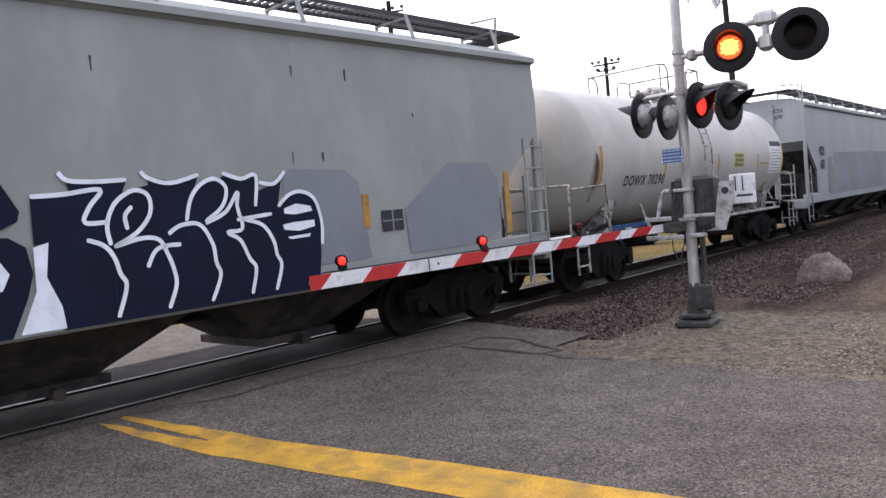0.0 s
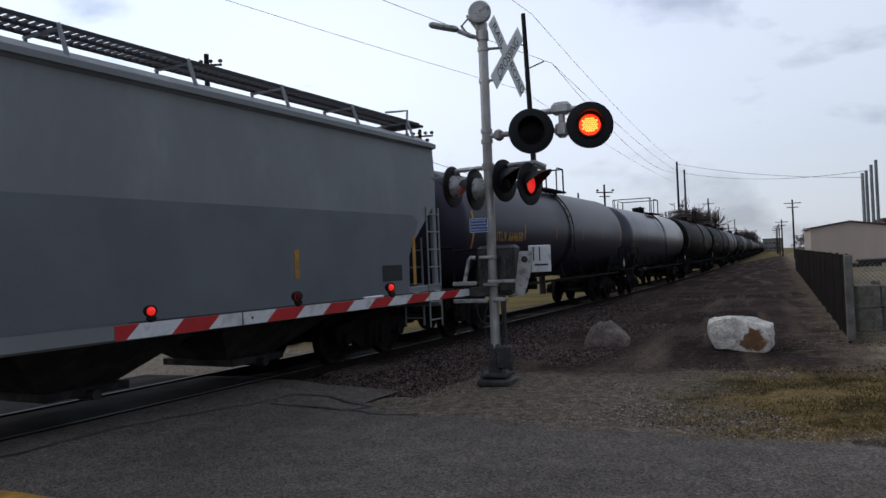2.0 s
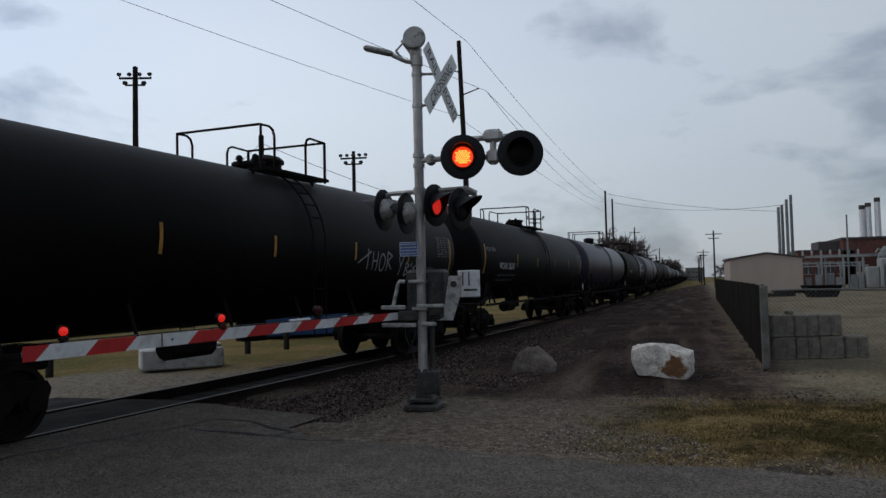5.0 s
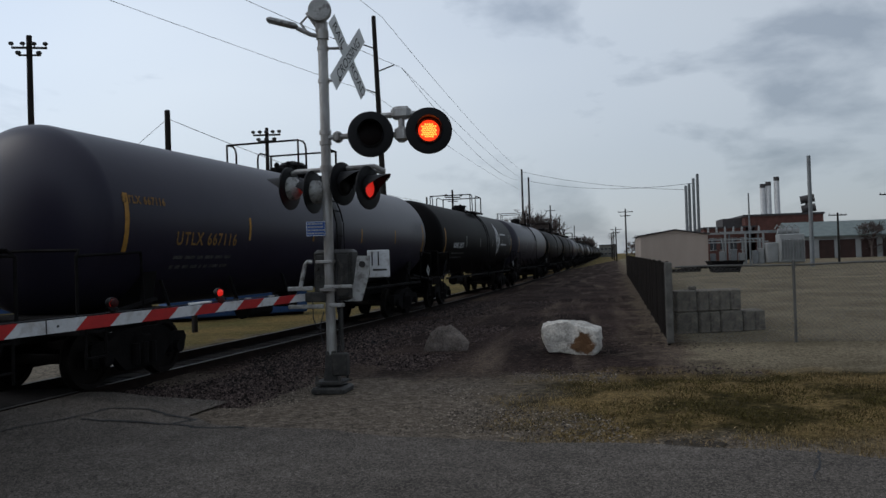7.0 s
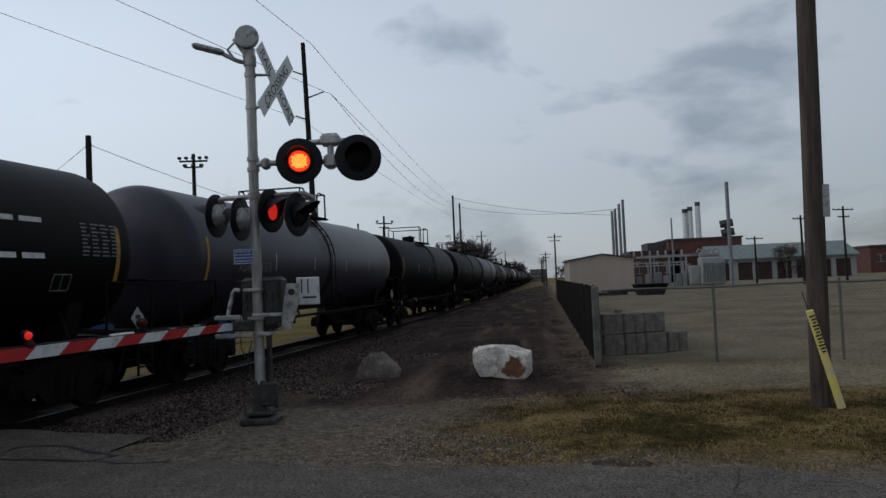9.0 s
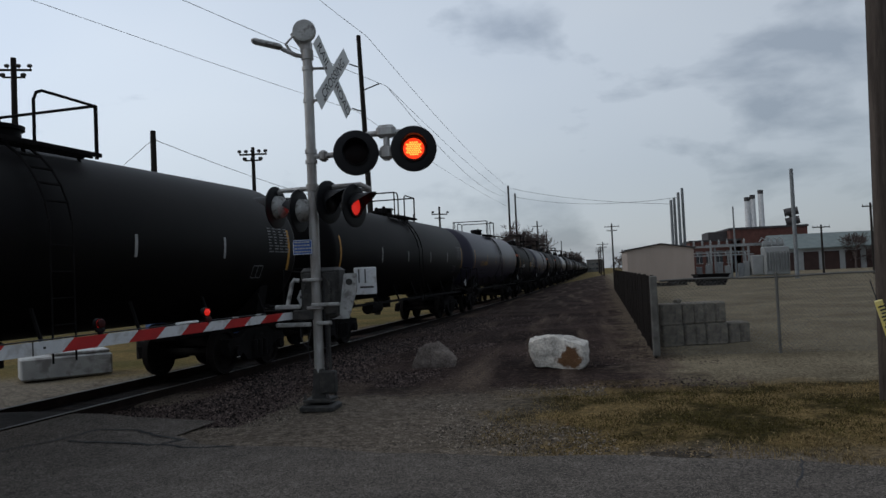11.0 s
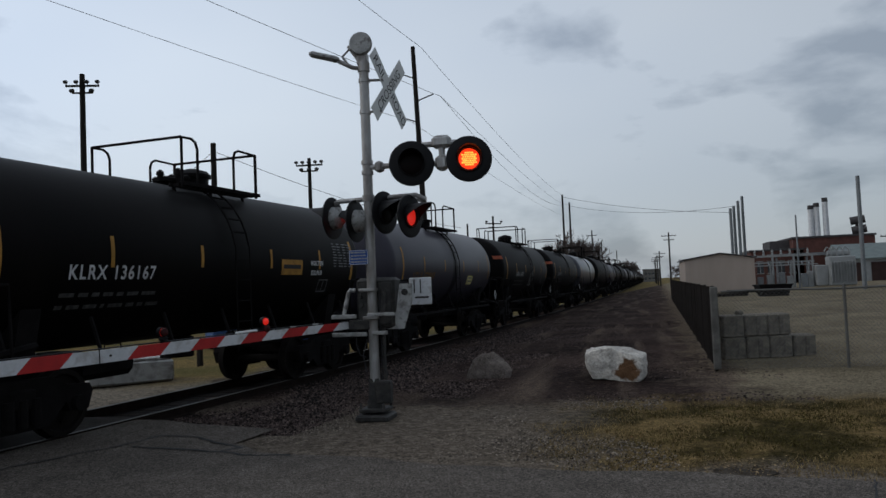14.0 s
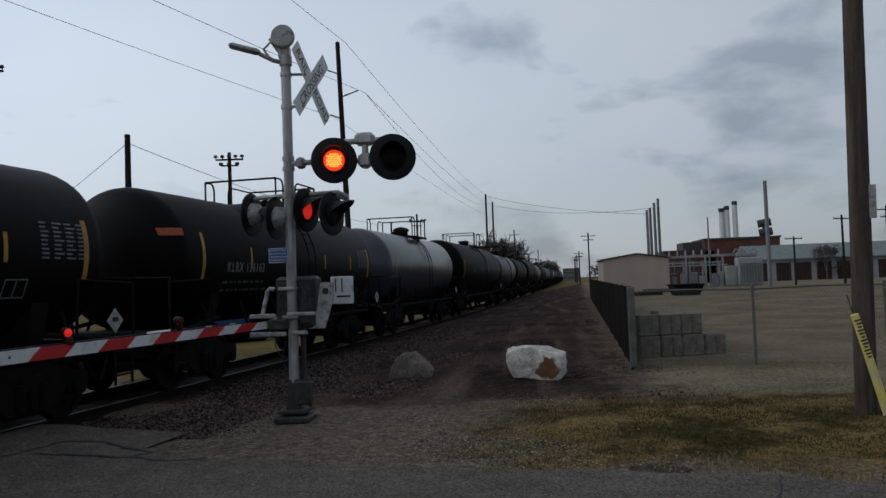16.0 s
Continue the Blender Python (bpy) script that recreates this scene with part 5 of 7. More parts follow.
def white_car_panels(car, r, ax):
    """A yellow notice with dark rows and a white data panel."""
    yp = part("yellow_notice", patch_on_tank(Shape(), r + 0.006, ax, 1.62, 2.32, ax - 0.35, ax + 0.03), "notice_yellow", car, "yellow notice with dark rows of print")
    rows = Shape()
    for i in range(3):
        for k in range(8):
            patch_on_tank(rows, r + 0.010, ax, 1.67 + k * 0.075, 1.725 + k * 0.075, ax - 0.32 + i * 0.12, ax - 0.245 + i * 0.12, 1)
    tagged(part("notice_row", rows, "notice_ink", yp, "worn rows of print"), kind="stuff")
    wp = part("data_panel", patch_on_tank(Shape(), r + 0.005, ax, 4.36, 5.4, ax - 0.55, ax + 0.35), "letter_white", car, "white stencilled data panel")
    rows = Shape()
    patch_on_tank(rows, r + 0.010, ax, 4.45, 5.4, ax + 0.22, ax + 0.36, 1)
    for i in range(8):
        patch_on_tank(rows, r + 0.010, ax, 4.42, 5.35, ax - 0.5 + i * 0.085, ax - 0.485 + i * 0.085, 1)
    part("data_row", rows, "letter_black", wp, "dark rows of print")
    rnd = random.Random(17)
    for cy, cz, ry, rz in ((-5.53, -0.30, 0.08, 0.34), (-5.52, -0.42, 0.12, 0.46), (-4.5, -1.05, 0.3, 0.16), (4.6, -0.95, 0.3, 0.2)):
        sh = Shape()
        rim = [(cy + ry * k * math.cos(a), cz + rz * k * math.sin(a)) for a in np.linspace(0, 2 * math.pi, 22)[:-1] for k in (rnd.uniform(0.75, 1.1),)]
        lift = 0.004 + 0.003 * (ry < 0.12)
        sh.add([(math.sqrt((r + lift) ** 2 - (cz + (z - cz) * q) ** 2), cy + (y - cy) * q, ax + cz + (z - cz) * q) for q in (0.35, 0.7, 1.0) for y, z in rim],
               [tuple(range(21))] + [(k * 21 + i, k * 21 + (i + 1) % 21, k * 21 + 21 + (i + 1) % 21, k * 21 + 21 + i) for k in (0, 1) for i in range(21)])
        part("rust_stain", sh, "brown_grime" if ry < 0.12 else "grime_patch", car, "brown rust stain")
    part("rust_streak", patch_on_tank(Shape(), r + 0.005, ax, 3.58, 4.25, ax - 0.28, ax - 0.24), "yellow_strip", car, "faded orange lettering streak")
    part("stencil", patch_on_tank(Shape(), r + 0.005, ax, 3.14, 3.55, ax - 0.95, ax - 0.7), "letter_black", car)


def end_tag(car, r, ax):
    """A small orange tag high on the end of the tank's side."""
    half, v = TANK_HALF[car.name], []
    for z in (0.38, 0.45, 0.52):
        for k in range(5):
            y = half - 0.22 - 0.08 * k
            rim = r * math.sqrt(max(0.0, 1 - (max(0.0, y - half + 0.62) / 0.62) ** 2)) + 0.012
            v.append((math.sqrt(rim ** 2 - z ** 2), -y, ax + z))
    part("orange_tag", Shape().add(v, [(j * 5 + i, j * 5 + i + 1, j * 5 + i + 6, j * 5 + i + 5) for j in range(2) for i in range(4)]), "tag_orange", car, "faded orange tag")


def molten_tags(car, r, ax):
    end_tag(car, r, ax)
    n = part("yellow_notice", patch_on_tank(Shape(), r + 0.006, ax, 1.75, 2.55, ax - 0.30, ax + 0.0), "yellow_strip", car, "dull yellow notice with dark bars")
    part("notice_bar", patch_on_tank(Shape(), r + 0.010, ax, 1.82, 2.48, ax - 0.18, ax - 0.10, 1), "letter_black", n)


def notice_tag(car, r, ax):
    n = part("yellow_notice", patch_on_tank(Shape(), r + 0.006, ax, 1.9, 2.5, ax - 0.62, ax - 0.32), "yellow_guard", car, "yellow notice with dark bars")
    for z in (-0.42, -0.53):
        part("notice_bar", patch_on_tank(Shape(), r + 0.010, ax, 1.98, 2.42, ax + z, ax + z + 0.045, 1), "letter_dim", n)


def loop_scrawl(car, r, ax):
    """A looping pale spray tag."""
    end_tag(car, r, ax)
    for cy, cz, ry, rz, a0, a1 in ((0.55, -0.38, 0.16, 0.2, 40, 320), (0.85, -0.42, 0.15, 0.24, 0, 360), (1.1, -0.3, 0.13, 0.26, -120, 150), (0.8, -0.66, 0.3, 0.1, 180, 350)):
        sh = ribbon_stroke(Shape(), 0.0, arc_pts(cy, ax + cz, ry, rz, a0, a1, 16), 0.04)
        sh.v = [(math.sqrt((r + 0.008) ** 2 - (z - ax) ** 2), y, z) for _, y, z in sh.v]
        part("spray_loop", sh, "letter_pale", car, "pale spray-painted loop", smooth=0)


M["notice_ink"] = mat("worn_notice_ink", (0.10, 0.095, 0.035), 0.8, var=0.5, scale=20, bump=0)
M["grime_patch"] = mat("thin_brown_stain", (0.14, 0.10, 0.075), 0.85, var=0.5, scale=2.5, bump=0.1, second=(0.30, 0.28, 0.25), amount=0.55, sharp=0.3)
M["notice_yellow"] = mat("yellow_notice", (0.36, 0.35, 0.13), 0.7, var=0.3, scale=3, bump=0)
TRAIN = []


def build_train():
    specs = {
        0: ("hopper", "car_pale", "pale grey covered hopper car with dark blue graffiti", [], big_graffiti, [(5.34, 1.7, 2.13), (8.36, 1.4, 2.36)]),
        1: ("tank", "car_white", "dirty white tank car with black lettering", [("DOWX 70290", -3.42, 2.0, 0.35, "letter_black")], 1.5, white_car_panels),
        2: ("hopper", "car_grey", "grey covered hopper car with black lettering", [("NCIX", -7.45, 2.55, 0.41, "letter_bold"), ("1678", -7.45, 2.10, 0.41, "letter_bold")], grey_patches, [(-5.88, 1.6, 2.05), (-3.1, 1.6, 2.05), (4.66, 1.6, 2.05), (8.28, 1.35, 2.3)]),
        3: ("tank", "car_slate", "slate grey tank car with yellow lettering", [("UTLX 664658", -4.95, 2.25, 0.38, "letter_gold")], 1.47, None),
        4: ("tank", "car_silver", "silver tank car with a dark end", [], 1.42, None),
        5: ("tank", "car_black", "black tank car with white sprayed scrawl", [], 1.46, scrawl_white),
        6: ("tank", "car_black", "black tank car with white lettering", [("WCHX 25261", -5.2, 2.2, 0.34, "letter_white"), ("WCHX 25261", -7.1, 2.75, 0.2, "letter_dim")], 1.46, None),
        7: ("tank", "car_slate", "slate grey tank car with dull yellow lettering", [("UTLX 667116", -5.25, 2.18, 0.36, "letter_gold_dim"), ("UTLX 667116", -7.0, 2.8, 0.2, "letter_gold_dim")], 1.46, None),
        8: ("tank", "car_black", "black tank car with a pale diamond emblem", [("ADMX 28537", -5.2, 2.22, 0.34, "letter_white")], 1.46, emblem),
        9: ("tank", "car_steel", "grey tank car with pale lettering", [("ADMX 26376", -5.0, 2.25, 0.36, "letter_dim")], 1.48, None),
        12: ("tank", "car_slate", "slate grey tank car with orange lettering", [("UTLX 640806", -4.6, 2.18, 0.36, "letter_gold")], 1.46, None),
        13: ("tank", "car_black", "short black tank car with white lettering", [("KLRX 136167", -2.65, 2.12, 0.32, "letter_white"), ("MOLTEN", 3.15, 2.38, 0.15, "letter_white"), ("SULFUR", 3.15, 2.18, 0.15, "letter_white")], 1.36, molten_tags),
        14: ("tank", "car_steel", "short slate grey tank car with a yellow notice", [("UTLX 572887", -2.6, 2.05, 0.36, "letter_gold_dim")], 1.36, notice_tag),
        15: ("tank", "car_black", "short black tank car with faded lettering", [("KLRX 136071", -1.95, 2.15, 0.32, "letter_pale")], 1.36, loop_scrawl),
        16: ("tank", "car_black", "short black tank car with grey lettering", [("KLRX 136163", -3.0, 2.2, 0.32, "letter_dim")], 1.36, end_tag),
    }
    paints = ("car_black", "car_black", "car_steel", "car_black", "car_light", "car_slate", "car_black", "car_silver", "car_black", "car_slate")
    words = {"car_black": "black", "car_steel": "grey", "car_light": "light grey", "car_slate": "slate grey", "car_silver": "silver"}
    kept = {}
    for k in range(len(GAPS) - 1):
        a, b = gone(GAPS[k]), gone(GAPS[k + 1])
        length, mid = b - a, (a + b) / 2
        if k in specs:
            kind, paint, label, marks, extra, more = specs[k]
            if kind == "hopper":
                car = hopper_car(length, paint, label, marks, extra, more)
            else:
                st = [(-5.35, 2.05, 2.8), (-2.49, 2.2, 2.62), (0.56, 2.2, 2.62), (3.38, 2.2, 2.6), (5.5, 2.05, 2.85)] if k == 1 else strips_for(length)
                if k == 1:
                    car = tank_car(length, paint, label, marks, extra, st, scrawl=more, rail_kind=1, placard=False, fittings="fit_pale", shift=-0.55, deck=0.86, bright=True)
                else:
                    car = tank_car(length, paint, label, marks, extra, st, scrawl=more, rail_kind=k % 2, bright=k in (3, 5, 6, 7, 12), shift=0.1)
        else:
            paint = paints[k % len(paints)]
            key = (paint, round(length))
            if key in kept:
                car = copy_thing(kept[key], pose(0, 0, 0))
            else:
                car = tank_car(length, paint, words[paint] + " tank car with a railed top platform", [], 1.36 if length < 14 else 1.45, strips_for(length), rail_kind=k % 2)
                kept[key] = car
        car.matrix_basis = on_track(mid)
        TRAIN.append((car, mid))


build_train()


# ---------------------------------------------------------------- the crossing signal
MX, MY = -3.70, 11.20
FLASH = []


def lamp_unit(parent, m, disc=0.305, lens=0.155, first=True, hood=0.22, glow="led"):
    """A flashing lamp that looks along its -y axis: black background, lens, hood, housing, and an added dark disc that
    covers the always lit lens while it counts as off.
    """
    r90 = Matrix.Rotation(radians(90), 4, "X")
    bg = part("background", Shape().turn([(lens + 0.02, 0.0), (disc - 0.02, 0.004), (disc, -0.004), (disc, -0.022), (disc - 0.02, -0.026), (lens + 0.02, -0.03), (lens + 0.02, 0.0)], 44, r90, False), "black", parent, "black lamp background", m)
    rim = Shape()
    rim.turn([(lens + 0.03, -0.012), (lens + 0.035, 0.03), (lens + 0.015, 0.04), (lens, 0.0)], 32, r90)
    part("lens_ring", rim, "black", bg)
    part("lens", Shape().turn([(lens * 0.97, -0.001), (lens * 0.85, 0.006), (0.02, 0.012)], 32, r90), glow, bg, "red lamp lens")
    cells = Shape()
    rr = random.Random(5)
    for i in range(-3, 4):
        for j in range(-3, 4):
            x, z = i * 0.034 + (0.017 if j % 2 else 0), j * 0.030
            if math.hypot(x, z) < lens * 0.72:
                cells.turn([(0.016, 0.011), (0.010, 0.018), (0.003, 0.021)], 6, Matrix.Translation((x, 0, z)) @ r90)
    if glow == "led":
        part("lamp_cell", cells, "led_core", bg, "bright lamp cells")
    # hood
    hd = Shape()
    v = []
    for i in range(17):
        a = radians(-20 + 220 * i / 16)
        d = hood * (0.12 + 0.88 * max(0, math.sin(a)))
        c, s = math.cos(a), math.sin(a)
        for rad in (lens + 0.03, lens + 0.036):
            v += [(rad * c, -0.012, rad * s), (rad * c, -0.012 - d, rad * s)]
    f = []
    for i in range(16):
        k = i * 4
        f += [(k, k + 4, k + 5, k + 1), (k + 2, k + 3, k + 7, k + 6), (k + 1, k + 5, k + 7, k + 3)]
    hd.add(v, f)
    part("hood", hd, "black", bg)
    part("housing", Shape().turn([(lens + 0.03, -0.03), (lens + 0.02, -0.12), (0.09, -0.2), (0.03, -0.21)], 24, r90), "alu", bg, "grey cast lamp housing")
    # Added disc, no real lamp part: hides the glowing lens to show it unlit.
    sh = part("shutter", Shape().turn([(lens + 0.009, -0.004), (lens, 0.002), (0.03, 0.006)], 32, r90), "led_dark", bg, "added dark red disc standing for the unlit lens")
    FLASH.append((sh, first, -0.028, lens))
    return bg


def crossing_signal():
    sig = thing("crossing_signal", pose(MX, MY, 0), "grey steel level-crossing signal with crossbuck, flashing lamps and bell", "signal")
    part("mast", Shape().turn([(0.075, 0.25), (0.075, 5.45), (0.06, 5.47)], 20), "galvanised", sig)
    fd = Shape().bevel_box((0, 0, 0.015), (0.52, 0.52, 0.11), 0.03)
    part("foundation", fd, "dark_metal", sig, "dark weathered concrete footing")
    bs = Shape().bevel_box((0, 0, 0.13), (0.42, 0.42, 0.05), 0.01).turn([(0.15, 0.15), (0.13, 0.22), (0.105, 0.55), (0.10, 0.60)], 4, Matrix.Rotation(radians(45), 4, "Z")).bevel_box((0.16, -0.06, 0.40), (0.24, 0.16, 0.34), 0.02)
    part("mast_base", bs, "dark_metal", sig)
    for x in (-0.18, 0.18):
        for y in (-0.18, 0.18):
            part("bolt", Shape().turn([(0.022, 0.15), (0.022, 0.22), (0.014, 0.24)], 6, Matrix.Translation((x, y, 0))), "dark_metal", sig)
    # bell
    bell = part("bell", Shape().turn([(0.03, -0.16), (0.13, -0.14), (0.175, -0.05), (0.18, 0.02), (0.165, 0.05), (0.03, 0.06)], 28, Matrix.Rotation(radians(90), 4, "X")), "alu", sig, "round cast warning bell", pose(0.0, -0.10, 5.78, 0, 0, 8))
    part("bell_bracket", Shape().bevel_box((0, 0.12, -0.22), (0.16, 0.2, 0.22), 0.02).tube((-0.02, 0.05, -0.2), (-0.22, 0.1, 0.0), 0.025).tube((-0.02, 0.05, -0.3), (-0.22, 0.1, 0.0), 0.025), "galvanised", bell)
    cap = Shape().turn([(0.095, 5.36), (0.095, 5.5), (0.05, 5.56)], 16)
    part("mast_cap", cap, "galvanised", sig)
    # upper street light arm
    arm = Shape().pipe([(0, 0, 5.40), (-0.16, -0.07, 5.43), (-0.36, -0.14, 5.53)], 0.035, 8).pipe([(-0.05, -0.03, 5.62), (-0.2, -0.08, 5.72), (-0.30, -0.12, 5.6), (-0.22, -0.09, 5.47)], 0.022, 6)
    sl = part("side_arm", arm, "galvanised", sig)
    part("lamp_head", Shape().bevel_box((0, 0, 0), (0.48, 0.14, 0.085), 0.03, Matrix.Rotation(radians(20), 3, "Z") @ Matrix.Rotation(radians(13), 3, "Y")), "alu", sl, "flat grey lamp head", pose(-0.56, -0.22, 5.60))
    # crossbuck
    turn = pose(0.31, 0.28, 5.12, 0, 0, 79)
    buck = part("crossbuck", Shape().bevel_box((0, 0, 0), (1.38, 0.012, 0.26), 0.004, Matrix.Rotation(radians(45), 3, "Y")), "sign_white", sig, "white crossbuck blade", turn)
    half = 0.13
    for s in (-1, 1):
        part("crossbuck_blade", Shape().bevel_box((s * (0.345 + half / 2 + 0.001), 0, 0), (0.69 - half - 0.002, 0.012, 0.26), 0.004, Matrix.Identity(3)), "sign_white", buck, m=pose(0, 0, 0, 0, -45, 0))

    def words(text, m, name):
        sh = letters(text, 0.21)
        sh.v = [(y, 0.0, z - 0.072) for _, y, z in sh.v]
        part(name, sh, "sign_black", buck, "black sign letters", m, smooth=0)
    words("RAIL", pose(-0.285, -0.009, 0.285, 0, 45, 0), "word")
    words("ROAD", pose(0.285, -0.009, -0.285, 0, 45, 0), "word")
    words("CROSSING", pose(0, -0.010, 0, 0, -45, 0), "word")
    for z in (4.72, 5.22):
        part("clamp", Shape().tube((0, 0, z - 0.03), (0, 0, z + 0.03), 0.088, n=16).tube((0.05, 0.0, z), (0.29, 0.06 if z > 5 else -0.02, z), 0.022), "galvanised", sig)
    # upper pair of lamps
    hub = Shape().pipe([(0.0, 0.0, 3.85), (0.45, -0.02, 3.85)], 0.045, 10)
    hub.bevel_box((0.20, 0.0, 3.85), (0.12, 0.16, 0.17), 0.03).tube((0, 0, 3.74), (0, 0, 3.80), 0.092, n=16).tube((0, 0, 3.90), (0, 0, 3.96), 0.092, n=16)
    hub.tube((1.19, 0.05, 3.72), (1.19, 0.05, 4.12), 0.05, n=10).bevel_box((1.19, 0.05, 4.16), (0.30, 0.17, 0.20), 0.05).bevel_box((1.19, 0.05, 3.84), (0.2, 0.17, 0.22), 0.04)
    hub.pipe([(0.35, 0.06, 3.85), (0.8, 0.10, 3.86), (1.19, 0.08, 3.84)], 0.045, 8)
    hub.pipe([(0.78, 0.08, 4.06), (0.88, 0.06, 4.14), (1.52, 0.06, 4.14), (1.62, 0.08, 4.06)], 0.045, 8)
    part("lamp_bracket", hub, "galvanised", sig)
    for k, x in enumerate((0.745, 1.64)):
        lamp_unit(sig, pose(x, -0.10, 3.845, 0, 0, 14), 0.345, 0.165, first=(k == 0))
    # lower pair and their backs
    cr = Shape().pipe([(-0.66, 0.08, 3.32), (-0.5, 0.06, 3.36), (0.75, 0.06, 3.38), (0.9, 0.08, 3.30)], 0.038, 8)
    cr.tube((0, 0, 3.32), (0, 0, 3.42), 0.095, n=16)
    cr.pipe([(0.3, 0.06, 3.37), (0.55, 0.2, 3.36), (0.85, 0.3, 3.30)], 0.03, 8)
    part("lower_crossarm", cr, "galvanised", sig)
    for k, (x, z) in enumerate(((0.28, 3.13), (0.68, 3.05))):
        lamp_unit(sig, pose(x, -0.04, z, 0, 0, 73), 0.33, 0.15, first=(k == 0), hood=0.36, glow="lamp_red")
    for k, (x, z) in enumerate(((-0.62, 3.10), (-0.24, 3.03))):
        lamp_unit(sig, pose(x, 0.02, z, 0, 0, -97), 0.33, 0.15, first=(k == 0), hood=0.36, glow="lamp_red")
    # small blue notice with pale rows
    bl = part("blue_notice", Shape().bevel_box((0, 0, 0), (0.30, 0.006, 0.225), 0.002), "sign_blue", sig, "small blue notice plate", pose(-0.16, -0.10, 2.46, 0, 0, 4))
    rw = Shape()
    rnd = random.Random(2)
    for i in range(4):
        x = -0.125
        while x < 0.11:
            w = rnd.uniform(0.02, 0.05)
            rw.box((x + w / 2, -0.0045, 0.075 - i * 0.048), (w, 0.002, 0.022))
            x += w + 0.012
    tagged(part("notice_row", rw, "letter_pale", bl, "white rows of small print"), kind="stuff")
    part("notice_border", Shape().box((0, -0.0042, 0.105), (0.28, 0.002, 0.006)).box((0, -0.0042, -0.105), (0.28, 0.002, 0.006)).box((-0.142, -0.0042, 0), (0.006, 0.002, 0.21)).box((0.142, -0.0042, 0), (0.006, 0.002, 0.21)), "sign_white", bl)
    # cables
    part("cable", Shape().pipe([(0.09, 0.05, 0.4), (0.12, 0.04, 1.0), (0.1, 0.03, 1.5), (0.13, 0.02, 1.9)], 0.014).pipe([(-0.1, -0.02, 1.2), (-0.16, -0.05, 0.95), (-0.12, -0.03, 0.7)], 0.010), "cable", sig)
    return sig


crossing_signal()

# ---------------------------------------------------------------- the gate
TIP = Vector((-6.105, 5.88, 1.312))
ROOT = Vector((MX - 0.42, MY + 0.02, 1.42))


def crossing_gate():
    g = thing("crossing_gate", pose(MX, MY, 0), "lowered crossing gate with a red and white striped arm", "gate")
    mech = Shape().bevel_box((0.03, 0.24, 1.74), (0.62, 0.40, 0.80), 0.05)
    box = part("mechanism_box", mech, "dark_metal", g, "dark grey gate mechanism case")
    part("case_door", Shape().bevel_box((-0.10, 0.03, 1.74), (0.28, 0.03, 0.66), 0.02), "dark_metal", box)
    part("case_door", Shape().bevel_box((0.20, 0.03, 1.74), (0.22, 0.03, 0.66), 0.02), "dark_metal", box)
    part("conduit", Shape().pipe([(0.20, 0.0, 1.62), (0.20, -0.01, 1.90), (0.14, -0.01, 2.0)], 0.028), "dark_metal", box)
    for x, z in ((-0.20, 1.86), (-0.18, 1.72)):
        part("knob", Shape().tube((x, -0.02, z), (x, 0.03, z), 0.035, n=10), "dark_metal", box)
    part("mast_clamp", Shape().tube((0, 0, 1.93), (0, 0, 1.98), 0.10, n=16).bevel_box((-0.05, -0.10, 1.955), (0.26, 0.05, 0.05), 0.01), "galvanised", g)
    part("mast_clamp", Shape().tube((0, 0, 1.50), (0, 0, 1.56), 0.10, n=16).bevel_box((0.0, -0.115, 1.53), (0.24, 0.03, 0.05), 0.008), "galvanised", g)
    part("upper_bar", Shape().bevel_box((-0.43, -0.11, 1.555), (0.40, 0.06, 0.065), 0.01).bevel_box((0.17, -0.11, 1.575), (0.44, 0.05, 0.055), 0.01), "alu", g, "pale flat bar across the mast")
    part("yoke", Shape().pipe([(-0.30, 0.08, 1.95), (-0.38, 0.07, 1.96), (-0.41, 0.06, 1.92), (-0.47, 0.0, 1.58)], 0.034, 8), "alu", g, "bent metal yoke bar")
    part("yoke", Shape().extrude([(0.42, 2.03), (0.62, 2.03), (0.61, 1.76), (0.47, 1.34), (0.20, 1.34), (0.20, 1.55), (0.35, 1.60)], 0.035, Matrix.Translation((0, 0.10, 0))), "alu", g, "pale metal yoke plate")
    part("pivot", Shape().tube((0.50, 0.11, 1.90), (0.50, 0.06, 1.90), 0.05, n=14).tube((0.50, 0.07, 1.90), (0.50, 0.05, 1.90), 0.02, n=8), "dark_metal", g)
    part("arm_clamp", Shape().bevel_box((-0.20, -0.02, 1.42), (0.36, 0.10, 0.16), 0.02), "dark_metal", g, "dark clamp that holds the arm")
    wt = Shape()
    wt.bevel_box((0, 0, 0), (0.36, 0.05, 0.44), 0.01, Matrix.Rotation(radians(0), 3, "Z"))
    cw = part("counterweight", wt, "white_sheet", g, "pale square counterweight plate", pose(0.56, 0.78, 1.90, 0, 0, 14))
    part("slot", Shape().box((-0.10, -0.028, 0.08), (0.02, 0.005, 0.22)).box((0.0, -0.028, 0.08), (0.02, 0.005, 0.22)).box((0.02, -0.028, -0.10), (0.22, 0.006, 0.03)), "dark_metal", cw)
    part("lower_bar", Shape().bevel_box((-0.35, -0.10, 1.28), (0.56, 0.06, 0.065), 0.01), "alu", g, "pale flat bar under the arm")
    part("lower_bar", Shape().bevel_box((0.14, -0.10, 1.295), (0.24, 0.05, 0.06), 0.01), "alu", g, "pale flat bar under the arm")
    part("loose_wire", Shape().pipe([(-0.26, -0.06, 1.36), (-0.25, -0.08, 1.10), (-0.20, -0.06, 0.96), (-0.10, -0.08, 0.93)], 0.009), "cable", g)
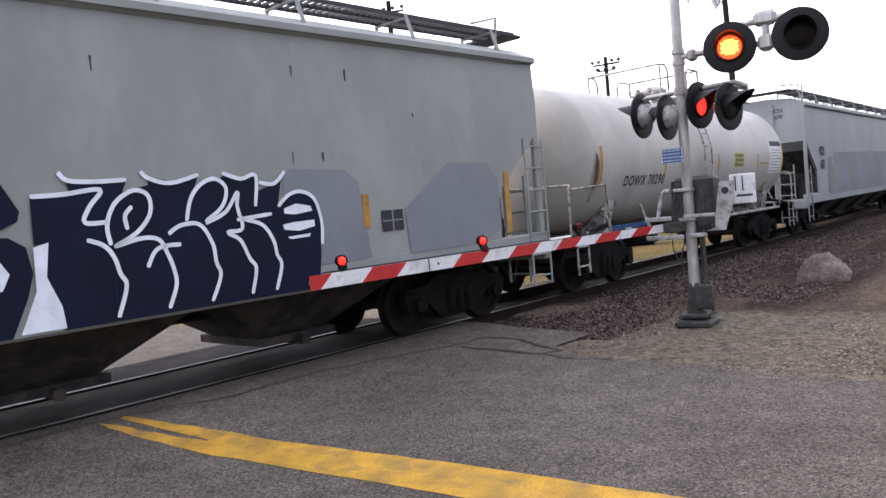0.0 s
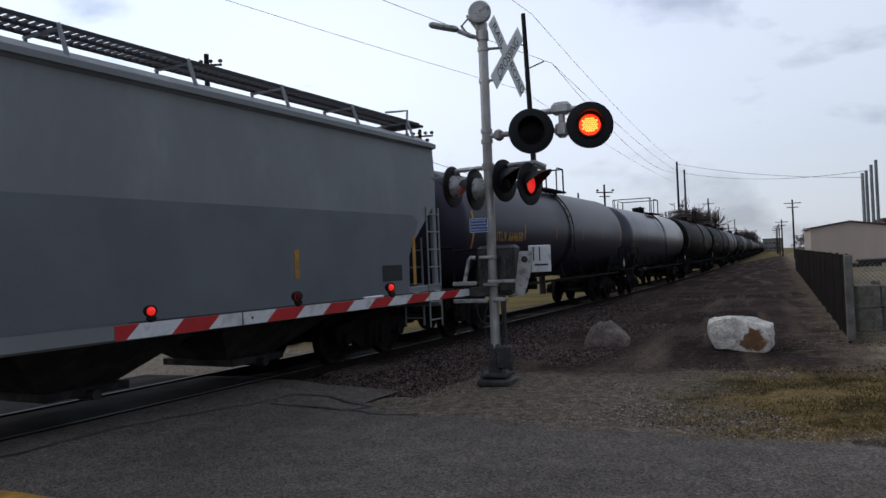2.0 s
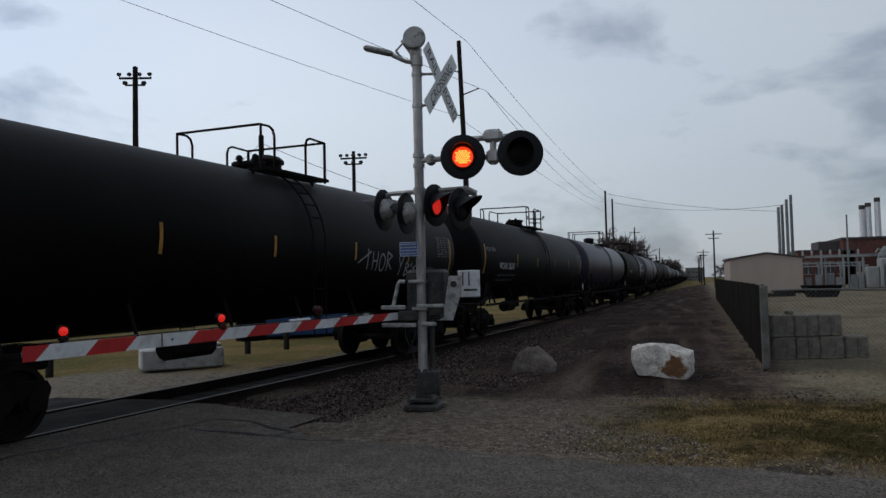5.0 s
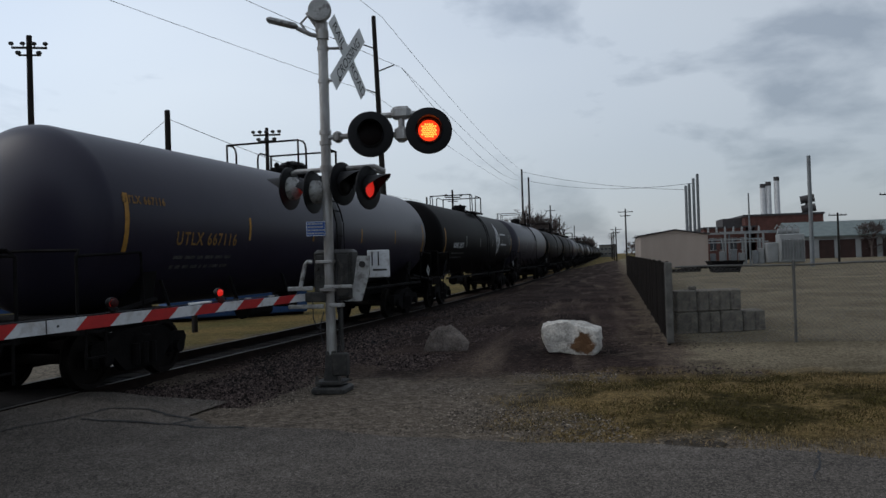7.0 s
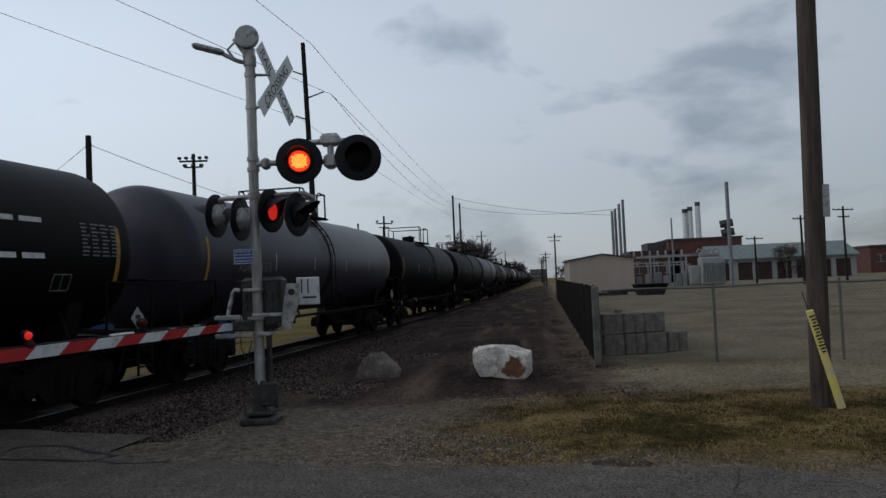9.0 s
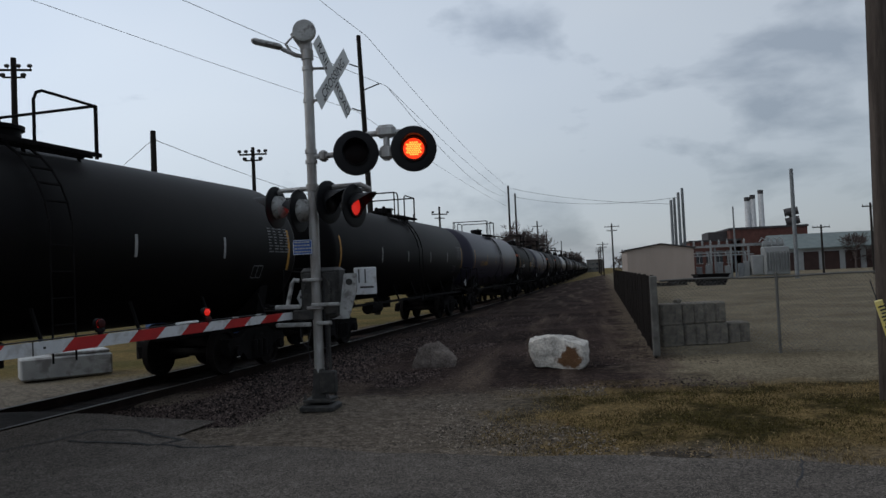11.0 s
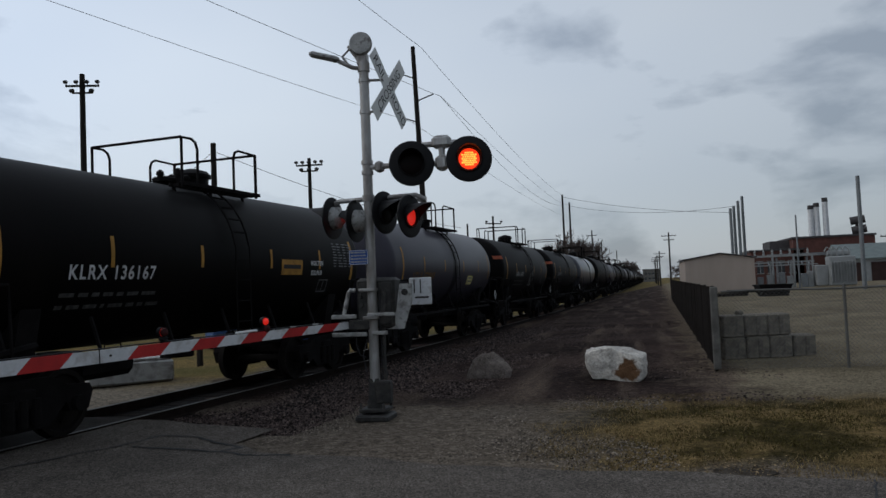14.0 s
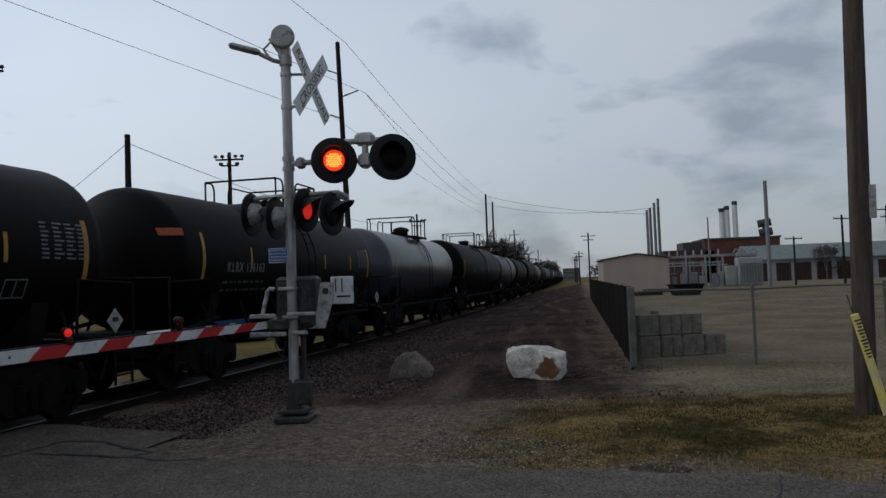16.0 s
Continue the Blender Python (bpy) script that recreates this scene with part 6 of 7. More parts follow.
    part("conduit", Shape().pipe([(0.17, 0.02, 0.58), (0.16, 0.02, 0.9), (0.16, 0.04, 1.36)], 0.03, 8), "dark_metal", g, "dark conduit beside the mast")
    # arm: boards of alternating sheeting with slanted ends
    a, b = ROOT - Vector((MX, MY, 0)), TIP - Vector((MX, MY, 0))
    d = (b - a)
    n = 23
    total = d.length
    ux = d.normalized()
    yaw = math.degrees(math.atan2(ux.y, ux.x))
    pitch = -math.degrees(math.asin(ux.z))
    arm = part("arm", Shape().bevel_box((total / 2, 0.02, 0.0), (total, 0.03, 0.07), 0.008), "alu", g, "long thin gate arm", Matrix.Translation(a) @ pose(0, 0, 0, 0, pitch, yaw))
    edges = [e * total for e in (0.008, 0.058, 0.118, 0.174, 0.243, 0.308, 0.371, 0.439, 0.510, 0.585, 0.661, 0.799, 0.878, 0.967, 1.0)]
    for i in range(len(edges) - 1):
        x0, x1 = edges[i], edges[i + 1]
        hh = 0.055 + 0.022 * min(1, (x0 / total) * 1.2)
        sl = 0.075
        s0 = 0 if i == 0 else sl
        s1 = 0 if i == len(edges) - 2 else sl
        sh = Shape().extrude([(x0 + s0, -hh), (x1 + s1, -hh), (x1 - s1, hh), (x0 - s0, hh)], 0.022, Matrix.Translation((0, 0.044, 0)))
        part("stripe", sh, "red_sheet" if i % 2 else "white_sheet", arm)
    part("joint", Shape().box((total * 0.733, 0.058, 0), (0.012, 0.006, 0.15)), "dark_metal", arm)
    part("joint_bolt", Shape().tube((total * 0.71, 0.05, 0), (total * 0.71, 0.064, 0), 0.014, n=8), "dark_metal", arm)
    for k, f in enumerate((0.927, 0.585, 0.30)):
        L = part("arm_lamp", Shape().bevel_box((0, 0, 0.02), (0.10, 0.07, 0.05), 0.012).tube((0, 0, -0.03), (0, 0, 0.0), 0.03, n=10), "black", arm, "small red gate lamp", Matrix.Translation((f * total, 0.02, 0.10)))
        r90 = Matrix.Rotation(radians(-90), 4, "X")
        part("lamp_lens", Shape().turn([(0.05, -0.03), (0.046, 0.012), (0.034, 0.030), (0.018, 0.040), (0.004, 0.043)], 18, Matrix.Translation((0, 0, 0.095)) @ r90), "lamp_red", L, "glowing red lens")
        part("lamp_hood", Shape().turn([(0.03, -0.06), (0.062, -0.05), (0.066, 0.0), (0.066, 0.022), (0.056, 0.022), (0.052, 0.0)], 18, Matrix.Translation((0, -0.01, 0.095)) @ r90), "black", L)
        if k:
            # Added cover that makes this glowing lens look switched off.
            s = part("shutter", Shape().turn([(0.05, -0.04), (0.051, -0.02), (0.046, -0.004), (0.01, 0.004)], 18, Matrix.Translation((0, 0, 0.095)) @ r90), "lamp_off", L, "added dark disc standing for the unlit gate lamp")
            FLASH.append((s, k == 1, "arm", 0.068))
    part("wiring", Shape().pipe([(total * 0.97, 0.0, 0.09), (total * 0.8, 0.0, 0.085), (total * 0.5, 0, 0.08), (total * 0.1, 0, 0.075)], 0.008), "cable", arm)
    part("arm_clip", Shape().bevel_box((total * 0.36, 0.02, 0.085), (0.36, 0.05, 0.03), 0.008), "sign_white", arm, "pale clip on the arm")
    for f in (0.13, 0.21):
        part("arm_clip", Shape().bevel_box((total * f, 0.02, 0.075), (0.10, 0.04, 0.02), 0.005), "alu", arm)
    return g


crossing_gate()


# ---------------------------------------------------------------- boulders
def boulder(name, at, corners, material, seed, label, turn=0):
    """A broken stone: the hull of a few corners, its edges worn and its faces rough."""
    bm = bmesh.new()
    for c in corners:
        bm.verts.new(c)
    res = bmesh.ops.convex_hull(bm, input=list(bm.verts))
    bmesh.ops.delete(bm, geom=[e for e in res["geom_interior"] if isinstance(e, bmesh.types.BMVert)], context="VERTS")
    bmesh.ops.triangulate(bm, faces=list(bm.faces))
    for _ in range(4):
        bmesh.ops.subdivide_edges(bm, edges=list(bm.edges), cuts=1, use_grid_fill=True)
        if _ < 3:
            bmesh.ops.smooth_vert(bm, verts=list(bm.verts), factor=0.10, use_axis_x=True, use_axis_y=True, use_axis_z=True)
    bm.normal_update()
    for v in bm.verts:
        q = v.co + Vector((seed, seed * 1.7, 0))
        v.co += v.normal * (0.035 * noise.noise(q * 2.3) + 0.026 * noise.noise(q * 6.5) + 0.012 * noise.noise(q * 19))
    me = bpy.data.meshes.new(name)
    bm.to_mesh(me)
    bm.free()
    me.materials.append(M[material])
    me.shade_smooth()
    me.set_sharp_from_angle(angle=radians(32))
    ob = new(name, me)
    ob.matrix_basis = pose(*at, 0, 0, turn)
    return tagged(ob, label, "boulder", "boulders beside the track")


boulder("boulder", (-2.93, 16.4, 0.14), [(0.86 * x, 0.9 * y, 0.95 * z) for x, y, z in ((-0.58, -0.3, -0.26), (0.55, -0.3, -0.26), (0.5, 0.4, -0.26), (-0.5, 0.4, -0.26), (-0.5, -0.25, -0.06), (0.62, -0.12, -0.02), (0.40, 0.05, 0.24), (-0.16, -0.1, 0.36), (0.12, -0.02, 0.40), (-0.40, 0.05, 0.20), (0.1, 0.35, 0.34), (0.30, -0.22, 0.20), (-0.24, -0.26, 0.20))], "rock_grey", 3.1, "angular grey boulder on the cinder ground", 6)
boulder("boulder", (-0.2, 15.7, 0.23), [(0.86 * x, 0.86 * y, 0.86 * z) for x, y, z in ((-0.55, -0.42, -0.26), (0.5, -0.45, -0.34), (0.6, 0.4, -0.34), (-0.6, 0.4, -0.34), (-0.68, -0.35, 0.34), (-0.62, 0.3, 0.44), (-0.1, -0.38, 0.48), (0.15, 0.35, 0.46), (0.62, -0.4, 0.22), (0.68, 0.3, 0.28), (0.7, -0.3, -0.15), (-0.7, 0.0, 0.05))], "rock_white", 7.7, "white boulder with a rust-brown stain", -4)
boulder("boulder", (-12.6, 11.0, 0.3), [(-0.5, -0.4, -0.34), (0.5, -0.45, -0.34), (0.5, 0.5, -0.34), (-0.5, 0.5, -0.34), (-0.3, -0.3, 0.5), (0.1, 0.2, 0.62), (0.4, -0.2, 0.2), (-0.4, 0.3, 0.3)], "concrete", 12.4, "pale grey boulder beyond the track", 30)


# ---------------------------------------------------------------- slatted fence along the service road
def slat_panel(length):
    p = thing("fence_panel", pose(0, 0, 0), "dark weathered slatted fence panel", "fence", "slatted fence panels")
    post = Shape().tube((0, 0, -0.05), (0, 0, 1.74), 0.035, n=8)
    part("post", post, "dark_pole", p)
    rl = Shape()
    for z in (0.15, 0.9, 1.62):
        rl.box((0.035, length / 2, z), (0.03, length, 0.05))
    part("rail_bar", rl, "dark_pole", p)
    rnd = random.Random(4)
    sl = []
    for k in range(3):
        sh = Shape()
        h = 1.66 + k * 0.02
        sh.bevel_box((0, 0, h / 2 + 0.02), (0.014, 0.098, h), 0.004)
        sl.append(sh.mesh("slat", M["slat"], 0))
    y = 0.06
    while y < length:
        part("slat", sl[rnd.randrange(3)], "slat", p, m=pose(-0.004, y, 0, rnd.uniform(-0.25, 0.25), 0, rnd.uniform(-2, 2)))
        y += 0.113
    return p


first = slat_panel(2.6)
wall_dir = math.atan2(3.35 - 1.80, 73.0 - 17.0)
for k in range(21):
    m = pose(1.80 + math.sin(wall_dir) * 2.62 * k, 17.0 + math.cos(wall_dir) * 2.62 * k, 0, 0, 0, -math.degrees(wall_dir) + random.uniform(-0.5, 0.5))
    if k == 0:
        first.matrix_basis = m
    else:
        copy_thing(first, m)
tagged(part("end_post", Shape().bevel_box((1.82, 16.93, 0.86), (0.15, 0.13, 1.72), 0.02), "concrete"), "grey square fence end post", "post")


# chain-link fence
def chain_fence(x0, x1, y, h):
    f = thing("chain_link_fence", pose(x0, y, 0), "galvanised chain-link fence with a bent top rail", "fence")
    length = x1 - x0
    for x in np.arange(2.42, length + 0.1, 2.6):
        part("post", Shape().tube((x, 0, -0.1), (x, 0, h + 0.04), 0.03, n=8).turn([(0.035, h + 0.02), (0.035, h + 0.05), (0.01, h + 0.08)], 8, Matrix.Translation((x, 0, 0))), "wire", f)
    part("top_rail", Shape().pipe([(x, 0, h - 0.02 + 0.015 * math.sin(x * 2)) for x in np.arange(0.05, length, 0.6)], 0.022), "wire", f)
    w = Shape()
    step = 0.085
    k = -h
    while k < length:
        for s in (1, -1):
            a, b = max(0.0, k), min(length, k + h)
            z0, z1 = a - k, b - k
            if b - a > 0.02:
                if s < 0:
                    z0, z1 = h - z0, h - z1
                w.tube((a, 0.004 * s, z0), (b, 0.004 * s, z1), 0.0040, n=3, caps=False)
        k += step
    part("wire_mesh", w, "wire", f, "diamond wire mesh")
    return f


chain_fence(1.92, 17.0, 17.05, 1.62)

# concrete blocks behind the fence
def block_shape(lobed):
    """A cast block, plain or with a groove down the middle of its faces."""
    sh = Shape()
    if lobed:
        for x in (-0.135, 0.135):
            sh.bevel_box((x, 0, 0.26), (0.268, 0.56, 0.52), 0.035)
    else:
        sh.bevel_box((0, 0, 0.26), (0.53, 0.56, 0.52), 0.025)
    return sh.mesh("block", M["block"])


BLOCKS = (block_shape(False), block_shape(True))


def concrete_block(x, y, z, turn, lobed):
    ob = new("concrete_block", BLOCKS[lobed])
    ob.matrix_basis = pose(x, y, z, 0, 0, turn)
    return tagged(ob, ("plain" if not lobed else "grooved") + " weathered grey concrete block in a stack", "concrete block", "stacked concrete blocks")


for k, (lo, hi) in enumerate(((0, 0), (1, 1), (0, 1), (1, None))):
    turn = 17 + random.uniform(-4, 4)
    concrete_block(2.36 + k * 0.545, 19.5 + 0.17 * k, -0.05, turn, lo)
    if hi is not None:
        concrete_block(2.34 + k * 0.545, 19.5 + 0.17 * k, 0.475, turn + random.uniform(-3, 3), hi)
tagged(part("rubble_piece", Shape().bevel_box((0, 0, 0.05), (0.16, 0.14, 0.10), 0.02), "block", m=pose(2.62, 19.6, 0.99, 0, 0, 30)), "small broken lump of concrete on a block", "rubble")

# ---------------------------------------------------------------- poles and wires


def insulator_arm(p, z, w, turn=0, mat_="dark_pole"):
    arm = part("crossarm", Shape().bevel_box((0, 0, z), (w, 0.1, 0.12), 0.01, Matrix.Identity(3)), mat_, p, m=pose(0, 0, 0, 0, 0, turn))
    for k in (-0.46, -0.2, 0.2, 0.46):
        part("insulator", Shape().turn([(0.03, z + 0.06), (0.05, z + 0.12), (0.03, z + 0.16), (0.045, z + 0.2), (0.01, z + 0.24)], 8, Matrix.Translation((k * w, 0, 0))), "alu", arm)


def pole(at, h, r=0.14, lean=(0, 0), material="dark_pole", label="dark wooden utility pole", arms=(), top=0.75, name="utility_pole", n=12):
    p = thing(name, pose(at[0], at[1], 0, lean[1], lean[0], 0), label, "pole")
    part("shaft", Shape().turn([(r, -0.3), (r * 0.93, h * 0.4), (r * top, h - 0.02), (r * top * 0.8, h)], n), material, p)
    for z, w, turn in arms:
        insulator_arm(p, z, w, turn)
    return p


def floodlights(p, z, count, turn):
    bar = part("light_bar", Shape().bevel_box((0, 0, z), (1.9, 0.12, 0.12), 0.02), "dark_metal", p, m=pose(0, 0, 0, 0, 0, turn))
    for k in range(count):
        x = -0.9 + 1.8 * k / (count - 1)
        lamp = Shape().bevel_box((x, -0.16, z + 0.20), (0.25, 0.2, 0.20), 0.05, None).tube((x, 0, z + 0.05), (x, -0.1, z + 0.15), 0.03, n=6)
        part("floodlight", lamp, "dark_metal", bar)
    for k in range(count - 2):
        x = -0.55 + 1.1 * k / max(1, count - 3)
        part("floodlight", Shape().bevel_box((x, -0.14, z - 0.32), (0.28, 0.2, 0.22), 0.05), "dark_metal", bar)
    part("light_bar", Shape().bevel_box((0, 0, z - 0.42), (1.2, 0.1, 0.1), 0.02), "dark_metal", p, m=pose(0, 0, 0, 0, 0, turn))


# big weathered pole with a yellow guy guard
near_pole = pole((4.36, 11.30), 12.0, 0.142, (1.3, 0), "wood_pole", "weathered grey-brown wooden pole beside a yellow guy guard", top=0.8, n=24)
part("marker_plate", Shape().bevel_box((0.13, -0.10, 2.86), (0.10, 0.012, 0.46), 0.004), "alu", near_pole, "pale metal marker plate")
guy = thing("guy_guard", pose(4.16, 10.98, 0), "yellow plastic guy-wire guard leaning on a pole", "guy guard")
part("guard", Shape().tube((0.36, 0.05, 0.0), (0.0, 0.0, 1.34), 0.055, 0.05, 12), "yellow_guard", guy)
sc = Shape()
for k in range(12):
    f = 0.58 + 0.033 * k
    sc.box((0.36 * (1 - f) - 0.002 * (k % 2), 0.05 * (1 - f) - 0.052, 1.34 * f), (0.05 + 0.02 * (k % 3), 0.004, 0.022), Matrix.Rotation(radians(-15), 3, "Y"))
part("print_row", sc, "letter_black", guy, "worn rows of black print")
part("guy_wire", Shape().tube((0.36, 0.05, 0.0), (-0.05, 0.1, 1.6), 0.008), "cable", guy)

lean_pole = pole((-10.35, 39.5), 15.0, 0.17, (-1.6, 0), "dark_pole", "dark leaning wooden pole with side brackets", top=0.7)
for z, w in ((12.25, 1.0), (13.5, -0.6), (11.1, -0.6)):
    part("bracket", Shape().tube((0, 0, z - 0.25), (w, -0.1, z), 0.035, n=6), "dark_pole", lean_pole)

fl1 = pole((-21.6, 50.0), 11.4, 0.16, label="dark wooden floodlight pole", name="floodlight_pole")
floodlights(fl1, 10.9, 5, 10)
fl2 = pole((-30.6, 38.2), 15.3, 0.20, label="dark wooden floodlight pole", name="floodlight_pole")
floodlights(fl2, 14.6, 4, 20)
pole((-19.3, 33.3), 9.4, 0.17, label="plain dark wooden pole")
pole((-13.6, 65.0), 7.3, 0.10, label="plain dark wooden pole")
fl3 = pole((-14.0, 80.0), 9.2, 0.13, label="dark wooden floodlight pole", name="floodlight_pole")
floodlights(fl3, 8.4, 2, 40)
pole((-10.9, 130.0), 16.6, 0.2, label="tall wooden line pole")
pole((-9.8, 130.0), 15.2, 0.18, label="tall wooden line pole")
pole((-8.6, 175.0), 13.2, 0.18, label="distant wooden line pole", arms=((12.0, 2.2, 0),))
pole((-8.0, 210.0), 12.2, 0.18, label="distant wooden line pole")
pole((-6.0, 300.0), 13.0, 0.2, label="distant wooden line pole")
for k, (x, y, h) in enumerate(((6.35, 140, 9.8), (6.0, 185, 8.1), (6.3, 215, 8.0), (6.8, 250, 8.4), (7.5, 290, 8.6))):
    pole((x, y), h, 0.16, label="wooden line pole with crossarms", arms=((h - 0.6, 2.6, 0), (h - 1.3, 1.8, 0)))
for x, y, h in ((12.05, 100.0, 10.1), (12.5, 100.4, 10.4), (13.0, 100.2, 11.0), (13.6, 101.0, 11.6)):
    pole((x, y), h, 0.20, material="steel_pole", label="tall grey steel substation pole", name="steel_pole", top=0.85)
pole((21.85, 82.4), 11.1, 0.22, material="steel_pole", label="tall grey steel pole", name="steel_pole", top=0.85)
pole((19.6, 101.0), 8.9, 0.12, material="steel_pole", label="thin grey steel pole", name="steel_pole")
pole((29.5, 100.0), 6.0, 0.14, label="wooden pole with a crossarm", arms=((5.7, 2.4, 20),))
pole((36.3, 90.0), 8.5, 0.14, label="wooden pole with two crossarms", arms=((8.1, 3.0, 25), (7.3, 1.6, 25)))
pole((31.0, 88.0), 7.6, 0.14, label="wooden pole with a crossarm", arms=((7.2, 2.2, 25),))


def wire(pts, sag, r=0.02):
    """One wire from pole to pole, with its sag."""
    sh = Shape()
    for a, b in zip(pts, pts[1:]):
        a, b = Vector(a), Vector(b)
        q = [a.lerp(b, i / 14) - Vector((0, 0, sag * 4 * (i / 14) * (1 - i / 14))) for i in range(15)]
        sh.pipe(q, r, 4)
    return tagged(part("overhead_wire", sh, "cable"), "thin dark overhead wire", "wire", "overhead wires")


wire([(-17.8, -5.0, 19.9), (-10.3, 39.5, 14.9), (-10.9, 130, 16.4)], 0.7, 0.012)
wire([(-28.5, -6.2, 17.3), (-9.3, 39.4, 12.1), (-10.9, 130, 15.0)], 0.5, 0.012)
wire([(-27.8, -6.2, 14.1), (-11.0, 39.4, 10.9), (-10.6, 130, 12.8)], 0.4, 0.010)
wire([(-9.3, 39.4, 12.1), (-9.8, 130, 15.0)], 2.2, 0.012)
wire([(-10.9, 130, 16.2), (12.0, 100.0, 9.6)], 0.6, 0.03)
wire([(-9.8, 130, 14.6), (13.0, 100.2, 10.4)], 1.0, 0.03)
wire([(-19.3, 33.3, 9.0), (-14.2, 65, 7.0)], 0.5, 0.015)
wire([(-19.3, 33.3, 9.0), (-33, 34, 0.3)], 0.2, 0.012)


# ---------------------------------------------------------------- far buildings
def shed():
    s = thing("shed", pose(10.0, 96.0, 0), "beige metal shed with a low gable roof", "shed")
    part("wall", Shape().extrude([(-3.9, -0.2), (3.9, -0.2), (3.9, 3.85), (0.1, 4.45), (-3.9, 3.85)], 12, Matrix.Translation((0, 6, 0))), "shed", s)
    rf = Shape()
    for sgn in (-1, 1):
        rf.add([(0.1, -0.25, 4.62), (0.1, 12.3, 4.62), (sgn * 4.15, 12.3, 3.98), (sgn * 4.15, -0.25, 3.98), (0.1, -0.25, 4.5), (0.1, 12.3, 4.5), (sgn * 4.15, 12.3, 3.86), (sgn * 4.15, -0.25, 3.86)],
               [(0, 1, 2, 3), (7, 6, 5, 4), (3, 2, 6, 7), (0, 3, 7, 4), (1, 5, 6, 2)])
    part("roof", rf, "roof_dark", s)


shed()


def windows(b, rows, mw, mh, y, depth=0.08):
    for x, z in rows:
        w = part("window", Shape().bevel_box((x, y - 0.03, z), (mw, 0.08, mh), 0.01), "glass_dark", b, "dark window")
        part("frame", Shape().box((x, y - 0.08, z), (0.08, 0.04, mh)).box((x, y - 0.06, z + mh / 2), (mw + 0.2, 0.06, 0.1)).box((x, y - 0.06, z - mh / 2), (mw + 0.2, 0.08, 0.1)), "pale_wall", w)


def brick_plant():
    b = thing("brick_plant", pose(30.0, 150.0, 0), "long red-brown brick plant with silver stacks", "building")
    part("wall", Shape().bevel_box((-4.5, 6, 2.9), (9, 12, 6.2), 0.05).bevel_box((5.0, 8, 3.9), (13.5, 16, 8.2), 0.05), "brick", b)
    part("roof", Shape().box((-4.5, 6, 6.1), (9.4, 12.4, 0.3)).box((5.0, 8, 8.1), (13.9, 16.4, 0.35)).box((-2.2, 7, 7.0), (6.0, 8, 1.6)), "roof_dark", b)
    windows(b, [(-7.5 + 1.8 * k, 3.0) for k in range(4)], 1.1, 2.2, 0)
    part("conveyor", Shape().box((2.0, -2.0, 5.0), (17, 1.2, 0.5)).box((-5, -2, 2.4), (0.3, 0.3, 5)).box((0, -2, 2.4), (0.3, 0.3, 5)).box((6, -2, 2.4), (0.3, 0.3, 5)), "steel_pole", b)
    for x, z in ((3.6, 14.6), (4.65, 15.0), (6.2, 15.9)):
        st = part("stack", Shape().turn([(0.55, 7.5), (0.5, z - 0.9), (0.5, z - 0.8)], 16, Matrix.Translation((x, 10, 0))), "stack", b, "silver exhaust stack")
        part("stack_cap", Shape().turn([(0.53, z - 0.8), (0.53, z), (0.3, z)], 16, Matrix.Translation((x, 10, 0))), "roof_dark", st)
    for z, dx in ((9.2, 0.2), (11.0, 0.0)):
        part("roof_vent", Shape().tube((9.9 + dx, 8, z), (12.3 + dx, 7.4, z + 0.35), 0.75, n=14).tube((11.0, 8, z - 1.2), (11.0, 8, z), 0.25, n=8), "roof_dark", b, "black roof ventilator drum")


brick_plant()


def substation():
    s = thing("substation", pose(24.0, 105.0, 0), "pale grey transformer yard with steel frames", "substation")
    part("transformer", Shape().bevel_box((1.2, 0, 1.9), (3.0, 2.2, 3.6), 0.1).bevel_box((-1.0, 0.5, 1.4), (1.4, 1.8, 2.6), 0.1), "pale_wall", s)
    for k in range(4):
        part("bushing", Shape().pipe([(0.2 + k * 0.7, 0, 3.7), (0.1 + k * 0.7, 0, 4.6), (-0.3 + k * 0.7, 0, 4.9), (-0.6 + k * 0.7, 0, 4.4)], 0.09, 8), "pale_wall", s)
    fr = Shape()
    for x in (-9, -6.5, -4, -1.8):
        fr.box((x, 1, 2.0), (0.22, 0.22, 4.2)).box((x, 3, 1.6), (0.2, 0.2, 3.4))
    fr.box((-5.2, 1, 4.1), (8, 0.25, 0.25)).box((-5.2, 1, 2.9), (8, 0.15, 0.15)).box((-5.2, 3, 3.3), (8, 0.2, 0.2))
    part("steel_frame", fr, "pale_wall", s)
    for k in range(9):
        part("radiator_fin", Shape().bevel_box((-0.15 + k * 0.34, -1.28, 1.8), (0.07, 0.34, 2.5), 0.02), "pale_wall", s)
    part("conservator", Shape().tube((-0.2, 0.3, 4.1), (2.4, 0.3, 4.1), 0.34, n=14), "pale_wall", s, "pale round oil tank")
    for k, x in enumerate((-8.2, -7.0, -5.6, -4.6, -3.0, -2.2)):
        part("switch_box", Shape().bevel_box((x, 0.3 + 0.4 * (k % 2), 0.75), (0.7, 0.5, 1.5 + 0.5 * (k % 3)), 0.04), "pale_wall" if k % 2 else "steel_pole", s)
        part("bus_bar", Shape().tube((x, 1, 2.9), (x + 0.3, 3, 3.3), 0.05, n=6), "steel_pole", s)
    for k in range(7):
        part("insulator", Shape().turn([(0.1, 0), (0.16, 0.15), (0.1, 0.3), (0.16, 0.45), (0.1, 0.6), (0.03, 0.8)], 8, Matrix.Translation((-8.6 + k * 1.05, 1, 4.2))), "pale_wall", s)


substation()


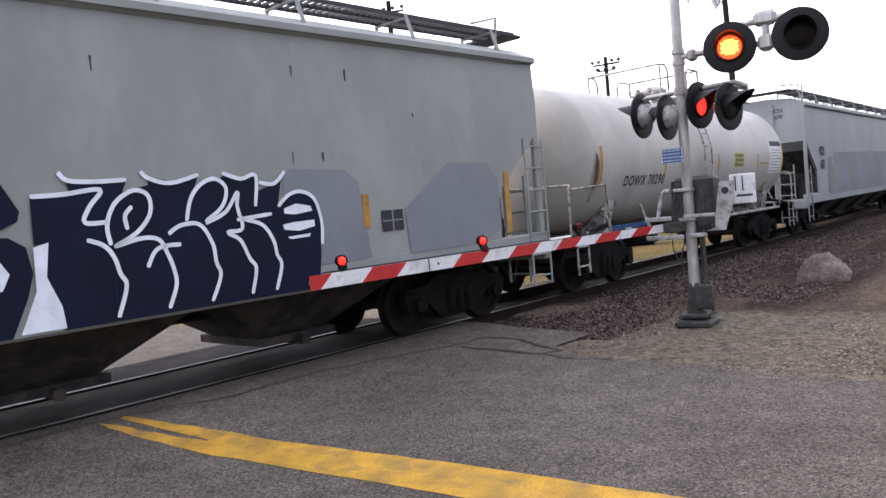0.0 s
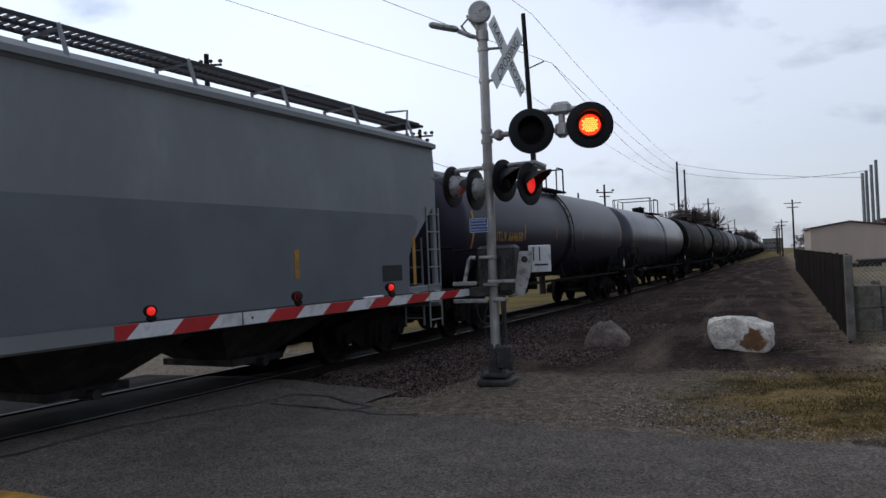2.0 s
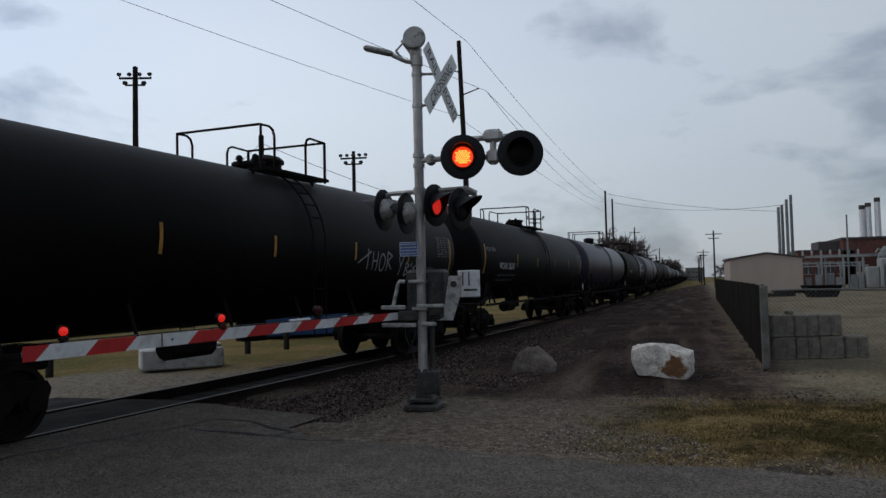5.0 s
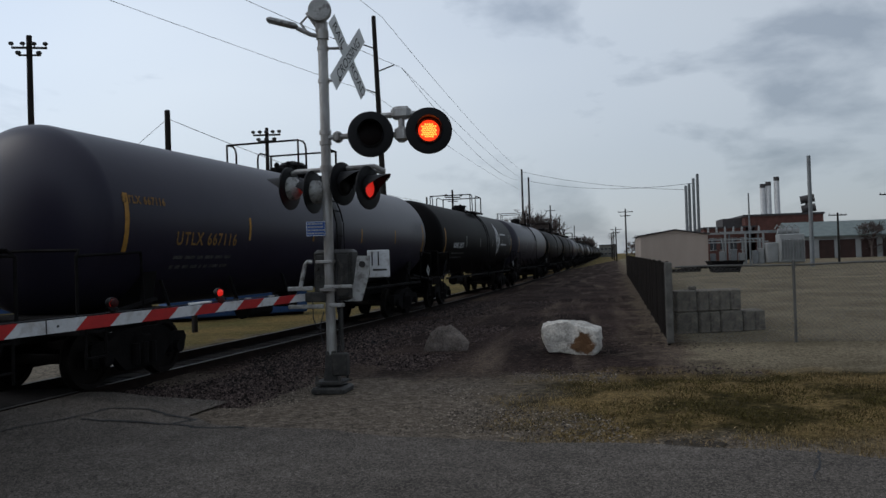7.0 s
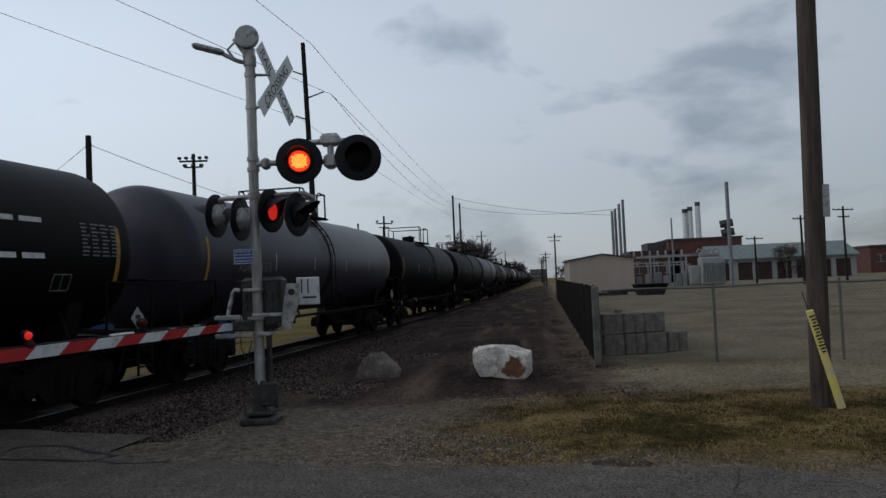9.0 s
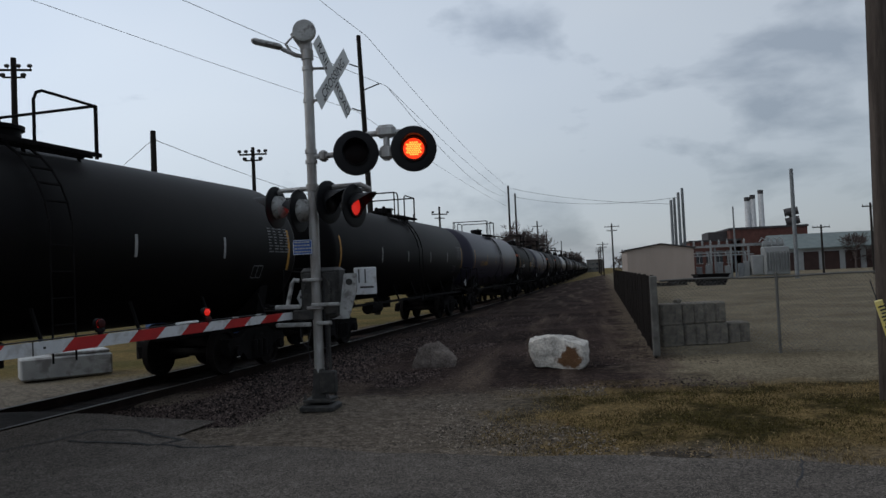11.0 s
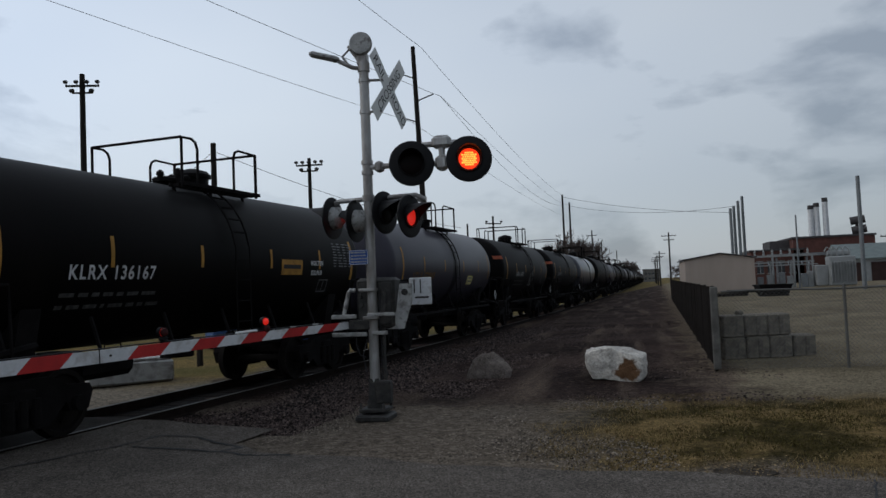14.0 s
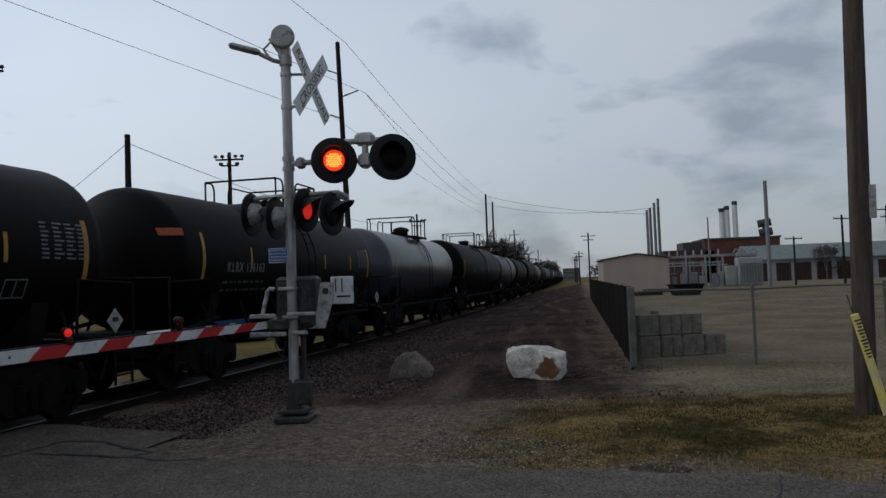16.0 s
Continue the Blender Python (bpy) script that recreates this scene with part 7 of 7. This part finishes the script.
def long_building():
    b = thing("long_building", pose(46.0, 140.0, 0), "long low building with a pale green roof", "building")
    part("wall", Shape().bevel_box((0, 6, 1.7), (24, 12, 4.2), 0.05), "pale_wall", b)
    part("roof", Shape().extrude([(-0.6, 3.8), (6, 6.4), (12.6, 3.8), (12.6, 3.6), (-0.6, 3.6)], 24.8, Matrix.Rotation(radians(90), 4, "Z")), "green_roof", b, m=pose(0, 0, 0))
    for k in range(7):
        part("bay_door", Shape().bevel_box((-10 + k * 3.3, -0.02, 1.5), (2.4, 0.12, 3.2), 0.02), "bay_dark", b, "dark red-brown bay door")


long_building()
far_house = thing("far_house", pose(80.0, 170.0, 0), "distant red-brown house with a flat roof", "building")
part("wall", Shape().bevel_box((0, 4, 2.6), (14, 9, 5.6), 0.05), "brick", far_house)
part("roof", Shape().box((0, 4, 5.6), (14.4, 9.4, 0.4)).box((2, 4, 6.8), (1.0, 1.0, 2.6)), "roof_dark", far_house)
windows(far_house, [(-5 + 2.5 * k, 3.0) for k in range(5)], 1.2, 1.5, -0.5)
far_block = thing("far_block", pose(9.0, 430.0, 0), "distant pale building at the end of the line", "building")
part("wall", Shape().bevel_box((0, 4, 3.0), (9, 9, 7), 0.05), "concrete", far_block)
part("roof", Shape().box((0, 4, 6.6), (9.4, 9.4, 0.4)), "roof_dark", far_block)
windows(far_block, [(-3 + 2 * k, 1.8 + 2.6 * j) for k in range(4) for j in range(2)], 1.0, 1.4, -0.5)

dump = thing("dumpster", pose(11.6, 70.5, -0.10, 0, 0, 8), "dark open-topped dumpster near a shed", "dumpster")
part("body", Shape().add([(-1.0, -0.8, 0.1), (1.0, -0.8, 0.1), (1.0, 0.8, 0.1), (-1.0, 0.8, 0.1), (-1.35, -0.95, 1.05), (1.35, -0.95, 1.05), (1.35, 0.95, 1.05), (-1.35, 0.95, 1.05)], [(3, 2, 1, 0), (4, 5, 6, 7), (0, 1, 5, 4), (1, 2, 6, 5), (2, 3, 7, 6), (3, 0, 4, 7)]), "truck_steel", dump)
part("rim", Shape().box((0, -0.97, 1.05), (2.8, 0.08, 0.1)).box((0, 0.97, 1.05), (2.8, 0.08, 0.1)), "truck_steel", dump)
for k in range(5):
    lg = tagged(part("timber", Shape().bevel_box((0, 0, 0.2), (2.4, 0.3, 0.28), 0.02), "dark_pole", m=pose(7.2 + 0.7 * k, 72.0 + 0.6 * (k % 2), 0.0 if k < 3 else 0.26, 0, 0, 8 * k - 10)), "dark old timber in a pile", "timber", "pile of old timbers")
# white and blue building beyond the track
blue = thing("roadside_building", pose(-33.0, 23.5, 0, 0, 0, 54), "low blue building with a white band under the roof", "building")
part("wall", Shape().bevel_box((0, 3, 1.3), (22, 6, 2.8), 0.04), "blue_wall", blue)
part("band", Shape().bevel_box((0, 3, 2.98), (22.1, 6.1, 0.55), 0.03), "pale_wall", blue, "white painted band")
part("roof", Shape().box((0, 3, 3.33), (22.6, 6.8, 0.15)), "roof_dark", blue)
for k in range(5):
    d = part("door", Shape().bevel_box((-8.5 + 4.1 * k, -0.03, 1.15), (1.2, 0.1, 2.3), 0.02), "blue_wall", blue, "blue painted door")
    part("door_frame", Shape().box((-9.2 + 4.1 * k, -0.05, 1.25), (0.16, 0.16, 2.6)).box((-7.8 + 4.1 * k, -0.05, 1.25), (0.16, 0.16, 2.6)).box((-8.5 + 4.1 * k, -0.05, 2.5), (1.56, 0.16, 0.2)), "pale_wall", d, "white door frame")
sg = part("wall_sign", Shape().bevel_box((-2.5, -0.06, 1.3), (1.9, 0.06, 1.3), 0.01), "pale_wall", blue, "white wall sign")
part("sign_bar", Shape().box((-2.7, -0.095, 1.55), (1.2, 0.01, 0.22)).box((-2.6, -0.095, 1.15), (1.35, 0.01, 0.22)), "letter_dim", sg, "grey bars of unreadable writing")
bin_ = thing("blue_container", pose(-13.2, 27.3, 0, 0, 0, 40), "blue steel container beyond the track", "container")
part("body", Shape().bevel_box((0, 0, 0.72), (5.2, 1.8, 1.3), 0.04), "blue_wall", bin_)
rb = Shape()
for k in range(-8, 9):
    rb.box((k * 0.31, -0.92, 0.72), (0.07, 0.05, 1.2))
part("rib", rb, "blue_wall", bin_)
part("skid", Shape().box((0, -0.6, 0.05), (5.0, 0.2, 0.14)).box((0, 0.6, 0.05), (5.0, 0.2, 0.14)), "truck_steel", bin_)
slab = thing("white_trap_box", pose(-11.62, 16.1, 0, 0, 0, 42), "low white concrete box beside the track", "box")
part("body", Shape().bevel_box((0, 0, 0.24), (1.9, 1.0, 0.50), 0.04), "pale_stone", slab)
part("cover", Shape().bevel_box((0.3, 0, 0.53), (1.2, 0.9, 0.08), 0.02), "galvanised", slab)
for x, y in ((-12.4, 18.6), (-12.0, 19.8), (-11.6, 21.4), (-13.6, 14.0)):
    tagged(part("guard_post", Shape().turn([(0.09, -0.1), (0.085, 0.72), (0.05, 0.78)], 12), "dark_pole", m=pose(x, y, 0)), "short dark guard post beyond the track", "post", "guard posts beyond the track")

# ---------------------------------------------------------------- bare trees


def bare_tree(at, h, spread, seed, label, twigs=5, name="bare_tree", fine=0.035):
    rnd = random.Random(seed)
    t = thing(name, pose(*at, 0), label, "tree")
    trunk, crown = Shape(), Shape()
    trunk.turn([(h * 0.028, -0.2), (h * 0.02, h * 0.15), (h * 0.014, h * 0.35)], 8)

    def grow(p, d, length, r, level):
        q = p + d * length
        (trunk if level < 1 else crown).tube(p, q, max(r, fine), max(r * 0.65, fine * 0.8), n=4 if level > 0 else 6, caps=False)
        if level >= 5 or r < 0.004:
            return
        for _ in range(twigs if level < 2 else 3):
            a = Vector((rnd.gauss(0, 1), rnd.gauss(0, 1), rnd.gauss(0.25, 0.7))).normalized()
            nd = (d * 0.75 + a * spread).normalized()
            grow(p.lerp(q, rnd.uniform(0.55, 1.0)), nd, length * rnd.uniform(0.55, 0.82), r * 0.6, level + 1)
    for _ in range(5):
        a = Vector((rnd.gauss(0, 1), rnd.gauss(0, 1), 1.2)).normalized()
        grow(Vector((0, 0, h * rnd.uniform(0.12, 0.3))), a, h * 0.26, h * 0.014, 0)
    part("trunk", trunk, "twig", t)
    part("crown", crown, "twig", t, smooth=0)
    return t


bare_tree((-8.6, 118.0), 11.0, 0.75, 1, "dense bare-branched tree beside the line", 6, fine=0.028)
bare_tree((-7.4, 124.0), 7.5, 0.85, 8, "dense bare-branched tree beside the line", 6, fine=0.03)
bare_tree((-10.6, 122.0), 8.5, 0.8, 2, "dense bare-branched tree beside the line", 6, fine=0.03)
bare_tree((-2.4, 250.0), 9.5, 0.8, 3, "distant bare tree at the end of the line", 5)
bare_tree((46.0, 139.0), 7.5, 0.85, 4, "wide bare tree in front of a low building", 4, fine=0.025)
bare_tree((10.0, 170.0), 6.5, 0.85, 5, "distant bare tree behind a shed", 4)
bare_tree((75.0, 150.0), 9.0, 0.8, 6, "distant bare tree near a house", 4)

# ---------------------------------------------------------------- loose stuff on the ground


def scatter_grass():
    rnd = random.Random(11)
    dry, green = Shape(), Shape()
    for _ in range(110000):
        x, y = rnd.uniform(-2.6, 9.5), rnd.uniform(7.0, 14.4)
        nz = noise.noise(Vector((x * 0.9, y * 0.9, 5)))
        edge = min(y - road_edge(x), (x + 1.0 - 1.4 * nz) * 0.8, 13.3 + 0.9 * nz - y)
        if edge < 0.05 or rnd.random() > 0.12 + edge * 1.1 or y < road_edge(x) + 0.04:
            continue
        if ((x - 1.2) / 0.42) ** 2 + ((y - 8.3) / 0.38) ** 2 < 1 + rnd.gauss(0, 0.25):
            continue
        if noise.noise(Vector((x * 1.7, y * 1.7, 9))) + rnd.gauss(0, 0.12) < -0.22:
            continue
        h = rnd.uniform(0.012, 0.055) * (1.5 if y < road_edge(x) + 0.5 else 1.0)
        a = rnd.uniform(0, 6.28)
        c, s = math.cos(a) * 0.0055, math.sin(a) * 0.0055
        lx, ly = rnd.gauss(0, 0.026), rnd.gauss(0, 0.026)
        z = ground_height(x, y) - 0.004
        inner = noise.noise(Vector((x * 0.55, y * 0.8, 2))) * 1.2 + (edge - 0.9) * 0.7 + rnd.gauss(0, 0.3)
        (green if inner > 0 else dry).add([(x - c, y - s, z), (x + c, y + s, z), (x + lx, y + ly, z + h)], [(0, 1, 2)])
    tagged(part("dry_grass", dry, "grass_dry", smooth=0), "short dry tan grass beside the road", "grass", kind="stuff")
    tagged(part("green_grass", green, "grass_green", smooth=0), "short dull green grass beside the road", "grass", kind="stuff")


def scatter_stones():
    rnd = random.Random(21)
    sh = Shape()

    def stone(x, y, z, s):
        k = [rnd.uniform(0.6, 1.2) * s for _ in range(6)]
        sh.add([(x + k[0], y, z), (x, y + k[1], z), (x - k[2], y, z), (x, y - k[3], z), (x + rnd.gauss(0, s * 0.3), y + rnd.gauss(0, s * 0.3), z + k[4] * 0.8)], [(0, 1, 4), (1, 2, 4), (2, 3, 4), (3, 0, 4)])
    for _ in range(42000):
        y = 10.0 + 30 * rnd.random() ** 1.7
        o = rnd.uniform(0.85, 5.0)
        z = float(np.interp(o, (0.85, 1.6, 2.2, 3.5, 3.7), (-0.02, -0.02, 0.0, -0.045, -0.045))) + 0.006
        if y < 12.2 and o > 3.6:
            continue
        stone(centre(y) + o, y, z - 0.01, rnd.uniform(0.012, 0.042))
    for _ in range(9000):
        x, y = rnd.uniform(-4.0, 3.0), 13 + 22 * rnd.random() ** 1.5
        stone(x, y, -0.045, rnd.uniform(0.008, 0.03))
    tagged(part("loose_stones", sh, "stone_bit", smooth=0), "loose ballast stones and gravel", "gravel", kind="stuff")
    sh = Shape()
    for _ in range(15000):
        x, y = rnd.uniform(-5.0, 0.6), rnd.uniform(8.0, 13.2)
        if y > road_edge(x) + 0.1:
            stone(x, y, -0.047, rnd.uniform(0.008, 0.024))
    tagged(part("pad_gravel", sh, "pad_stone", smooth=0), "pale tan gravel round the signal mast", "gravel", kind="stuff")


def bare_patch():
    """A damp bare hollow at the road's edge, strewn with dead leaves."""
    rnd = random.Random(31)
    rings = []
    for q in (0.0, 0.35, 0.7, 1.0):
        for a in np.linspace(0, 2 * math.pi, 25)[:-1]:
            k = q * (1 + 0.18 * noise.noise(Vector((math.cos(a) * 1.5, math.sin(a) * 1.5, 4))))
            x, y = 1.2 + 0.30 * k * math.cos(a), 8.26 + 0.22 * k * math.sin(a)
            rings.append((x, y, ground_height(x, y) + 0.012 - 0.01 * q))
    sh = Shape().add(rings, [(k * 24 + i, k * 24 + (i + 1) % 24, k * 24 + 24 + (i + 1) % 24, k * 24 + 24 + i) for k in range(3) for i in range(24)])
    tagged(part("bare_soil", sh, "mud"), "damp bare soil at the road edge", "soil", kind="structure")
    sh = Shape()
    for _ in range(1500):
        x, y = (rnd.gauss(1.2, 0.32), rnd.gauss(8.4, 0.24)) if rnd.random() < 0.35 else (rnd.uniform(-1.0, 6.5), rnd.uniform(7.4, 12.8))
        if y < road_edge(x) + 0.08:
            continue
        z, a, w = ground_height(x, y) + rnd.uniform(0.012, 0.03), rnd.uniform(0, 6.28), rnd.uniform(0.006, 0.017)
        c, n = math.cos(a) * w, math.sin(a) * w
        t = rnd.uniform(-0.006, 0.008)
        sh.add([(x - c, y - n, z), (x + n * 0.6, y - c * 0.6, z + t), (x + c, y + n, z + 0.004), (x - n * 0.6, y + c * 0.6, z - t)], [(0, 1, 2, 3)])
    tagged(part("dead_leaves", sh, "leaf_litter", smooth=0), "small dead leaves in the grass", "leaves", kind="stuff")


scatter_grass()
scatter_stones()
bare_patch()

# road markings and cracks
yl = Shape()
rnd_y = random.Random(8)
xs_y = list(np.arange(-6.1, 24.0, 0.22))


def line_edge(x, up):
    base = (4.66 + 0.045 * min(3.0, x + 6.5) if up else 4.15 + 0.03 * min(3.0, x + 6.5)) - 0.045 * max(0.0, x + 1.8)
    return base + rnd_y.uniform(-0.012, 0.012)


def line_height(x, y):
    return float(np.interp(x - centre(y), (0.84, 1.3, 1.9, 2.9, 3.0), (0.125, 0.12, 0.06, 0.006, 0.0))) + 0.005


yl.add([(x, y, line_height(x, y)) for x in xs_y for y in (line_edge(x, False), line_edge(x, True))], [(2 * i, 2 * i + 2, 2 * i + 3, 2 * i + 1) for i in range(len(xs_y) - 1)])
worn_x = list(np.arange(-7.5, -6.05, 0.12)) + [-6.08]
for lo0, hi0, lo1, hi1 in ((4.36, 4.42, 4.43, 4.68), (4.12, 4.16, 4.16, 4.39)):
    # two worn tongues at the rail end of the line
    v = []
    for x in worn_x:
        f = (x + 7.5) / 1.42
        for y in (lo0 + (lo1 - lo0) * f + rnd_y.uniform(-0.015, 0.015), hi0 + (hi1 - hi0) * f ** 0.7 + rnd_y.uniform(-0.015, 0.015)):
            v.append((x, y, line_height(x, y)))
    yl.add(v, [(2 * i, 2 * i + 2, 2 * i + 3, 2 * i + 1) for i in range(len(worn_x) - 1)])
tagged(part("centre_line", yl, "yellow_paint", smooth=0), "worn broad yellow centre line on the asphalt", "road marking", kind="structure")
crack_line("crack", [(-8.35, 0.5), (-7.72, 3.27), (-7.6, 4.04), (-7.52, 4.55), (-7.12, 5.42), (-7.0, 6.76), (-6.67, 7.86), (-6.34, 8.84), (-6.25, 9.4), (-5.77, 9.5), (-4.75, 8.98)], 0.05, 5)
crack_line("crack", [(-6.2, 8.72), (-5.5, 8.78), (-4.93, 8.72), (-4.43, 8.55), (-3.9, 8.6)], 0.065, 6)
crack_line("crack", [(-4.75, 8.98), (-4.93, 8.76)], 0.06, 9)
crack_line("crack", [(2.0, 6.9), (2.15, 7.4), (2.3, 7.9)], 0.025, 7)


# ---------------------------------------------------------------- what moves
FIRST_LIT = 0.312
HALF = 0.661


def motions():
    for car, mid in TRAIN:
        walk(car, [(t / 2, on_track(mid - gone(t / 2))) for t in range(33)])
    # the wheels of the cars that pass close by roll, about a sixth of a turn from row to row
    for car, mid in TRAIN[:17]:
        for w in WHEELSETS.get(car.name, ())[:4]:
            c = w.location.copy()
            walk(w, [(k / 30, Matrix.Translation(c) @ Matrix.Rotation(gone(k / 30) / 0.457, 4, "X")) for k in range(481)])
    # The added discs slide over the lit lenses in turn, standing for the flashing.
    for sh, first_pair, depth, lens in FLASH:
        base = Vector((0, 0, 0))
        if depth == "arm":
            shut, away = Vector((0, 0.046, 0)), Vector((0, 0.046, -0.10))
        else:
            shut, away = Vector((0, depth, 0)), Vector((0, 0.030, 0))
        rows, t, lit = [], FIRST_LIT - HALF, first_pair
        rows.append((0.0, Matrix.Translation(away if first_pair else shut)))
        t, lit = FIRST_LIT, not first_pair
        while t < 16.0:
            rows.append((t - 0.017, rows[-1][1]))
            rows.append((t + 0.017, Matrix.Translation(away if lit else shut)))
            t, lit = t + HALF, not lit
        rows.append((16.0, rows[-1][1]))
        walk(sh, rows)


motions()
